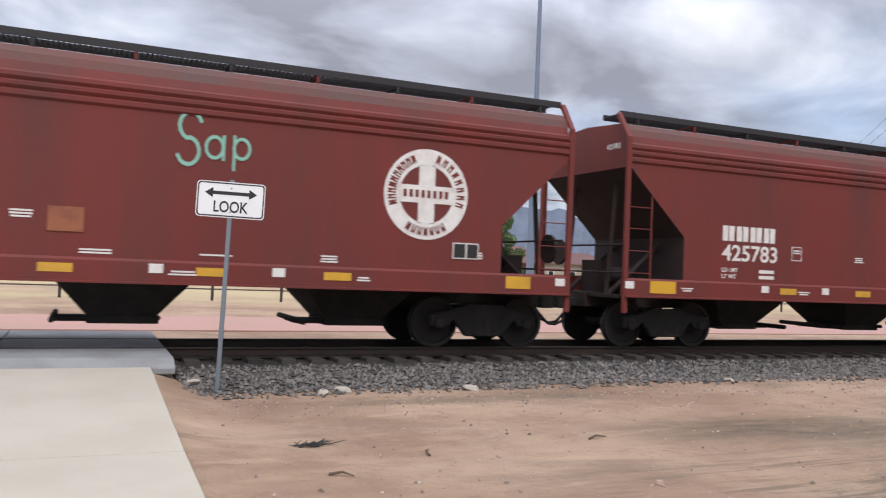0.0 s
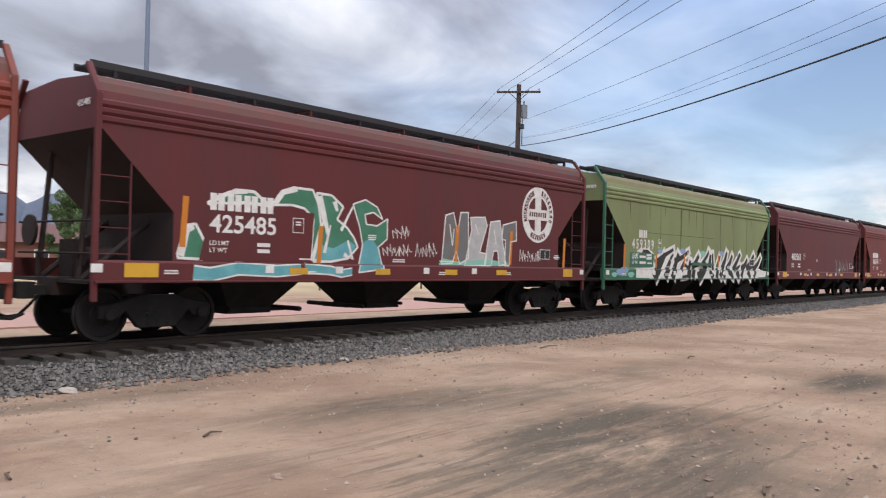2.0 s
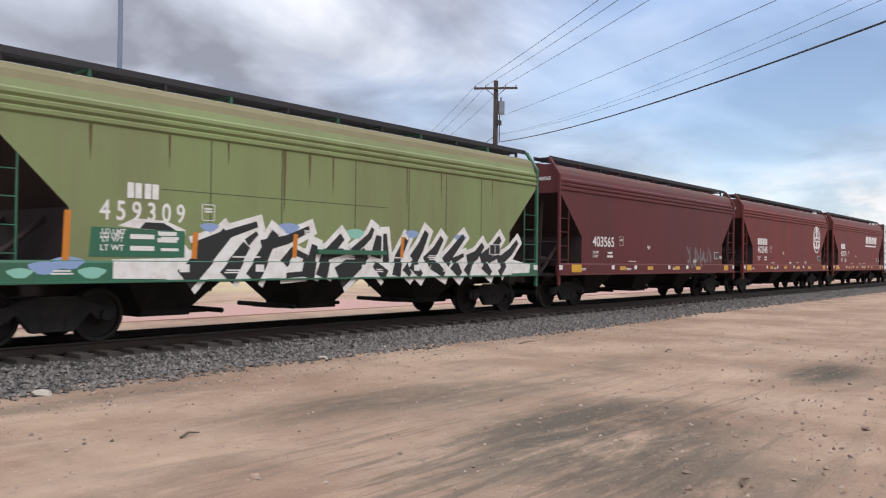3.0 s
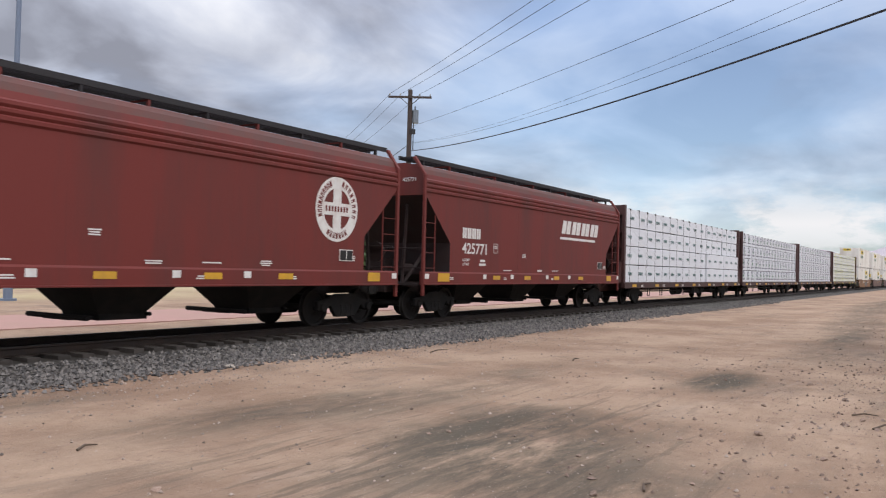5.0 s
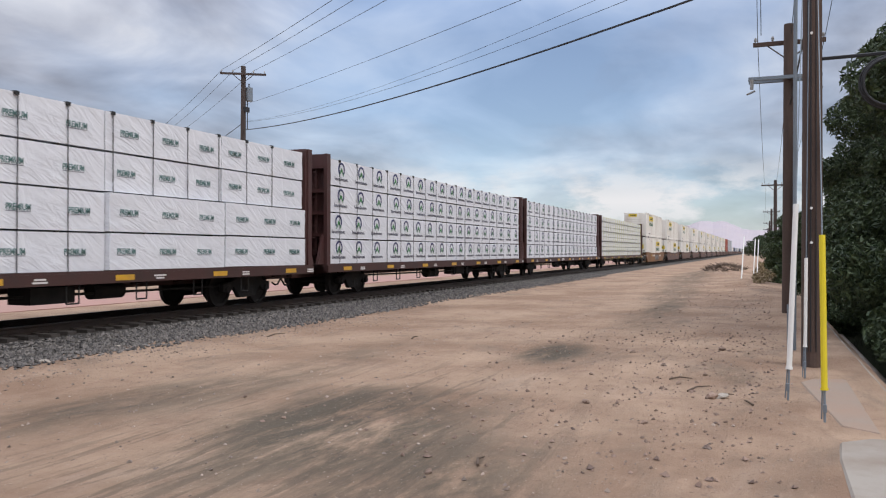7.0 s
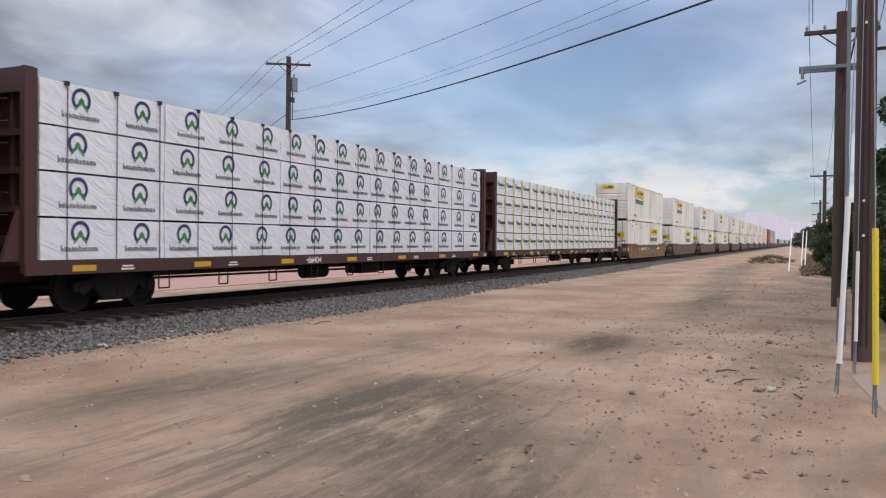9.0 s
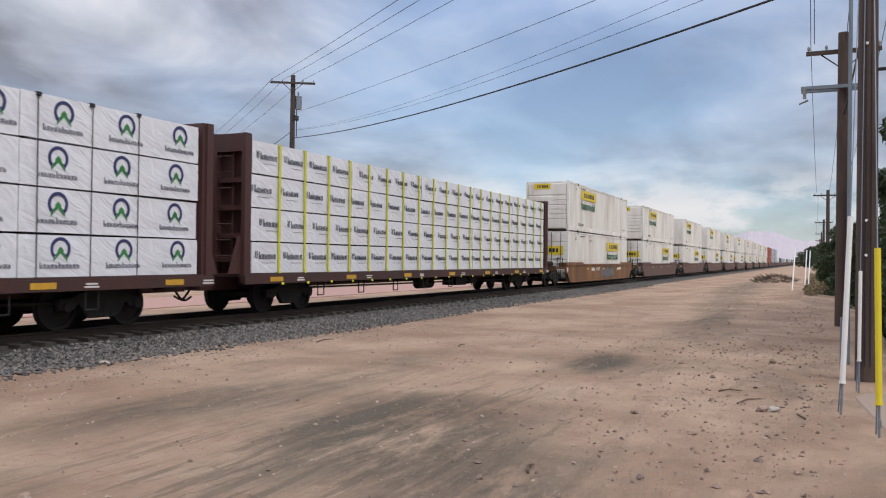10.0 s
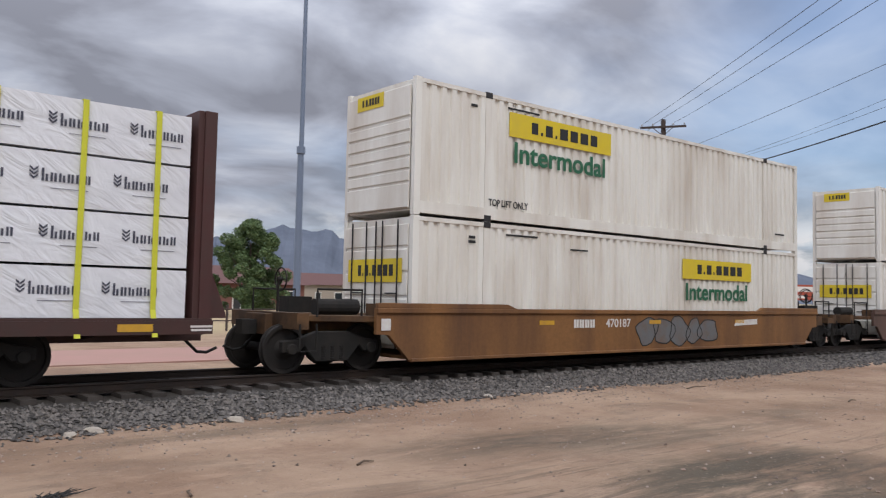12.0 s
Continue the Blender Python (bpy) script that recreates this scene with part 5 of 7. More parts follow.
def under_gear(L):
    def build():
        bm = bm_new()
        r = random.Random(7)
        for k in range(9):
            x = -L / 2 + 3.2 + k * (L - 6.4) / 8
            w = 0.16
            for q in (-w, w):
                rod(bm, (x + q, -1.4, 0.8), (x + q, -1.4, 0.42), 0.018, 6)
            rod(bm, (x - w, -1.4, 0.42), (x + w, -1.4, 0.42), 0.018, 6)
        rod(bm, (-L / 2 + 3, -0.9, 0.62), (L / 2 - 3, -0.9, 0.55), 0.03, 6)
        rod(bm, (-1.5, -0.7, 0.55), (-0.4, -0.7, 0.55), 0.2, 14)
        box(bm, 1.2, 2.3, -1.1, -0.5, 0.42, 0.75)
        rod(bm, (3.0, -0.8, 0.6), (3.9, -0.8, 0.6), 0.17, 12)
        return bm
    return build


def wrap_print(kind):
    """The mark on one bundle face, about 0.9 m wide, centred, facing -y."""
    bm = bm_new()
    if kind == "ring":
        for i in range(18):
            a, b = radians(-48 + 276 * i / 18), radians(-48 + 276 * (i + 1) / 18)
            flat_poly(bm, [(u * math.cos(q), 0.16 + u * math.sin(q)) for u, q in ((0.145, a), (0.205, a), (0.205, b), (0.145, b))], 0, 0.003)
        bmesh.ops.remove_doubles(bm, verts=bm.verts[:], dist=0.0005)
    return bm


def chevrons():
    bm = bm_new()
    for k in (0.0, -0.075, -0.15):
        w = 0.06 + -k * 0.55
        flat_poly(bm, [(-w, 0.10 + k), (0, 0.10 + k + w), (w, 0.10 + k), (w, 0.145 + k), (0, 0.145 + k + w), (-w, 0.145 + k)], -0.002, 0.003)
    return bm


def word_bars(n, w, h, tall=()):
    """A word that stands as a row of small plain bars, some of them taller."""
    def build():
        bm = bm_new()
        p = w / n
        for i in range(n):
            x, a, hh = -w / 2 + i * p, p * 0.80, h * (1.45 if i in tall else 1.0)
            if h < 0.03:
                box(bm, x, x + a, -0.003, 0, 0, h)
                continue
            box(bm, x, x + a * 0.36, -0.003, 0, 0, hh)
            box(bm, x + a * 0.55, x + a * 0.91, -0.003, 0, 0, h * (1.0 if i % 2 else 0.8))
        return bm
    return build


def leaf_mark():
    """A small mark of paired slanting leaves."""
    bm = bm_new()
    for k in range(3):
        for sgn in (-1, 1):
            flat_poly(bm, [(0, k * 0.06), (sgn * 0.06, k * 0.06 + 0.05), (sgn * 0.06, k * 0.06 + 0.085), (0, k * 0.06 + 0.03)][::sgn], 0, 0.003)
    return bm


def lumber_car(x0, x1, kind, label, columns, seed):
    L, x = x1 - x0, (x0 + x1) / 2
    car = train_car("centerbeam_flat_car", x, label, "flat car", "lumber cars of the train")
    lk = "|%.1f" % L
    place("deck", shared("deck" + lk, deck_mesh(L), deck_steel), car)
    place("under_gear", shared("under_gear" + lk, under_gear(L), black_iron), car)
    add_bulkhead(car, pose(-L / 2 - 0.02, 0, 0))
    add_bulkhead(car, pose(L / 2 + 0.02, 0, 0, 0, 0, 180))
    bm = bm_new()
    box(bm, -L / 2, L / 2, -0.14, 0.14, 4.5, 4.62)
    k = -L / 2 + 1.2
    while k < L / 2 - 0.5:
        box(bm, k, k + 0.14, -0.07, 0.07, 1.06, 4.5)
        k += 2.4
    part("center_beam", bm, brown_steel, car)
    add_truck(car, -L / 2 + 2.2)
    add_truck(car, L / 2 - (3.4 if kind == "vine" else 2.6))
    add_couplers(car, L / 2 + 0.8)
    r = random.Random(seed)
    tiers = [(1.07, 0.785), (1.895, 0.825), (2.76, 0.825), (3.625, 0.83)]
    for t, (z, h) in enumerate(tiers):
        a = -L / 2 + 0.12
        for c, w in enumerate(columns):
            w2 = w
            push = r.uniform(0, 0.03)
            if kind == "plain" and c >= 3 and t in (0, 1):
                push = -0.11
            near = place("lumber_pack", shared("lumber_pack|%.2f|%.2f|%d" % (w2, h, t), bundle_mesh(w2 - 0.025, h, 1.1, t + int(w2 * 10)), wrap_white), car, pose(a + w2 / 2, -1.30 + push, z, 0, r.uniform(-0.25, 0.25), r.uniform(-0.3, 0.3)), "pack of lumber in white printed wrap")
            place("lumber_pack", shared("lumber_pack|%.2f|%.2f|%d" % (w2, h, t), None, wrap_white), car, pose(a + w2 / 2, 1.30 - push, z, 0, 0, 180), "pack of lumber in white printed wrap")
            # printed marks and steel bands
            step = {"plain": 1.22, "ring": 1.2, "vine": 1.22}[kind]
            n = max(1, int(w2 / step))
            off = r.uniform(-0.15, 0.15) * step
            for q in range(n):
                px = -w2 / 2 + (q + 0.5) * w2 / n + off
                if px < -w2 / 2 + 0.55 or px > w2 / 2 - 0.55:
                    px = max(-w2 / 2 + 0.5, min(w2 / 2 - 0.5, px))
                yy = -0.006
                if kind == "plain":
                    lettering("PREMIUM", 0.13, print_green, px, yy, h * 0.5, near, "print", 0.55)
                    place("print", shared("fine_print", word_bars(14, 0.55, 0.012), print_grey), near, pose(px, yy, h * 0.40))
                elif kind == "ring":
                    place("print", shared("ring_print", lambda: wrap_print("ring"), print_navy), near, pose(px, yy, h * 0.44) @ Matrix.Diagonal((1.12, 1, 1.12, 1)), "navy ring mark")
                    place("print", shared("chevron_print", chevrons, print_leaf), near, pose(px, yy, h * 0.44) @ Matrix.Diagonal((1.12, 1, 1.12, 1)), "green chevron mark")
                    place("print", shared("ring_words", word_bars(11, 0.92, 0.085, (0, 5)), print_grey), near, pose(px, yy, h * 0.20))
                else:
                    px += 0.3 * (t % 2) - 0.15
                    place("print", shared("vine_words", word_bars(6, 0.74, 0.135, (0,)), print_grey_navy), near, pose(px + 0.06, yy, h * 0.45), "dark grey printed word as plain bars")
                    place("print", shared("leaf_mark", leaf_mark, print_grey_navy), near, pose(px - 0.42, yy, h * 0.47))
                    place("print", shared("fine_print", word_bars(14, 0.55, 0.012), print_grey), near, pose(px + 0.1, yy, h * 0.32))
            a += w2
    for z in (1.855, 2.72, 3.585):
        k = -L / 2 + 0.5
        while k < L / 2 - 0.2:
            for s in (-1, 1):
                place("spacer_board", shared("spacer_board", lambda: box(bm_new(), -0.04, 0.04, -0.53, 0.53, 0, 0.04), tie_wood), car, pose(k, s * 0.72, z))
            k += 2.44
    if kind == "vine":
        k = -L / 2 + 1.27
        while k < L / 2 - 0.3:
            bm = bm_new()
            box(bm, -0.045, 0.045, -1.335, -1.322, 1.2, 4.46)
            prism(bm, [(-1.335, 1.2), (-1.322, 1.2), (-1.468, 0.76), (-1.481, 0.76)], "x", -0.045, 0.045)
            prism(bm, [(-1.335, 4.46), (-1.322, 4.44), (-0.1, 4.55), (-0.1, 4.565)], "x", -0.045, 0.045)
            st = finish("strap", bm, strap_yellow) if "strap" not in MESHES else MESHES["strap"]
            MESHES["strap"] = st
            place("strap", st, car, pose(k, 0, 0, 0, r.uniform(-0.5, 0.5), 0), "bright yellow load strap")
            k += 1.2
    else:
        for k in range(int((L - 0.8) / 1.22)):
            px = -L / 2 + 0.72 + k * 1.22
            place("band", shared("band", lambda: prism(bm_new(), [(-1.316, 1.0), (-1.311, 1.0), (-1.311, 4.452), (-0.2, 4.47), (-0.2, 4.475), (-1.316, 4.458)], "x", -0.011, 0.011), strap_dark), car, pose(px, 0, 0, 0, r.uniform(-0.3, 0.3), 0), "thin dark steel band")
            place("corner_guard", shared("corner_guard", lambda: box(bm_new(), -0.05, 0.05, -1.32, -1.15, 4.40, 4.475), black_paint), car, pose(px, 0, 0))
    for k in range(7):
        px = -L / 2 + 1.0 + k * (L - 2.0) / 6
        bm = bm_new()
        flat_poly(bm, [(px - 0.28, 0.85), (px + 0.28, 0.85), (px + 0.28, 0.97), (px - 0.28, 0.97)], -1.461)
        part("reflector", bm, yellow_tape, car, "yellow reflector strip")
        line_block(car, white_paint, px + 1.1, -1.461, 0.91, 0.4, 0.035, 2, k + seed)
    # a line of white stencilled bars on each end's top plate
    for side in (-1, 1):
        for q in range(11):
            if q != 4:
                place("stencil_bar", shared("stencil_bar", lambda: box(bm_new(), -0.003, 0.003, 0, 0.09, 4.22, 4.36), white_paint), car, pose(side * (L / 2 + 0.265), -0.75 + 0.13 * q, 0))
    return car


lumber_car(125.6, 147.6, "plain", "centerbeam flat car stacked with white-wrapped lumber bundles", [3.0, 4.9, 5.9, 4.0, 3.96], 11)
lumber_car(149.1, 171.2, "ring", "centerbeam flat car of lumber wrapped with ring emblems", [4.3, 4.9, 3.6, 4.9, 4.16], 12)
c3 = lumber_car(172.5, 194.7, "ring", "long centerbeam flat car of white ring-printed lumber bundles", [3.2, 4.3, 4.9, 4.9, 4.66], 13)
lettering("16404", 0.17, white_paint, -2.05, -1.465, 0.91, c3, "car_number", 0.62)
c4 = lumber_car(196.45, 221.2, "vine", "centerbeam flat car of lumber under yellow straps", [4.9, 4.9, 4.9, 4.9, 4.91], 14)


# ---- containers and well cars ----
CL, CH, CW = 16.15, 2.896, 2.59


def corrugated_side():
    """Trapezoid ribs along x, between the frame rails, facing -y."""
    bm = bm_new()
    n, p = 56, (CL - 0.3) / 56
    lo, hi = [], []
    for i in range(n):
        a = -CL / 2 + 0.15 + i * p
        for u, d in ((0.0, 0.0), (0.45, 0.0), (0.55, 0.05), (0.90, 0.05)):
            lo.append(bm.verts.new((a + u * p, d, 0.28)))
            hi.append(bm.verts.new((a + u * p, d, CH - 0.10)))
    for a, b, c, d in zip(lo, lo[1:], hi[1:], hi):
        bm.faces.new((a, b, c, d))
    return bm


def box_frame():
    bm = bm_new()
    h = CW / 2
    for s in (-1, 1):
        y0, y1 = (-h, -h + 0.08) if s < 0 else (h - 0.08, h)
        box(bm, -CL / 2, CL / 2, y0, y1, CH - 0.11, CH - 0.02)
        box(bm, -CL / 2, CL / 2, y0, y1, 0.04, 0.29)
    for sx in (-1, 1):
        for sy in (-1, 1):
            box(bm, sx * CL / 2 - (0.16 if sx > 0 else 0), sx * CL / 2 + (0.16 if sx < 0 else 0), sy * h - (0.12 if sy > 0 else 0), sy * h + (0.12 if sy < 0 else 0), 0.0, CH)
            px = sx * 6.0
            box(bm, px - 0.09, px + 0.09, sy * (h - 0.035) - 0.03, sy * (h - 0.035) + 0.03, 0.0, CH + 0.005)
    return bm


def box_core():
    return box(bm_new(), -CL / 2 + 0.05, CL / 2 - 0.05, -CW / 2 + 0.07, CW / 2 - 0.07, 0.1, CH - 0.03)


def rib_profile(edges, depth):
    """A folded sheet: raised bands between grooves, as an outline in x and z."""
    pts = [(0.0, edges[0][0] - 0.02)]
    for z0, z1 in edges:
        pts += [(-0.008, z0 - 0.02), (-depth, z0), (-depth, z1), (-0.008, z1 + 0.02)]
    return pts + [(0.0, edges[-1][1] + 0.02)]


def ribbed_end():
    edges = [(0.16, 0.64)] + [(0.72 + 0.27 * k, 0.72 + 0.27 * k + 0.19) for k in range(5)] + [(2.1, 2.72)]
    return prism(bm_new(), rib_profile(edges, 0.04), "y", -1.14, 1.14)


def door_end():
    return prism(bm_new(), rib_profile([(0.2 + 0.52 * k, 0.2 + 0.52 * k + 0.42) for k in range(5)], 0.032), "y", 0.01, 1.15)


def door_bars():
    bm = bm_new()
    for y in (-0.85, -0.3, -0.06, 0.3, 0.85):
        rod(bm, (-0.06, y, 0.1), (-0.06, y, CH - 0.08), 0.018, 8)
    for z in (0.95, 1.25):
        box(bm, -0.075, -0.05, -0.85, -0.45, z, z + 0.03)
        box(bm, -0.075, -0.05, 0.45, 0.85, z, z + 0.03)
    return bm


def casting():
    return box(bm_new(), -0.10, 0.10, -CW / 2 - 0.006, -CW / 2 + 0.1, 0, 0.13)


def panel_marks(w, h):
    def build():
        bm = bm_new()
        flat_poly(bm, [(-w / 2, -h / 2), (w / 2, -h / 2), (w / 2, h / 2), (-w / 2, h / 2)], 0, 0.006)
        return bm
    return build


def add_name_blocks(sign, w, h):
    """Plain dark blocks in place of a brand name, narrow ones lower."""
    x = -w * 0.30
    for q in (0.55, 0.16, 0.62, 0.16, 0.72, 0.70, 0.74, 0.66):
        d = q * w * 0.105
        tall = h * (0.48 if q > 0.3 else 0.13)
        line_part(sign, black_paint, x + d / 2, -0.008, -h * 0.23, d, tall, "name_block")
        x += d + w * 0.028


def add_panel(cont, x, z, w, h, words=True, end=False):
    m = pose(x, -CW / 2 - 0.012, z) if not end else pose(-CL / 2 - 0.045, x, z, 0, 0, -90)
    key = "%.2f|%.2f" % (w, h)
    sign = place("name_panel", shared("name_panel|" + key, panel_marks(w, h), panel_yellow), cont, m, "yellow name panel with dark blocks")
    add_name_blocks(sign, w, h)
    if words and not end:
        lettering("Intermodal", h * 0.86, intermodal_green, x - 0.03, -CW / 2 - 0.014, z - h * 1.18, cont, "lettering", w * 0.89, bold=0.03)


def container(x, z, paint, label, upper, marked=2):
    c = new("freight_container")
    tagged(c, label, "container", "containers on the train")
    c.matrix_basis = pose(x, YC, z)
    MOVERS.append((c, x, YC, z))
    k = paint.name
    place("core", shared("core|" + k, box_core, paint), c)
    place("frame", shared("frame|" + k, box_frame, paint, 0.01), c)
    side = shared("side_wall|" + k, corrugated_side, paint)
    place("side_wall", side, c, pose(0, -CW / 2 + 0.012, 0))
    place("side_wall", side, c, pose(0, CW / 2 - 0.012, 0, 0, 0, 180))
    if upper:
        place("end_wall", shared("end_wall|" + k, ribbed_end, paint), c, pose(-CL / 2, 0, 0), "horizontally ribbed end wall")
    else:
        d = place("door", shared("door|" + k, door_end, paint), c, pose(-CL / 2, 0, 0), "ribbed end door with lock rods")
        place("door", shared("door|" + k, door_end, paint), c, pose(-CL / 2, -1.16, 0), "ribbed end door with lock rods")
        place("lock_rod", shared("lock_rod", door_bars, grating_steel), d)
    place("end_wall", shared("end_wall|" + k, ribbed_end, paint), c, pose(CL / 2, 0, 0, 0, 0, 180))
    for px in (-6.0, 6.0):
        for pz in (0.0, CH - 0.13):
            place("lift_casting", shared("lift_casting", casting, grating_steel, 0.008), c, pose(px, 0, pz))
    if marked:
        if upper:
            add_panel(c, -3.55, 2.28, 3.65, 0.56)
            add_panel(c, 0.3, 2.58, 1.0, 0.32, end=True)
        else:
            add_panel(c, 3.3, 2.14, 3.65, 0.56)
            add_panel(c, 0.0, 1.75, 2.0, 0.5, end=True)
        y = -CW / 2 - 0.004
        line_block(c, black_paint, -6.45, y, 2.5, 0.26, 0.06, 1 if upper else 2, 3)
        line_block(c, black_paint, -4.9, y, 2.62, 1.2, 0.045, 1, 5)
        if not upper:
            line_block(c, black_paint, -2.9, y, 2.4, 0.9, 0.04, 1, 8)
        line_block(c, black_paint, 6.9, y, 0.5, 0.8, 0.05, 1, 8)
        if upper:
            lettering("TOP LIFT ONLY", 0.16, black_paint, -5.35, -CW / 2 - 0.004, 0.42, c, "lettering", 1.25)
    return c


def well_side():
    """One side of the well, facing -y: web, top chord and bottom chord."""
    bm = bm_new()
    prism(bm, [(-9.05, 1.24), (-9.05, 0.74), (-8.75, 0.72), (-8.22, 0.20), (8.22, 0.20), (8.75, 0.72), (9.05, 0.74), (9.05, 1.24)], "y", -1.46, -1.36)
    box(bm, -9.05, 9.05, -1.51, -1.36, 1.16, 1.26)
    box(bm, -8.2, 8.2, -1.51, -1.36, 0.18, 0.25)
    for x in (-9.05, 5.2):
        prism(bm, [(x, 1.26), (x + 3.85, 1.26), (x + (3.85 if x > 0 else 3.55), 1.36), (x + (0.3 if x > 0 else 0.0), 1.36)], "y", -1.50, -1.40)
    return bm


def well_end():
    bm = bm_new()
    box(bm, 8.2, 10.9, -0.4, 0.4, 0.72, 1.12)
    prism(bm, [(8.3, -1.35), (9.3, -1.35), (10.6, -0.6), (10.6, 0.6), (9.3, 1.35), (8.3, 1.35)], "z", 0.98, 1.10)
    box(bm, 8.4, 9.0, -1.35, -1.0, 1.1, 1.34)
    box(bm, 8.4, 9.0, 1.0, 1.35, 1.1, 1.34)
    box(bm, 9.0, 9.5, -1.44, -1.1, 0.80, 1.10)
    box(bm, 9.9, 10.3, -1.44, -1.25, 0.86, 1.04)
    box(bm, 10.5, 10.75, -1.35, 1.35, 0.85, 1.15)
    return bm


def hand_rail():
    return tube(bm_new(), [(10.3, 0, 1.08), (10.3, 0, 1.6), (9.3, 0, 1.6), (9.3, 0, 1.08)], 0.024, 6)


def brake_stand():
    bm = bm_new()
    rod(bm, (0, 0, 1.08), (0, 0, 1.85), 0.03, 6)
    rod(bm, (-0.08, 0, 1.8), (0.02, 0, 1.8), 0.05, 8)
    tube(bm, [(-0.06, 0.24 * math.cos(a), 1.8 + 0.24 * math.sin(a)) for a in (2 * math.pi * i / 16 for i in range(17))], 0.016, 6)
    for k in range(3):
        a = 2 * math.pi * k / 3
        rod(bm, (-0.06, 0, 1.8), (-0.06, 0.24 * math.cos(a), 1.8 + 0.24 * math.sin(a)), 0.012, 5)
    return bm


def add_end_gear(car, m):
    for y in (-1.3, 1.3):
        place("hand_rail", shared("hand_rail", hand_rail, black_iron), car, m @ pose(0, y, 0))
    place("valve_box", shared("valve_box", lambda: box(bm_new(), 9.35, 9.9, -0.9, -0.5, 1.09, 1.45), black_iron, 0.02), car, m)
    place("air_tank", shared("air_tank", lambda: rod(bm_new(), (8.9, 0.5, 1.26), (9.9, 0.5, 1.26), 0.16, 14), black_iron, 0.02), car, m)
    place("brake_stand", shared("brake_stand", brake_stand, black_iron), car, m @ pose(10.1, -0.6, 0))
    step = shared("step", lambda: tube(bm_new(), [(10.35, -1.38, 0.95), (10.35, -1.38, 0.45), (10.7, -1.38, 0.45), (10.7, -1.38, 0.95)], 0.02, 6), black_iron)
    for t in (0, 180):
        place("step", step, car, m @ (pose(0, 0, 0) if t == 0 else Matrix.Diagonal((1, -1, 1, 1))))


def well_car(k, x, paint, label):
    car = train_car("well_car", x, label, "well car", "container well cars of the train")
    for turn in (0, 180):
        place("well_side", shared("well_side|" + paint.name, well_side, paint, 0.01), car, pose(0, 0, 0, 0, 0, turn))
    place("well_floor", shared("well_floor|" + paint.name, lambda: box(bm_new(), -8.2, 8.2, -1.355, 1.355, 0.22, 0.28), paint), car)
    for turn in (0, 180):
        place("end_platform", shared("end_platform", well_end, platform_rust, 0.01), car, pose(0, 0, 0, 0, 0, turn), "dark rusty end platform")
        add_end_gear(car, pose(0, 0, 0, 0, 0, turn))
    add_truck(car, -9.8)
    add_truck(car, 9.8)
    add_couplers(car, 11.3)
    return car


def build_stack_train():
    pitch = 22.6
    r = random.Random(6)
    for k in range(34):
        x = 225.85 + CL / 2 + pitch * k
        paint = well_tan if k == 0 else well_brown
        car = well_car(k, x, paint, "rusty tan well car carrying stacked white containers" if k == 0 else "brown well car carrying freight containers")
        if k == 0:
            lettering("470187", 0.21, white_paint, -1.55, -1.463, 0.92, car, "car_number", 1.0)
            block_word(car, -2.85, -1.462, 0.82, 4, 0.2, 0.2)
            bm, ink = bm_new(), bm_new()
            rr = random.Random(5)
            for q in range(5):
                cx, rx, rz = -0.35 + q * 0.72, rr.uniform(0.36, 0.5), rr.uniform(0.30, 0.38)
                ring = [(cx + rx * (1 + 0.22 * math.sin(3 * u + q)) * math.cos(u), 0.70 + rz * (1 + 0.15 * math.sin(2 * u + 2 * q)) * math.sin(u)) for u in (2 * math.pi * s / 16 for s in range(16))]
                ring = [(u, min(1.12, max(0.28, v))) for u, v in ring]
                flat_poly(bm, ring, -1.4605 - 0.0012 * q, 0.001)
                scrawl(ink, ring + ring[:1], 0.03, -1.4606 - 0.0012 * q - 0.001)
            piece = part("graffiti", bm, spray_grey, car, "faded grey-blue sprayed bubble shapes")
            part("outline", ink, black_paint, piece)
            bm = bm_new()
            flat_poly(bm, [(-8.95, 0.82), (-8.72, 0.82), (-8.72, 1.05), (-8.95, 1.05)], -1.475)
            flat_poly(bm, [(3.9, 0.82), (5.2, 0.86), (5.2, 1.02), (4.0, 0.98)], -1.462)
            part("white_patch", bm, white_paint, car)
        for px in (-4.2, 0.0, 4.2):
            bm = bm_new()
            flat_poly(bm, [(px - 0.25, 0.9), (px + 0.25, 0.9), (px + 0.25, 1.0), (px - 0.25, 1.0)], -1.462)
            part("reflector", bm, yellow_tape, car)
        kind = box_white if k < 10 else box_red if k == 10 else (box_grey, box_white, box_blue, box_grey)[k % 4]
        lab = {"white_container_paint": "white corrugated freight container with yellow name panels", "red_container_paint": "red corrugated freight container", "grey_container_paint": "grey corrugated freight container", "blue_container_paint": "dark blue corrugated freight container"}[kind.name]
        container(x, 0.29, kind, lab, False, 2 if kind is box_white else 0)
        if k < 13:
            container(x, 0.29 + CH + 0.015, kind, lab + " stacked on another", True, 2 if kind is box_white else 0)


build_stack_train()


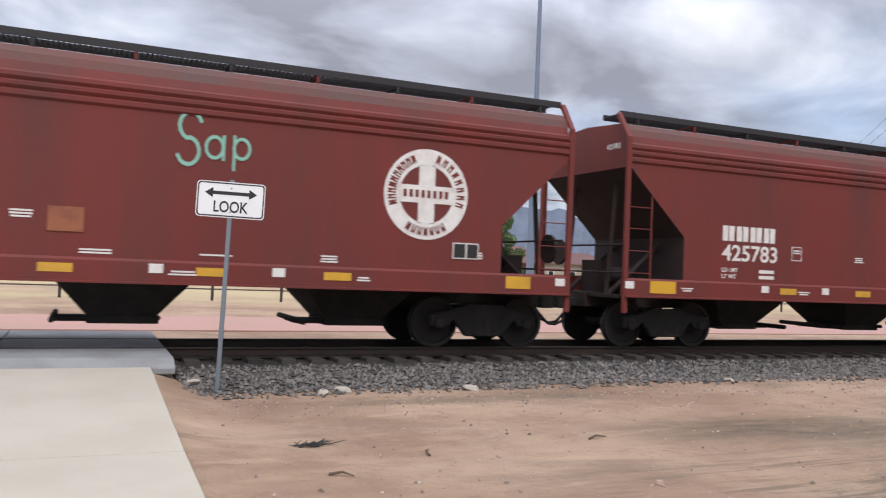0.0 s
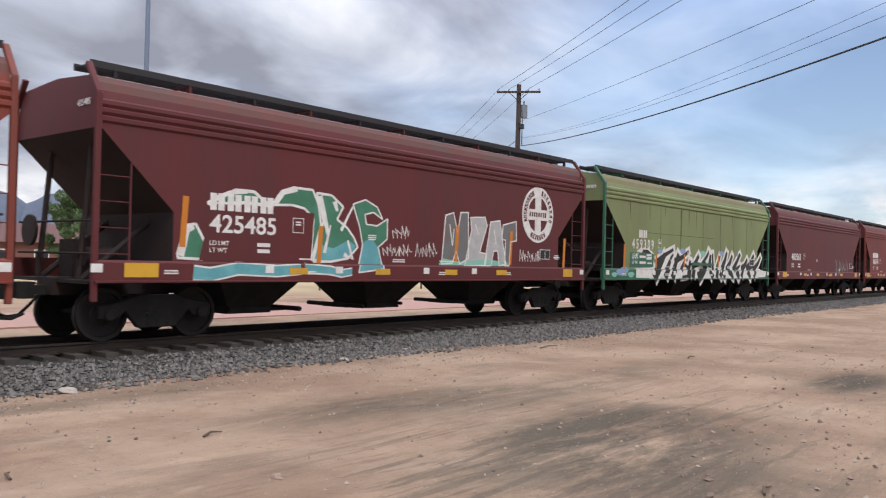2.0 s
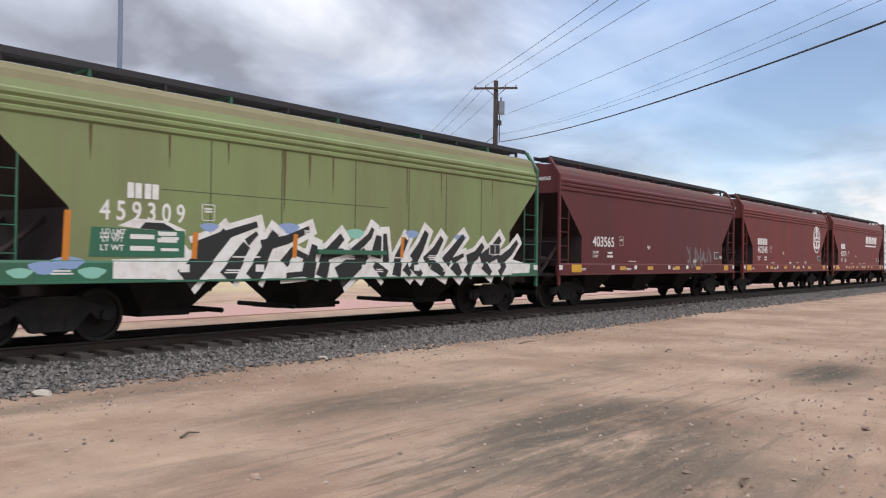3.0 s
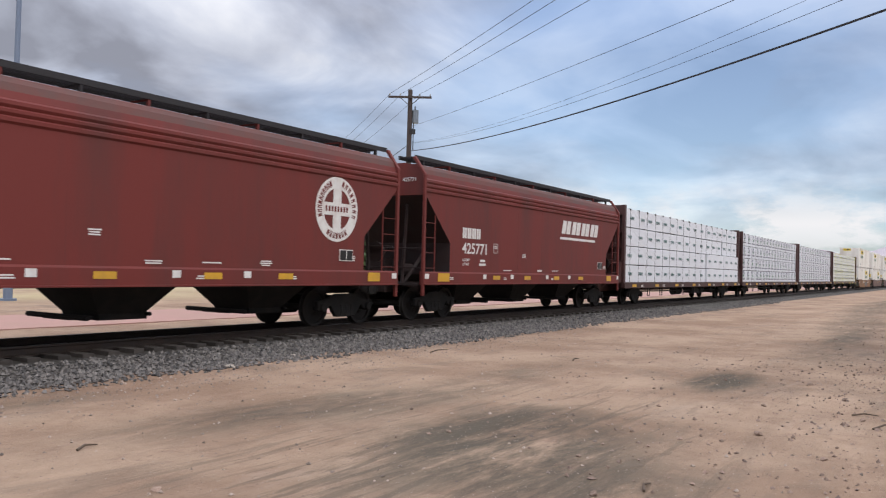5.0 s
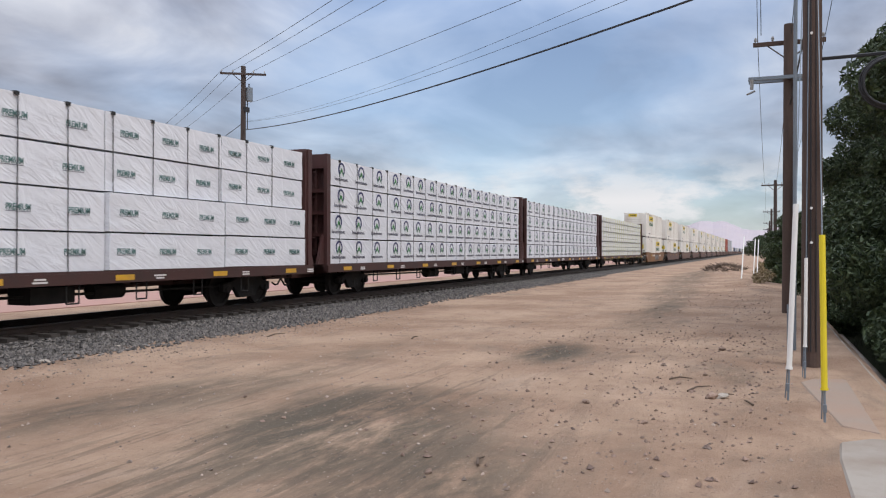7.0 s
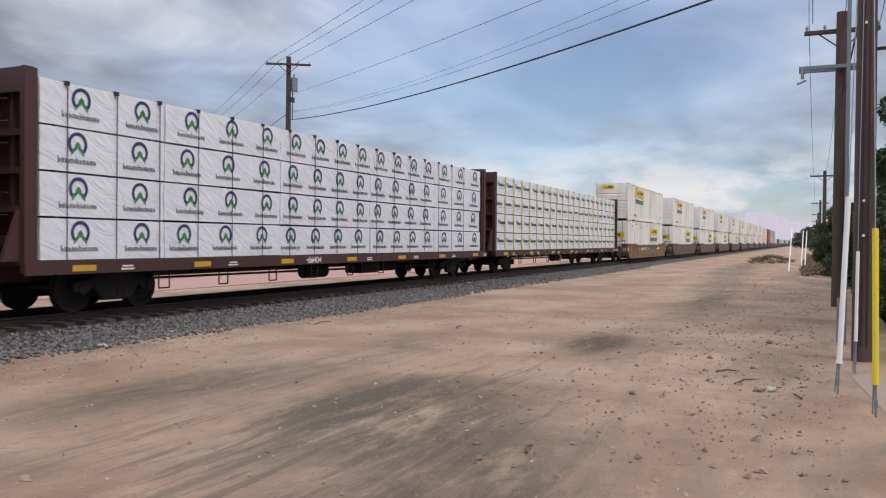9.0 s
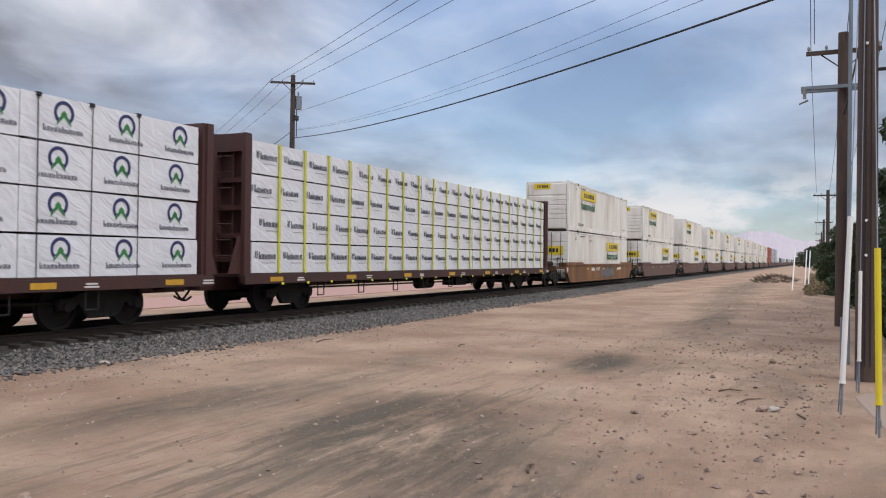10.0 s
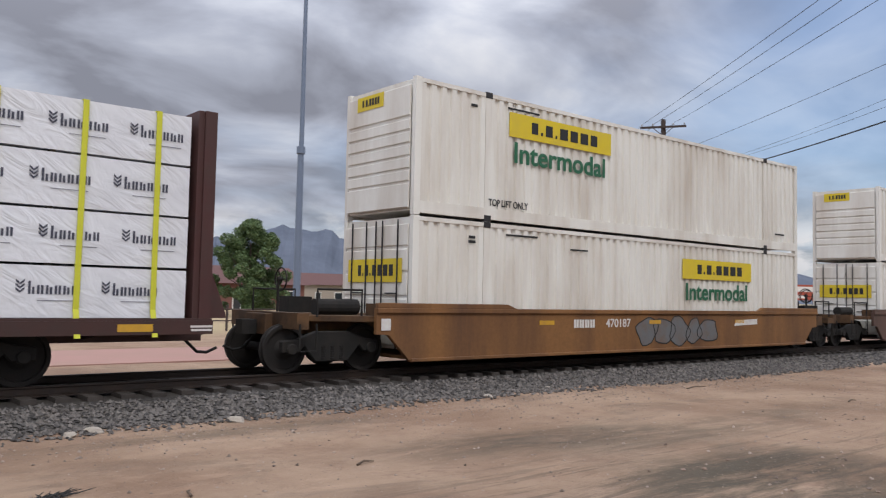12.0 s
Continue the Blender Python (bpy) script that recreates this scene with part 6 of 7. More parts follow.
# ---- sign, poles and wires ----
def look_sign():
    s = tagged(new("look_sign"), "white rectangular LOOK sign with arrow on a steel post", "sign")
    s.matrix_basis = pose(1.58, 12.0, GROUND, 0, 1.5, -14)
    bm = bm_new()
    for y in (-0.025, 0.02):
        box(bm, -0.03, 0.03, y, y + 0.006, 0, 2.9)
    box(bm, -0.03, -0.024, -0.025, 0.02, 0, 2.9)
    box(bm, 0.024, 0.03, -0.025, 0.02, 0, 2.9)
    for k in range(56):
        box(bm, -0.008, 0.008, -0.028, -0.024, 0.05 + 0.05 * k, 0.066 + 0.05 * k)
    part("post", bm, galvanised, s, "perforated galvanised post")
    w, h, c, n = 0.457, 0.245, 0.05, 5
    def plate(w, h, c):
        pts = []
        for cx, cz, a0 in ((w - c, h - c, 0), (-w + c, h - c, 90), (-w + c, -h + c, 180), (w - c, -h + c, 270)):
            pts += [(cx + c * math.cos(radians(a0 + 90 * i / n)), 2.62 + cz + c * math.sin(radians(a0 + 90 * i / n))) for i in range(n + 1)]
        return pts
    bm = bm_new()
    flat_poly(bm, plate(w, h, c), -0.03, 0.004)
    face = part("plate", bm, sign_white, s, "white retroreflective sheet with black border")
    bm = bm_new()
    o, i_ = plate(w - 0.012, h - 0.012, 0.045), plate(w - 0.03, h - 0.03, 0.035)
    for a in range(len(o)):
        b = (a + 1) % len(o)
        flat_poly(bm, [o[a], o[b], i_[b], i_[a]], -0.035, 0.001)
    z = 2.71
    flat_poly(bm, [(-0.24, z - 0.024), (0.24, z - 0.024), (0.24, z + 0.024), (-0.24, z + 0.024)], -0.035, 0.001)
    flat_poly(bm, [(-0.35, z), (-0.24, z - 0.07), (-0.24, z + 0.07)], -0.035, 0.001)
    flat_poly(bm, [(0.35, z), (0.24, z + 0.07), (0.24, z - 0.07)], -0.035, 0.001)
    part("arrow", bm, black_paint, face, "black double-headed arrow and border")
    lettering("LOOK", 0.155, black_paint, 0, -0.036, 2.515, face, "lettering", 0.46)
    bm = bm_new()
    for zz in (2.45, 2.78):
        rod(bm, (0, -0.042, zz), (0, -0.03, zz), 0.012, 8)
    part("bolt", bm, galvanised, face)


look_sign()


def wire(name, a, b, sag, r, mat, label):
    bm = bm_new()
    a, b = Vector(a), Vector(b)
    pts = [a.lerp(b, i / 24) - Vector((0, 0, 4 * sag * (i / 24) * (1 - i / 24))) for i in range(25)]
    tube(bm, pts, r, 5)
    return tagged(part(name, bm, mat, None), label, "cable")


def utility_pole(x, y, base, height, r0, r1, label, arms, mat, extras=None):
    """arms: height, half length, turn in degrees, material."""
    p = tagged(new("utility_pole"), label, "utility pole", "wooden utility poles")
    p.matrix_basis = pose(x, y, base)
    bm = bm_new()
    n = 9
    tube(bm, [(0.012 * math.sin(i), 0, height * i / n) for i in range(n + 1)], [r0 + (r1 - r0) * i / n for i in range(n + 1)], 18)
    part("pole_shaft", bm, mat, p)
    for z, half, turn, am in arms:
        m = pose(0, 0, 0, 0, 0, turn)
        bm = bm_new()
        box(bm, -half, half, -r1 - 0.11, -r1 + 0.0, z - 0.06, z + 0.06)
        part("crossarm", bm, am, p, m=m, bevel=0.01)
        bm = bm_new()
        for s in (-1, 1):
            rod(bm, (s * 0.6, -r1 - 0.12, z - 0.05), (0, -r1 - 0.05, z - 0.55), 0.022, 6)
        part("arm_brace", bm, am, p, m=m)
        for s in (-0.93, -0.45, 0.45, 0.93):
            ins = place("insulator", shared("insulator", insulator_mesh, porcelain), p, m @ pose(s * half, -r1 - 0.055, z + 0.06))
    return p


def insulator_mesh():
    bm = bm_new()
    rod(bm, (0, 0, 0), (0, 0, 0.06), 0.015, 8)
    rod(bm, (0, 0, 0.05), (0, 0, 0.10), 0.05, 10, 0.035)
    rod(bm, (0, 0, 0.10), (0, 0, 0.16), 0.05, 10, 0.025)
    return bm


# the pole behind the track
PX, PY, PZ = 41.8, 30.0, 12.25
a_pole = utility_pole(PX, PY, GROUND, PZ - GROUND + 0.35, 0.19, 0.14, "dark wooden utility pole with crossarm and transformer", [(PZ - GROUND - 0.15, 1.35, -58, far_pole_wood)], far_pole_wood)
bm = bm_new()
rod(bm, (0.30, -0.2, 10.9), (0.30, -0.2, 11.7), 0.22, 14)
rod(bm, (0.30, -0.2, 11.7), (0.30, -0.2, 11.95), 0.05, 8)
part("transformer", bm, galvanised, a_pole, "grey can transformer")
bm = bm_new()
box(bm, -0.12, 0.3, -0.25, -0.1, 10.2, 10.5)
rod(bm, (0.14, -0.2, 9.2), (0.14, -0.2, 10.9), 0.03, 6)
part("cable_box", bm, cable_black, a_pole)

big_pole = utility_pole(14.75, 0.05, GROUND - 0.05, 12.6, 0.165, 0.12, "brown weathered wooden utility pole beside the ditch", [(12.2, 1.3, 90, pole_wood)], pole_wood)
bm = bm_new()
for k, dx in ((0, -0.05), (1, 0.03), (2, 0.08)):
    rod(bm, (-0.16, dx, 0.3), (-0.13, dx * 0.9, 12.0), 0.009 + 0.003 * (k == 1), 6)
part("ground_wire", bm, cable_black, big_pole)
bm = bm_new()
for z in (2.6, 2.05, 5.4):
    rod(bm, (-0.19, 0.02, z), (-0.15, 0.02, z), 0.022, 8)
part("marker_tag", bm, guard_white, big_pole)

p2 = utility_pole(27.0, 0.06, GROUND, 8.7, 0.20, 0.15, "dark brown wooden utility pole with two crossarms", [(8.2, 1.02, 90, pole_wood)], pole_wood)
bm = bm_new()
box(bm, -0.3, -0.18, -0.9, 1.15, 7.02, 7.12)
box(bm, 0.18, 0.3, -0.9, 1.15, 7.02, 7.12)
part("steel_arm", bm, galvanised, p2, "galvanised steel lower crossarm")
bm = bm_new()
for y in (-0.8, 1.05):
    rod(bm, (-0.3, y, 6.75), (-0.3, y, 7.05), 0.05, 8)
    rod(bm, (-0.3, y - 0.1, 6.7), (-0.3, y + 0.15, 6.6), 0.03, 6)
part("cutout", bm, porcelain, p2)
tagged(part("riser_conduit", rod(rod(bm_new(), (17.0, 0.24, GROUND), (17.0, 0.22, 7.5), 0.035, 10), (17.0, 0.33, GROUND), (17.0, 0.33, 0.5), 0.04, 8), galvanised, None), "galvanised riser conduit standing beside the pole", "conduit")
for k, (x, y, h) in enumerate(((80, -0.25, 8.3), (132, -0.4, 8.2), (185, -0.5, 8.2), (240, -0.5, 8.2))):
    utility_pole(x, y, GROUND, h, 0.19, 0.14, "distant dark wooden utility pole with a single crossarm", [(h - 0.45, 1.2, 90, far_pole_wood)], far_pole_wood)


def guy_guard(name, x, y, z0, z1, lean, mat, label, thick):
    g = tagged(new(name), label, "guy guard")
    g.matrix_basis = pose(x, y, GROUND)
    top = Vector((lean[0], lean[1], z1 - GROUND))
    low = top * ((z0 - GROUND) / (z1 - GROUND))
    bm = bm_new()
    rod(bm, low, top, thick, 12)
    rod(bm, low, low + (top - low) * 0.015, thick * 1.25, 12)
    part("guard_tube", bm, mat, g)
    bm = bm_new()
    rod(bm, (0, 0, -0.05), low, 0.014, 6)
    rod(bm, (0.04, 0.03, 0.02), low + Vector((0.03, 0.02, 0)), 0.008, 6)
    box(bm, -0.022, 0.022, -0.018, 0.018, low.z * 0.3, low.z * 0.55)
    part("anchor_rod", bm, galvanised, g)
    bm = bm_new()
    rod(bm, top, Vector((14.75 - x, 0.05 - y, 11.0 - GROUND)), 0.007, 5)
    part("guy_wire", bm, galvanised, g)


guy_guard("guy_wire_guard", 11.35, 0.50, 0.02, 2.1, (0.25, -0.10), guard_white, "white plastic guy wire guard on a steel anchor", 0.034)
guy_guard("guy_wire_guard", 10.1, 0.16, -0.02, 1.68, (0.15, 0.02), guard_yellow, "yellow plastic guy wire guard on a steel anchor", 0.034)
guy_guard("guy_wire_guard", 13.3, 0.22, 0.1, 1.4, (0.1, -0.02), guard_white, "short white guy wire guard by the pole", 0.025)

# wires from the far pole to the near one, and along the row
TOP = Vector((14.75, 0.05, 11.8))
dirw = Vector((math.cos(radians(-58)), math.sin(radians(-58)), 0))
for k, (s, sag) in enumerate(((-1.25, 0.5), (-0.55, 0.55), (0.6, 0.5))):
    wire("power_line", Vector((PX, PY, PZ + 0.1)) + dirw * s, Vector((14.75, 0.05, 9.9)) + dirw * s, sag * 0.3, 0.011, cable_black, "thin black overhead power line")
    wire("power_line", Vector((PX, PY, PZ + 0.1)) + dirw * s, Vector((66 + k * 1.2, 62, PZ - 1.0)), 0.6, 0.011, cable_black, "thin black overhead power line")
wire("power_line", (PX, PY, 10.27), (14.75, 0.05, 7.5), 0.18, 0.008, cable_black, "thin black overhead power line")
wire("telephone_cable", (PX, PY, 8.76), (14.75, 0.05, 6.27), 0.50, 0.024, cable_black, "thick sagging black overhead cable")
wire("telephone_cable", (PX, PY, 9.23), (14.75, 0.05, 6.8), 0.62, 0.006, cable_black, "thin sagging black overhead cable")
wire("telephone_cable", (PX, PY, 9.27), (14.75, 0.05, 7.15), 0.66, 0.005, cable_black, "thin sagging black overhead cable")
wire("telephone_cable", (PX, PY, 9.2), (66, 62, 8.0), 0.8, 0.02, cable_black, "thick sagging black overhead cable")
for y in (-0.95, 0.0, 0.95):
    wire("power_line", (27, y, 8.05), (80, y - 0.3, 7.6), 0.6, 0.010, cable_black, "thin black overhead power line")
    wire("power_line", (27, y, 8.05), (14.75, y, 9.8), 0.1, 0.010, cable_black, "thin black overhead power line")
    for a in (80, 132, 185):
        wire("power_line", (a, y - 0.4, 7.6), (a + 52, y - 0.5, 7.5), 0.6, 0.010, cable_black, "thin black overhead power line")
wire("power_line", (26.7, 0.85, 8.0), (26.7, 0.9, 12.5), 0.0, 0.012, cable_black, "thin black vertical power line")
wire("telephone_cable", (14.75, 0.0, 6.1), (27.0, 0.05, 5.9), 0.15, 0.02, cable_black, "thick black service cable")


def cable_coil():
    lead = wire("telephone_cable", (14.75, 0.0, 4.6), (13.0, -7.5, 4.7), 0.1, 0.03, cable_black, "thick black service cable with a spare coil")
    bm = bm_new()
    for k, (rr, dx) in enumerate(((0.40, 0.0), (0.43, 0.03), (0.38, -0.03), (0.41, 0.05))):
        pts = [(14.3 + dx, -1.02 + rr * math.cos(a), 4.08 + rr * 0.95 * math.sin(a)) for a in (2 * math.pi * i / 28 for i in range(29))]
        tube(bm, pts, 0.02, 6)
    rod(bm, (14.3, -1.02, 4.45), (14.52, -1.02, 4.57), 0.02, 6)
    part("coil", bm, cable_black, lead, "coiled loop of spare black cable")


cable_coil()


def mast(x, y):
    m = tagged(new("light_mast"), "tall slender blue-grey steel light mast", "light pole")
    m.matrix_basis = pose(x, y, GROUND)
    bm = bm_new()
    rod(bm, (0, 0, 0), (0, 0, 9.0), 0.19, 14, 0.15)
    part("lower_shaft", bm, mast_paint, m)
    bm = bm_new()
    rod(bm, (0.02, 0, 8.8), (0.02, 0, 24), 0.12, 14, 0.07)
    part("upper_shaft", bm, mast_paint, m)
    bm = bm_new()
    rod(bm, (0, 0, 8.7), (0, 0, 9.05), 0.21, 14)
    rod(bm, (0, 0, 0), (0, 0, 0.1), 0.35, 14)
    part("collar", bm, mast_paint, m)


mast(19.9, 35.6)


# ---- ditch edge, stones and litter on the ground ----
def build_ditch():
    d = tagged(new("ditch_lining"), "cracked pale concrete lip of an irrigation ditch", "ditch", kind="structure")
    for k in range(9):
        x0 = 9.3 + k * 3.2
        bm = bm_new()
        prism(bm, [(-0.35, -0.40), (-0.78, -0.40), (-1.75, -1.55), (-2.0, -1.55), (-2.0, -1.8), (-0.35, -0.62)], "x", x0 + 0.015, x0 + 3.185)
        part("lining_slab", bm, ditch_concrete, d, bevel=0.015)
    bm = bm_new()
    pts = [(5.2, 0.18), (8.3, 0.16), (9.0, 0.1), (9.28, -0.2), (9.28, -2.2), (5.2, -2.2)]
    prism(bm, pts, "z", -0.6, -0.335)
    part("headwall_slab", bm, ditch_concrete, d, bevel=0.02)
    bm = bm_new()
    prism(bm, [(9.9, 0.02), (12.9, 0.30), (13.3, 0.12), (13.4, -0.34), (9.6, -0.34)], "z", -0.5, -0.350)
    part("pole_pad", bm, dusty_pad, d, bevel=0.02)
    bm = bm_new()
    box(bm, 9.4, 60, -5.4, -1.9, -1.62, -1.50)
    tagged(part("water", bm, material("dark_ditch_water", (0.02, 0.02, 0.015), 0.12, vary=0.1, scale=2, bump=0.05, spec=0.5), None), "still dark water in the shaded ditch", "water", kind="structure")


build_ditch()


def scatter_ground():
    r = np.random.RandomState(12)
    n = 9000
    x = np.concatenate([r.uniform(1.2, 22, 6600), r.uniform(22, 60, n - 6600)])
    y = np.where(r.rand(n) < 0.45, r.normal(11.0, 0.55, n), r.uniform(0.4, 11.3, n))
    keep = (y > 0.3) & (y < 11.9)
    x, y = x[keep], y[keep]
    s = 0.007 + 0.022 * r.rand(len(x)) ** 5
    lumps("gravel", np.stack([x, y, ground_height(x, y) + s * 0.2], -1), s, pebble_mat, 13, "small scattered gravel and pebbles on dirt", "gravel")
    n = 1500
    x = np.concatenate([r.uniform(7, 20, 900), r.uniform(20, 48, n - 900)])
    y = 0.5 + np.abs(r.normal(0, 2.2, n))
    s = 0.012 + 0.028 * r.rand(n) ** 3
    lumps("dirt_clods", np.stack([x, y, ground_height(x, y) + s * 0.25], -1), s, clod_mat, 15, "loose reddish dirt clods near the ditch bank", "clods")
    bm = bm_new()
    bmesh.ops.create_icosphere(bm, subdivisions=2, radius=1)
    rr = random.Random(8)
    for v in bm.verts:
        v.co *= 0.75 + 0.4 * noise.noise(v.co * 1.3) + rr.uniform(-0.06, 0.06)
        v.co.z *= 0.6
    me = finish("rock", bm, stone_mat)
    spots = [(10.27, 2.81, 0.07), (11.2, 1.4, 0.11), (8.1, 5.75, 0.04), (6.6, 3.4, 0.05), (12.2, 1.9, 0.05), (13.1, 1.6, 0.05), (14.0, 2.3, 0.06), (15.5, 3.0, 0.07), (4.5, 6.3, 0.05), (12.6, 3.2, 0.05), (16.4, 1.5, 0.08), (9.4, 2.0, 0.05)]
    for k in range(46):
        spots.append((rr.uniform(7, 34), rr.uniform(0.6, 4.2) if k % 3 else rr.uniform(0.6, 9), rr.uniform(0.014, 0.045)))
    for x, y, s in spots:
        ob = place("rock", me, None, pose(x, y, float(ground_height(x, y)) + s * 0.25, rr.uniform(-20, 20), rr.uniform(-20, 20), rr.uniform(0, 360)) @ Matrix.Diagonal((s, s * rr.uniform(0.7, 1.0), s, 1)))
        tagged(ob, "small reddish-brown rock lying on the dirt", "rock", "rocks on the dirt")
    white = finish("rock", me_copy(me), material("pale_rock", (0.36, 0.315, 0.265), 0.9, vary=0.15, bump=0.4))
    for x, y, s in ((1.30, 12.45, 0.11), (3.3, 11.7, 0.12), (2.95, 11.6, 0.10), (10.35, 11.7, 0.09), (5.25, 11.6, 0.12), (11.25, 1.28, 0.10), (12.5, 12.2, 0.07)):
        ob = place("rock", white, None, pose(x, y, float(max(bed_height(y), ground_height(x, y))) + s * 0.25, 10, 5, rr.uniform(0, 360)) @ Matrix.Diagonal((s * 1.4, s, s * 0.8, 1)))
        tagged(ob, "pale broken concrete lump by the ballast", "rock", "pale rocks by the ballast")
    for x, y, L, turn in ((5.1, 8.1, 0.28, 15), (1.92, 7.25, 0.22, -30), (7.1, 3.1, 0.3, 8), (11.4, 1.25, 0.35, -38), (11.9, 1.6, 0.6, -25), (12.6, 1.9, 0.35, -60), (10.9, 0.95, 0.3, 20), (15.6, 10.7, 0.8, 4), (3.0, 7.9, 0.25, 70), (16.3, 7.7, 0.4, 5)):
        bm = bm_new()
        rod(bm, (-L / 2, 0, 0.0), (0, 0.03, 0.02), 0.014, 6, 0.012)
        rod(bm, (0, 0.03, 0.02), (L / 2, 0, 0.0), 0.012, 6, 0.006)
        ob = part("stick", bm, twig_mat, None, m=pose(x, y, float(ground_height(x, y)) + 0.014, 0, 0, turn))
        tagged(ob, "short dry stick lying on the dirt", "stick", "sticks on the dirt")
    bm = bm_new()
    for k in range(46):
        a, q = rr.uniform(0, 6.28), rr.uniform(0.0, 0.22)
        p = Vector((q * math.cos(a) * 1.4, q * math.sin(a) * 0.7, 0.01))
        rod(bm, p, p + Vector((rr.uniform(-0.22, 0.3), rr.uniform(-0.1, 0.1), rr.uniform(-0.0, 0.07))), 0.011, 5, 0.004)
    ob = part("dry_weed", bm, black_paint, None, m=pose(1.98, 8.5, float(ground_height(1.98, 8.5)) + 0.005) @ Matrix.Diagonal((0.62, 0.7, 0.7, 1)))
    tagged(ob, "flattened clump of blackened dry weed", "weed")
    bm = bm_new()
    for k in range(420):
        a, q = rr.uniform(0, 6.28), rr.random() ** 0.5
        p = Vector((69 + 6 * q * math.cos(a), 3.6 + 1.6 * q * math.sin(a), 0))
        p.z = float(ground_height(p.x, p.y))
        rod(bm, p, p + Vector((rr.uniform(-1.0, 1.0), rr.uniform(-0.5, 0.5), rr.uniform(0.0, 0.3))), 0.025, 4, 0.01)
    tagged(part("brush_pile", bm, twig_mat, None), "low heap of dead branches on dirt", "brush pile", kind="stuff")
    for x, y, lx in ((53.0, 2.0, 2.6), (61, 1.4, 1.9), (66, 1.2, 2.0)):
        ob = part("leaning_stake", rod(bm_new(), (0, 0, 0), (lx, -0.1, 2.6), 0.035, 8), guard_white, None, m=pose(x, y, float(ground_height(x, y))))
        tagged(ob, "slanting pale guy wire stake", "stake", "slanting stakes")


def me_copy(me):
    bm = bm_new()
    bm.from_mesh(me)
    return bm


scatter_ground()


# ---- trees and brush ----
def foliage(centres, radii, per, size, seed):
    """Leaf quads in ragged clumps; each leaf folded along its middle."""
    r = np.random.RandomState(seed)
    pts = []
    for (c, rad) in zip(centres, radii):
        n = int(per * rad ** 1.5)
        d = r.normal(size=(n, 3))
        d /= np.linalg.norm(d, axis=1, keepdims=True)
        q = rad * (0.45 + 0.6 * r.rand(n, 1) ** 0.6)
        pts.append(np.asarray(c) + d * q * np.array([1, 1, 0.85]))
    p = np.concatenate(pts)
    n = len(p)
    u = r.normal(size=(n, 3))
    u /= np.linalg.norm(u, axis=1, keepdims=True)
    w = np.cross(u, r.normal(size=(n, 3)))
    w /= np.linalg.norm(w, axis=1, keepdims=True)
    s = size * r.uniform(0.6, 1.5, (n, 1))
    up = np.cross(u, w) * s * 0.3
    v = np.stack([p - u * s, p + w * s * 0.45 + up, p + u * s, p - w * s * 0.45 + up], 1)
    f = np.arange(4 * n).reshape(n, 4)
    return v.reshape(-1, 3), f


def tree(x, y, height, spread, seed, mat, label, per=420, size=0.11, trunk=0.2, low=0.15, clumps=46, clump=0.36):
    t = tagged(new("tree"), label, "tree", "trees beside the line")
    z0 = float(ground_height(np.array(x), np.array(y)))
    t.matrix_basis = pose(x, y, z0)
    r = random.Random(seed)
    bm = bm_new()
    tips = []
    rod(bm, (0, 0, -0.1), (0.1, 0.05, height * 0.4), trunk, 10, trunk * 0.7)
    rod(bm, (0.1, 0.05, height * 0.4), (0.0, 0.0, height * 0.8), trunk * 0.7, 8, trunk * 0.2)
    for k in range(9):
        a = r.uniform(0, 6.28)
        z = height * r.uniform(0.2, 0.6)
        e = Vector((math.cos(a) * spread * r.uniform(0.4, 0.8), math.sin(a) * spread * r.uniform(0.4, 0.8), z + height * r.uniform(0.1, 0.3)))
        rod(bm, (0.05, 0.02, z), e, trunk * 0.35, 6, trunk * 0.08)
        tips.append(e)
    part("trunk", bm, bark, t)
    centres, radii = [], []
    for k in range(clumps):
        a, q, z = r.uniform(0, 6.28), r.random() ** 0.6, r.uniform(low, 1.0)
        prof = math.sin(math.pi * min(1, 0.16 + 0.84 * z)) ** 0.6
        centres.append((math.cos(a) * spread * q * prof, math.sin(a) * spread * q * prof, height * z))
        radii.append(r.uniform(0.45, 0.95) * spread * clump)
    v, f = foliage(centres, radii, per, size, seed)
    me = bpy.data.meshes.new("crown")
    me.from_pydata(v.tolist(), [], f.tolist())
    me.materials.append(mat)
    place("crown", me, t)
    return t


for k, (x, y, h, s) in enumerate(((20.5, -3.6, 10.6, 3.1), (24.5, -4.1, 10.2, 3.0), (29, -4.2, 10.8, 3.1), (34, -4.2, 10.0, 2.9), (17.2, -5.3, 11.0, 3.2), (26, -6.5, 11.5, 3.4), (39.5, -3.9, 8.4, 2.7), (46, -3.7, 7.2, 2.5), (54, -3.3, 6.0, 2.4))):
    tree(x, y, h, s, 40 + k, leaf_dark, "dense dark green tree along the ditch", per=2000, size=0.075, low=0.03)
for k, (x, y, h, s) in enumerate(((66, -2.6, 4.4, 2.0), (80, -2.4, 4.2, 2.2), (98, -2.2, 4.6, 2.4), (120, -2.4, 4.8, 2.8), (150, -2.6, 5.2, 3.2), (190, -2.6, 5.5, 4.0), (330, 2.0, 7.0, 5.0))):
    tree(x, y, h, s, 60 + k, leaf_dark, "distant dark green tree along the line", per=260, size=0.17, low=0.05)
for k, (x, y, h, s) in enumerate(((29.6, 60, 7.3, 3.2), (70, 95, 7.0, 3.6), (95, 80, 6.5, 3.2), (18, 88, 6.2, 3.0), (140, 110, 7, 4))):
    tree(x, y, h, s, 80 + k, leaf_mid, "feathery green tree beyond the field", per=900, size=0.10, low=0.08, clumps=130, clump=0.22)


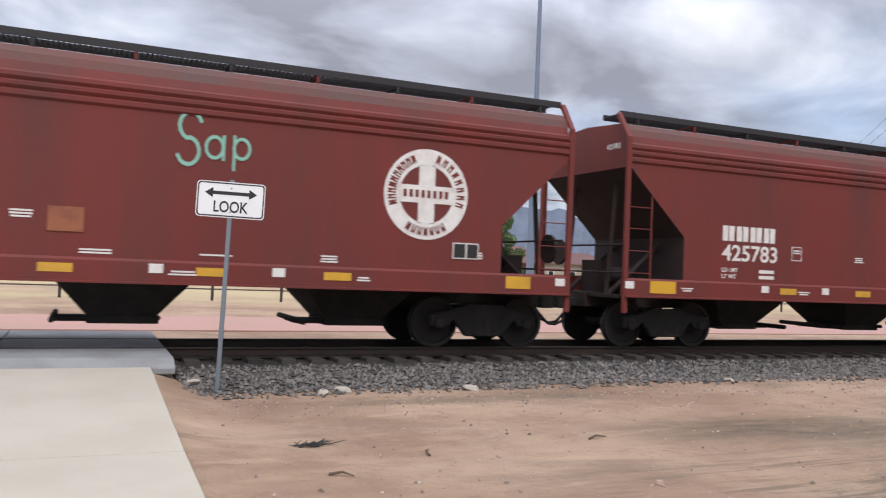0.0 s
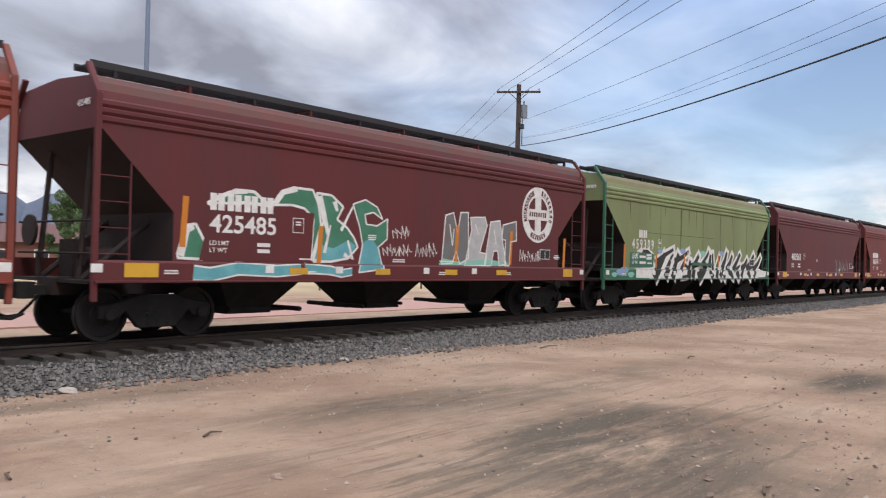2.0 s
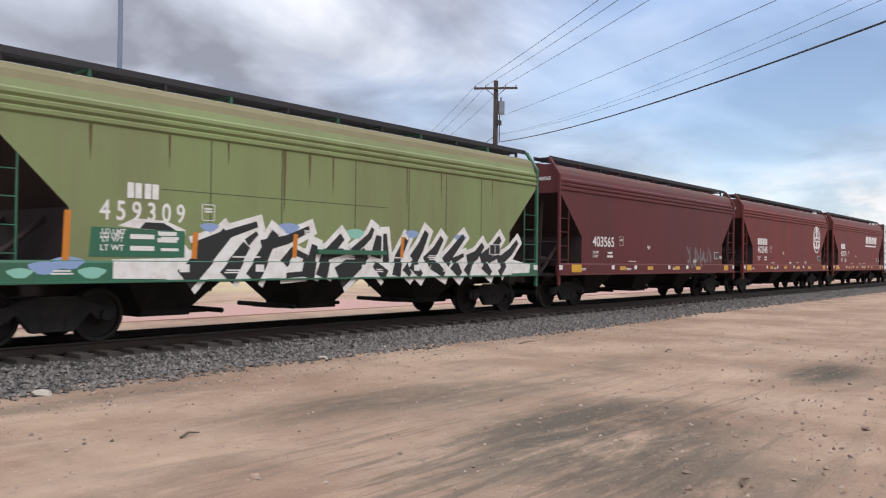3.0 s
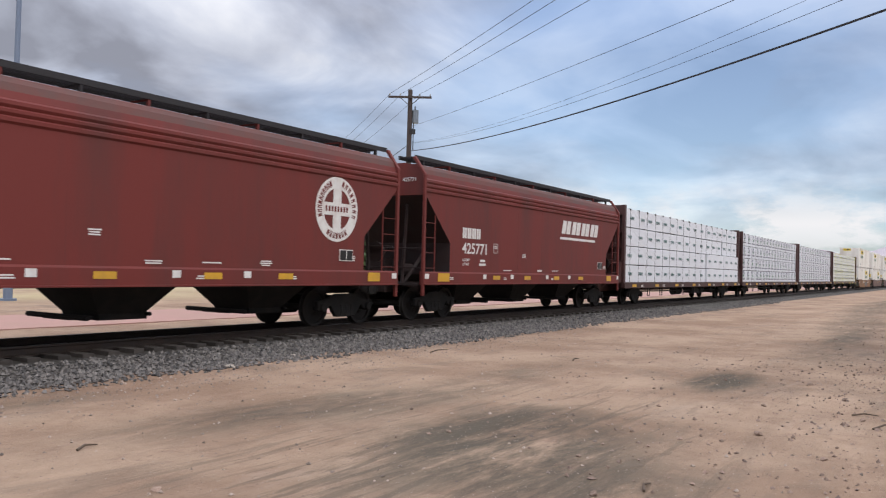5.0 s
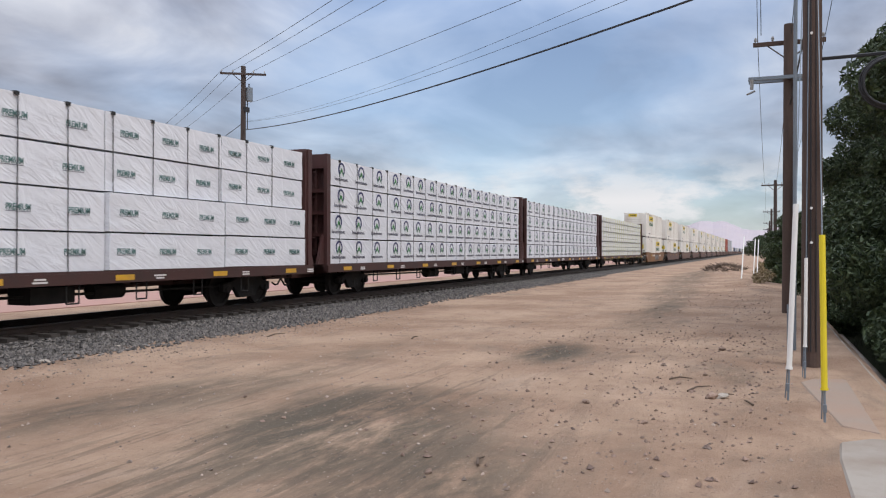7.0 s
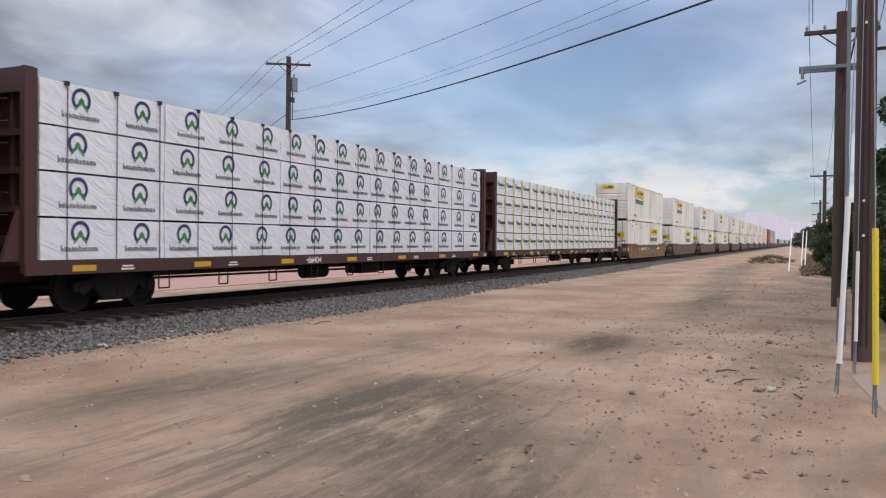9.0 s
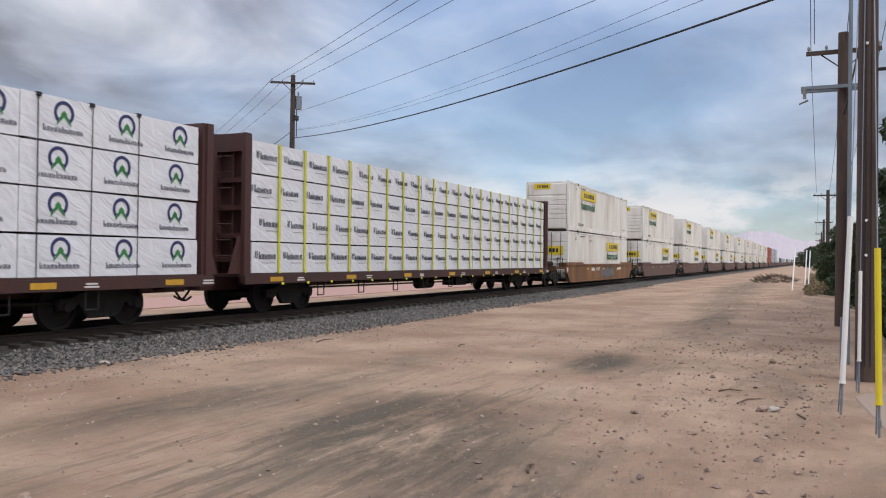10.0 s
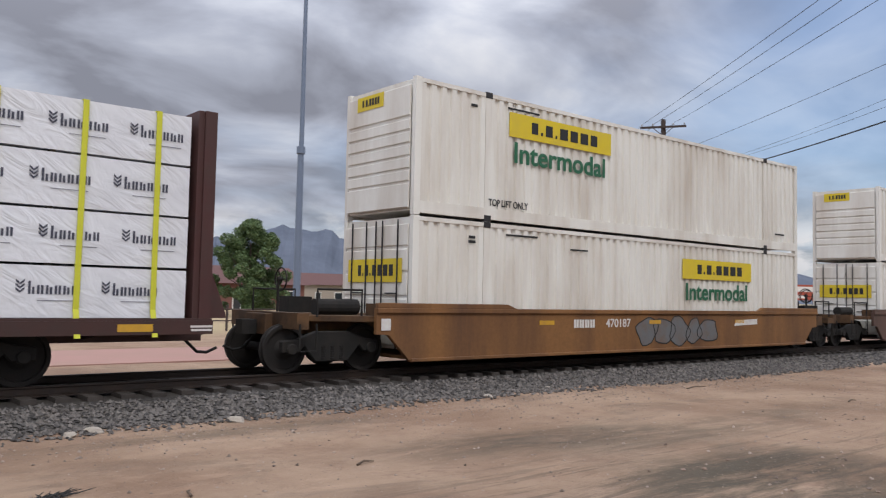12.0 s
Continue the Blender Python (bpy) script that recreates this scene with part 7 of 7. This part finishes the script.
for k, (x, y, h, s) in enumerate(((41, -1.5, 4.6, 1.5), (49, -1.2, 4.4, 1.6), (58, -1.0, 4.3, 1.6), (34, -2.0, 4.0, 1.3))):
    tree(x, y, h, s, 90 + k, leaf_dark, "bushy dark green young tree on the ditch bank", per=1500, size=0.08, trunk=0.09, low=0.05)


def brush(name, spots, mat, seed, label):
    r = np.random.RandomState(seed)
    vs, fs, off = [], [], 0
    for x, y, rad in spots:
        z = float(ground_height(np.array(x), np.array(y)))
        v, f = foliage([(x, y, z + rad * 0.5)], [rad], 500, 0.07, seed + int(x * 7) % 99)
        v[:, 2] = np.maximum(v[:, 2], z)
        vs.append(v)
        fs.append(f + off)
        off += len(v)
    me = bpy.data.meshes.new(name)
    me.from_pydata(np.concatenate(vs).tolist(), [], np.concatenate(fs).tolist())
    me.materials.append(mat)
    tagged(new(name, me), label, "bushes", kind="stuff")


rb = random.Random(4)
brush("bushes", [(rb.uniform(36, 75), rb.uniform(-1.7, -0.5), rb.uniform(0.35, 0.9)) for k in range(26)], leaf_dark, 3, "low dark bushes along the ditch bank")
brush("dry_grass", [(rb.uniform(46, 120), rb.uniform(-0.6, 1.2), rb.uniform(0.2, 0.45)) for k in range(44)], dry_grass, 5, "tufts of dry tan grass")


# ---- beyond the track ----
def house(x, y, w, d, h, roof_h, wall, label, turn=0):
    hs = tagged(new("house"), label, "house", "low houses beyond the field")
    hs.matrix_basis = pose(x, y, GROUND, 0, 0, turn)
    bm = bm_new()
    box(bm, -w / 2, w / 2, -d / 2, d / 2, 0, h)
    part("wall", bm, wall, hs)
    bm = bm_new()
    prism(bm, [(-d / 2 - 0.5, h - 0.05), (d / 2 + 0.5, h - 0.05), (0, h + roof_h)], "x", -w / 2 - 0.5, w / 2 + 0.5)
    part("roof", bm, roof_brown, hs)
    n = max(2, int(w / 3.2))
    for k in range(n):
        a = -w / 2 + (k + 0.5) * w / n
        bm = bm_new()
        z0, z1, q = (0.0, 2.1, 0.5) if k == n // 2 else (0.9, 2.1, 0.7)
        box(bm, a - q, a + q, -d / 2 - 0.06, -d / 2 + 0.05, z0, z1)
        win = part("door" if k == n // 2 else "window", bm, guard_white, hs)
        bm = bm_new()
        box(bm, a - q + 0.1, a + q - 0.1, -d / 2 - 0.08, -d / 2 - 0.055, z0 + 0.1, z1 - 0.1)
        part("pane", bm, glass_dark, win)


house(38, 84, 16, 9, 2.8, 1.9, brick_wall, "low red-brown house with a shingle roof")
house(20, 92, 13, 8, 2.7, 1.7, stucco, "low pale stucco house with brown roof", 8)
house(62, 110, 20, 10, 3.2, 1.8, stucco, "long pale building with brown roof", -6)
house(105, 100, 15, 9, 3.0, 2.0, brick_wall, "red-brown house far beyond the field", 10)


def red_sign(x, y):
    s = tagged(new("roadside_sign"), "red and white roadside sign on two posts", "sign")
    s.matrix_basis = pose(x, y, GROUND, 0, 0, -35)
    bm = bm_new()
    for a in (-1.6, 1.6):
        rod(bm, (a, 0, 0), (a, 0, 4.6), 0.1, 8)
    part("post", bm, galvanised, s)
    bm = bm_new()
    box(bm, -2.2, 2.2, -0.15, 0.15, 2.4, 4.8)
    board = part("board", bm, box_red, s)
    bm = bm_new()
    box(bm, -1.8, 1.8, -0.17, -0.155, 3.7, 4.5)
    box(bm, -1.8, 0.6, -0.17, -0.155, 2.7, 3.2)
    part("bars", bm, white_paint, board)


red_sign(124, 62)


def fence():
    f = tagged(new("wire_fence"), "low wooden post and rail fence beyond the track", "fence")
    post = finish("post", rod(bm_new(), (0, 0, 0), (0, 0, 1.25), 0.06, 8), far_pole_wood)
    for k in range(46):
        place("post", post, f, pose(-4 + 3 * k, 37 + 0.05 * math.sin(k), GROUND))
    for z in (0.5, 1.05):
        part("rail", rod(bm_new(), (-4, 37, GROUND + z), (131, 37, GROUND + z), 0.03, 6), far_pole_wood, f)


fence()

bm = bm_new()
box(bm, -160, 200, 21.5, 26.5, GROUND - 0.3, GROUND + 0.03)
tagged(part("road", bm, material("pale_dirt_road", (0.36, 0.205, 0.17), 0.9, vary=0.12, scale=0.6, fine=25, bump=0.2, dirt=(0.30, 0.2, 0.15), dirt_amount=0.7), None), "pale dusty dirt road beyond the track", "road", kind="structure")


def mountains():
    # aerial haze is mixed into the base colours of both ridges
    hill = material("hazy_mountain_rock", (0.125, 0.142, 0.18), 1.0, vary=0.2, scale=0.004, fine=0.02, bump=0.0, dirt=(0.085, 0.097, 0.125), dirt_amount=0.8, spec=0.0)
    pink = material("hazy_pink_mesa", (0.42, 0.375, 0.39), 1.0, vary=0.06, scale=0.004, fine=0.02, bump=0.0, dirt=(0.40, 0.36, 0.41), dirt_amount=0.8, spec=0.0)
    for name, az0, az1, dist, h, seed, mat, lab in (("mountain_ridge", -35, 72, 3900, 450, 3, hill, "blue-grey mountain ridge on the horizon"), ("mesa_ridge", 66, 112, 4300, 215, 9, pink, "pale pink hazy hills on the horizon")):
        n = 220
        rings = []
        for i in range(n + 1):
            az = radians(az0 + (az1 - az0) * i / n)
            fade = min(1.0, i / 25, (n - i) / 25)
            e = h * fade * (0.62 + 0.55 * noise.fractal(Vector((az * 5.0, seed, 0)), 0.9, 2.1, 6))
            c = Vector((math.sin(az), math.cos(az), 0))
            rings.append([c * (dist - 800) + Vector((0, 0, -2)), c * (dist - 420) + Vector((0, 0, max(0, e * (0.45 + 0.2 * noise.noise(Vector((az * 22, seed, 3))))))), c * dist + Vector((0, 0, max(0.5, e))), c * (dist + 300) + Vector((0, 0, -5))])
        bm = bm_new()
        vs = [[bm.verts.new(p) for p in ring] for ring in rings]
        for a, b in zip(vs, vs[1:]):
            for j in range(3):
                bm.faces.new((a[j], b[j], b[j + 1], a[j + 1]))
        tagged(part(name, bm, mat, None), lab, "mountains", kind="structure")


mountains()


# ---- what moves ----
# seconds, and the metres by which the train lags behind its even speed
SLACK = ((0.0, 0.05), (0.5, 0.45), (1.0, 0.13), (1.5, 0.0), (2.0, 0.0), (2.5, 0.35), (3.0, 0.0), (5.0, 0.2), (5.5, -0.1), (6.0, 0.0), (9.0, 0.0), (11.0, 0.0), (11.5, -0.22), (12.0, 0.0))


def motions():
    """The whole train rolls past at an almost even speed."""
    for ob, x, y, z in MOVERS:
        walk(ob, [(t, pose(x - SPEED * t + slack, y, z)) for t, slack in SLACK])
    # wheelsets of the cars that pass close by turn at the rolling speed, one row a frame
    for wheel in WHEELS[:4 * 14]:
        x, y, z = wheel.matrix_basis.translation
        walk(wheel, [(k / FPS, pose(x, y, z, 0, -math.degrees(SPEED / 0.457 * k / FPS) % 360, 0)) for k in range(12 * FPS + 1)])


motions()
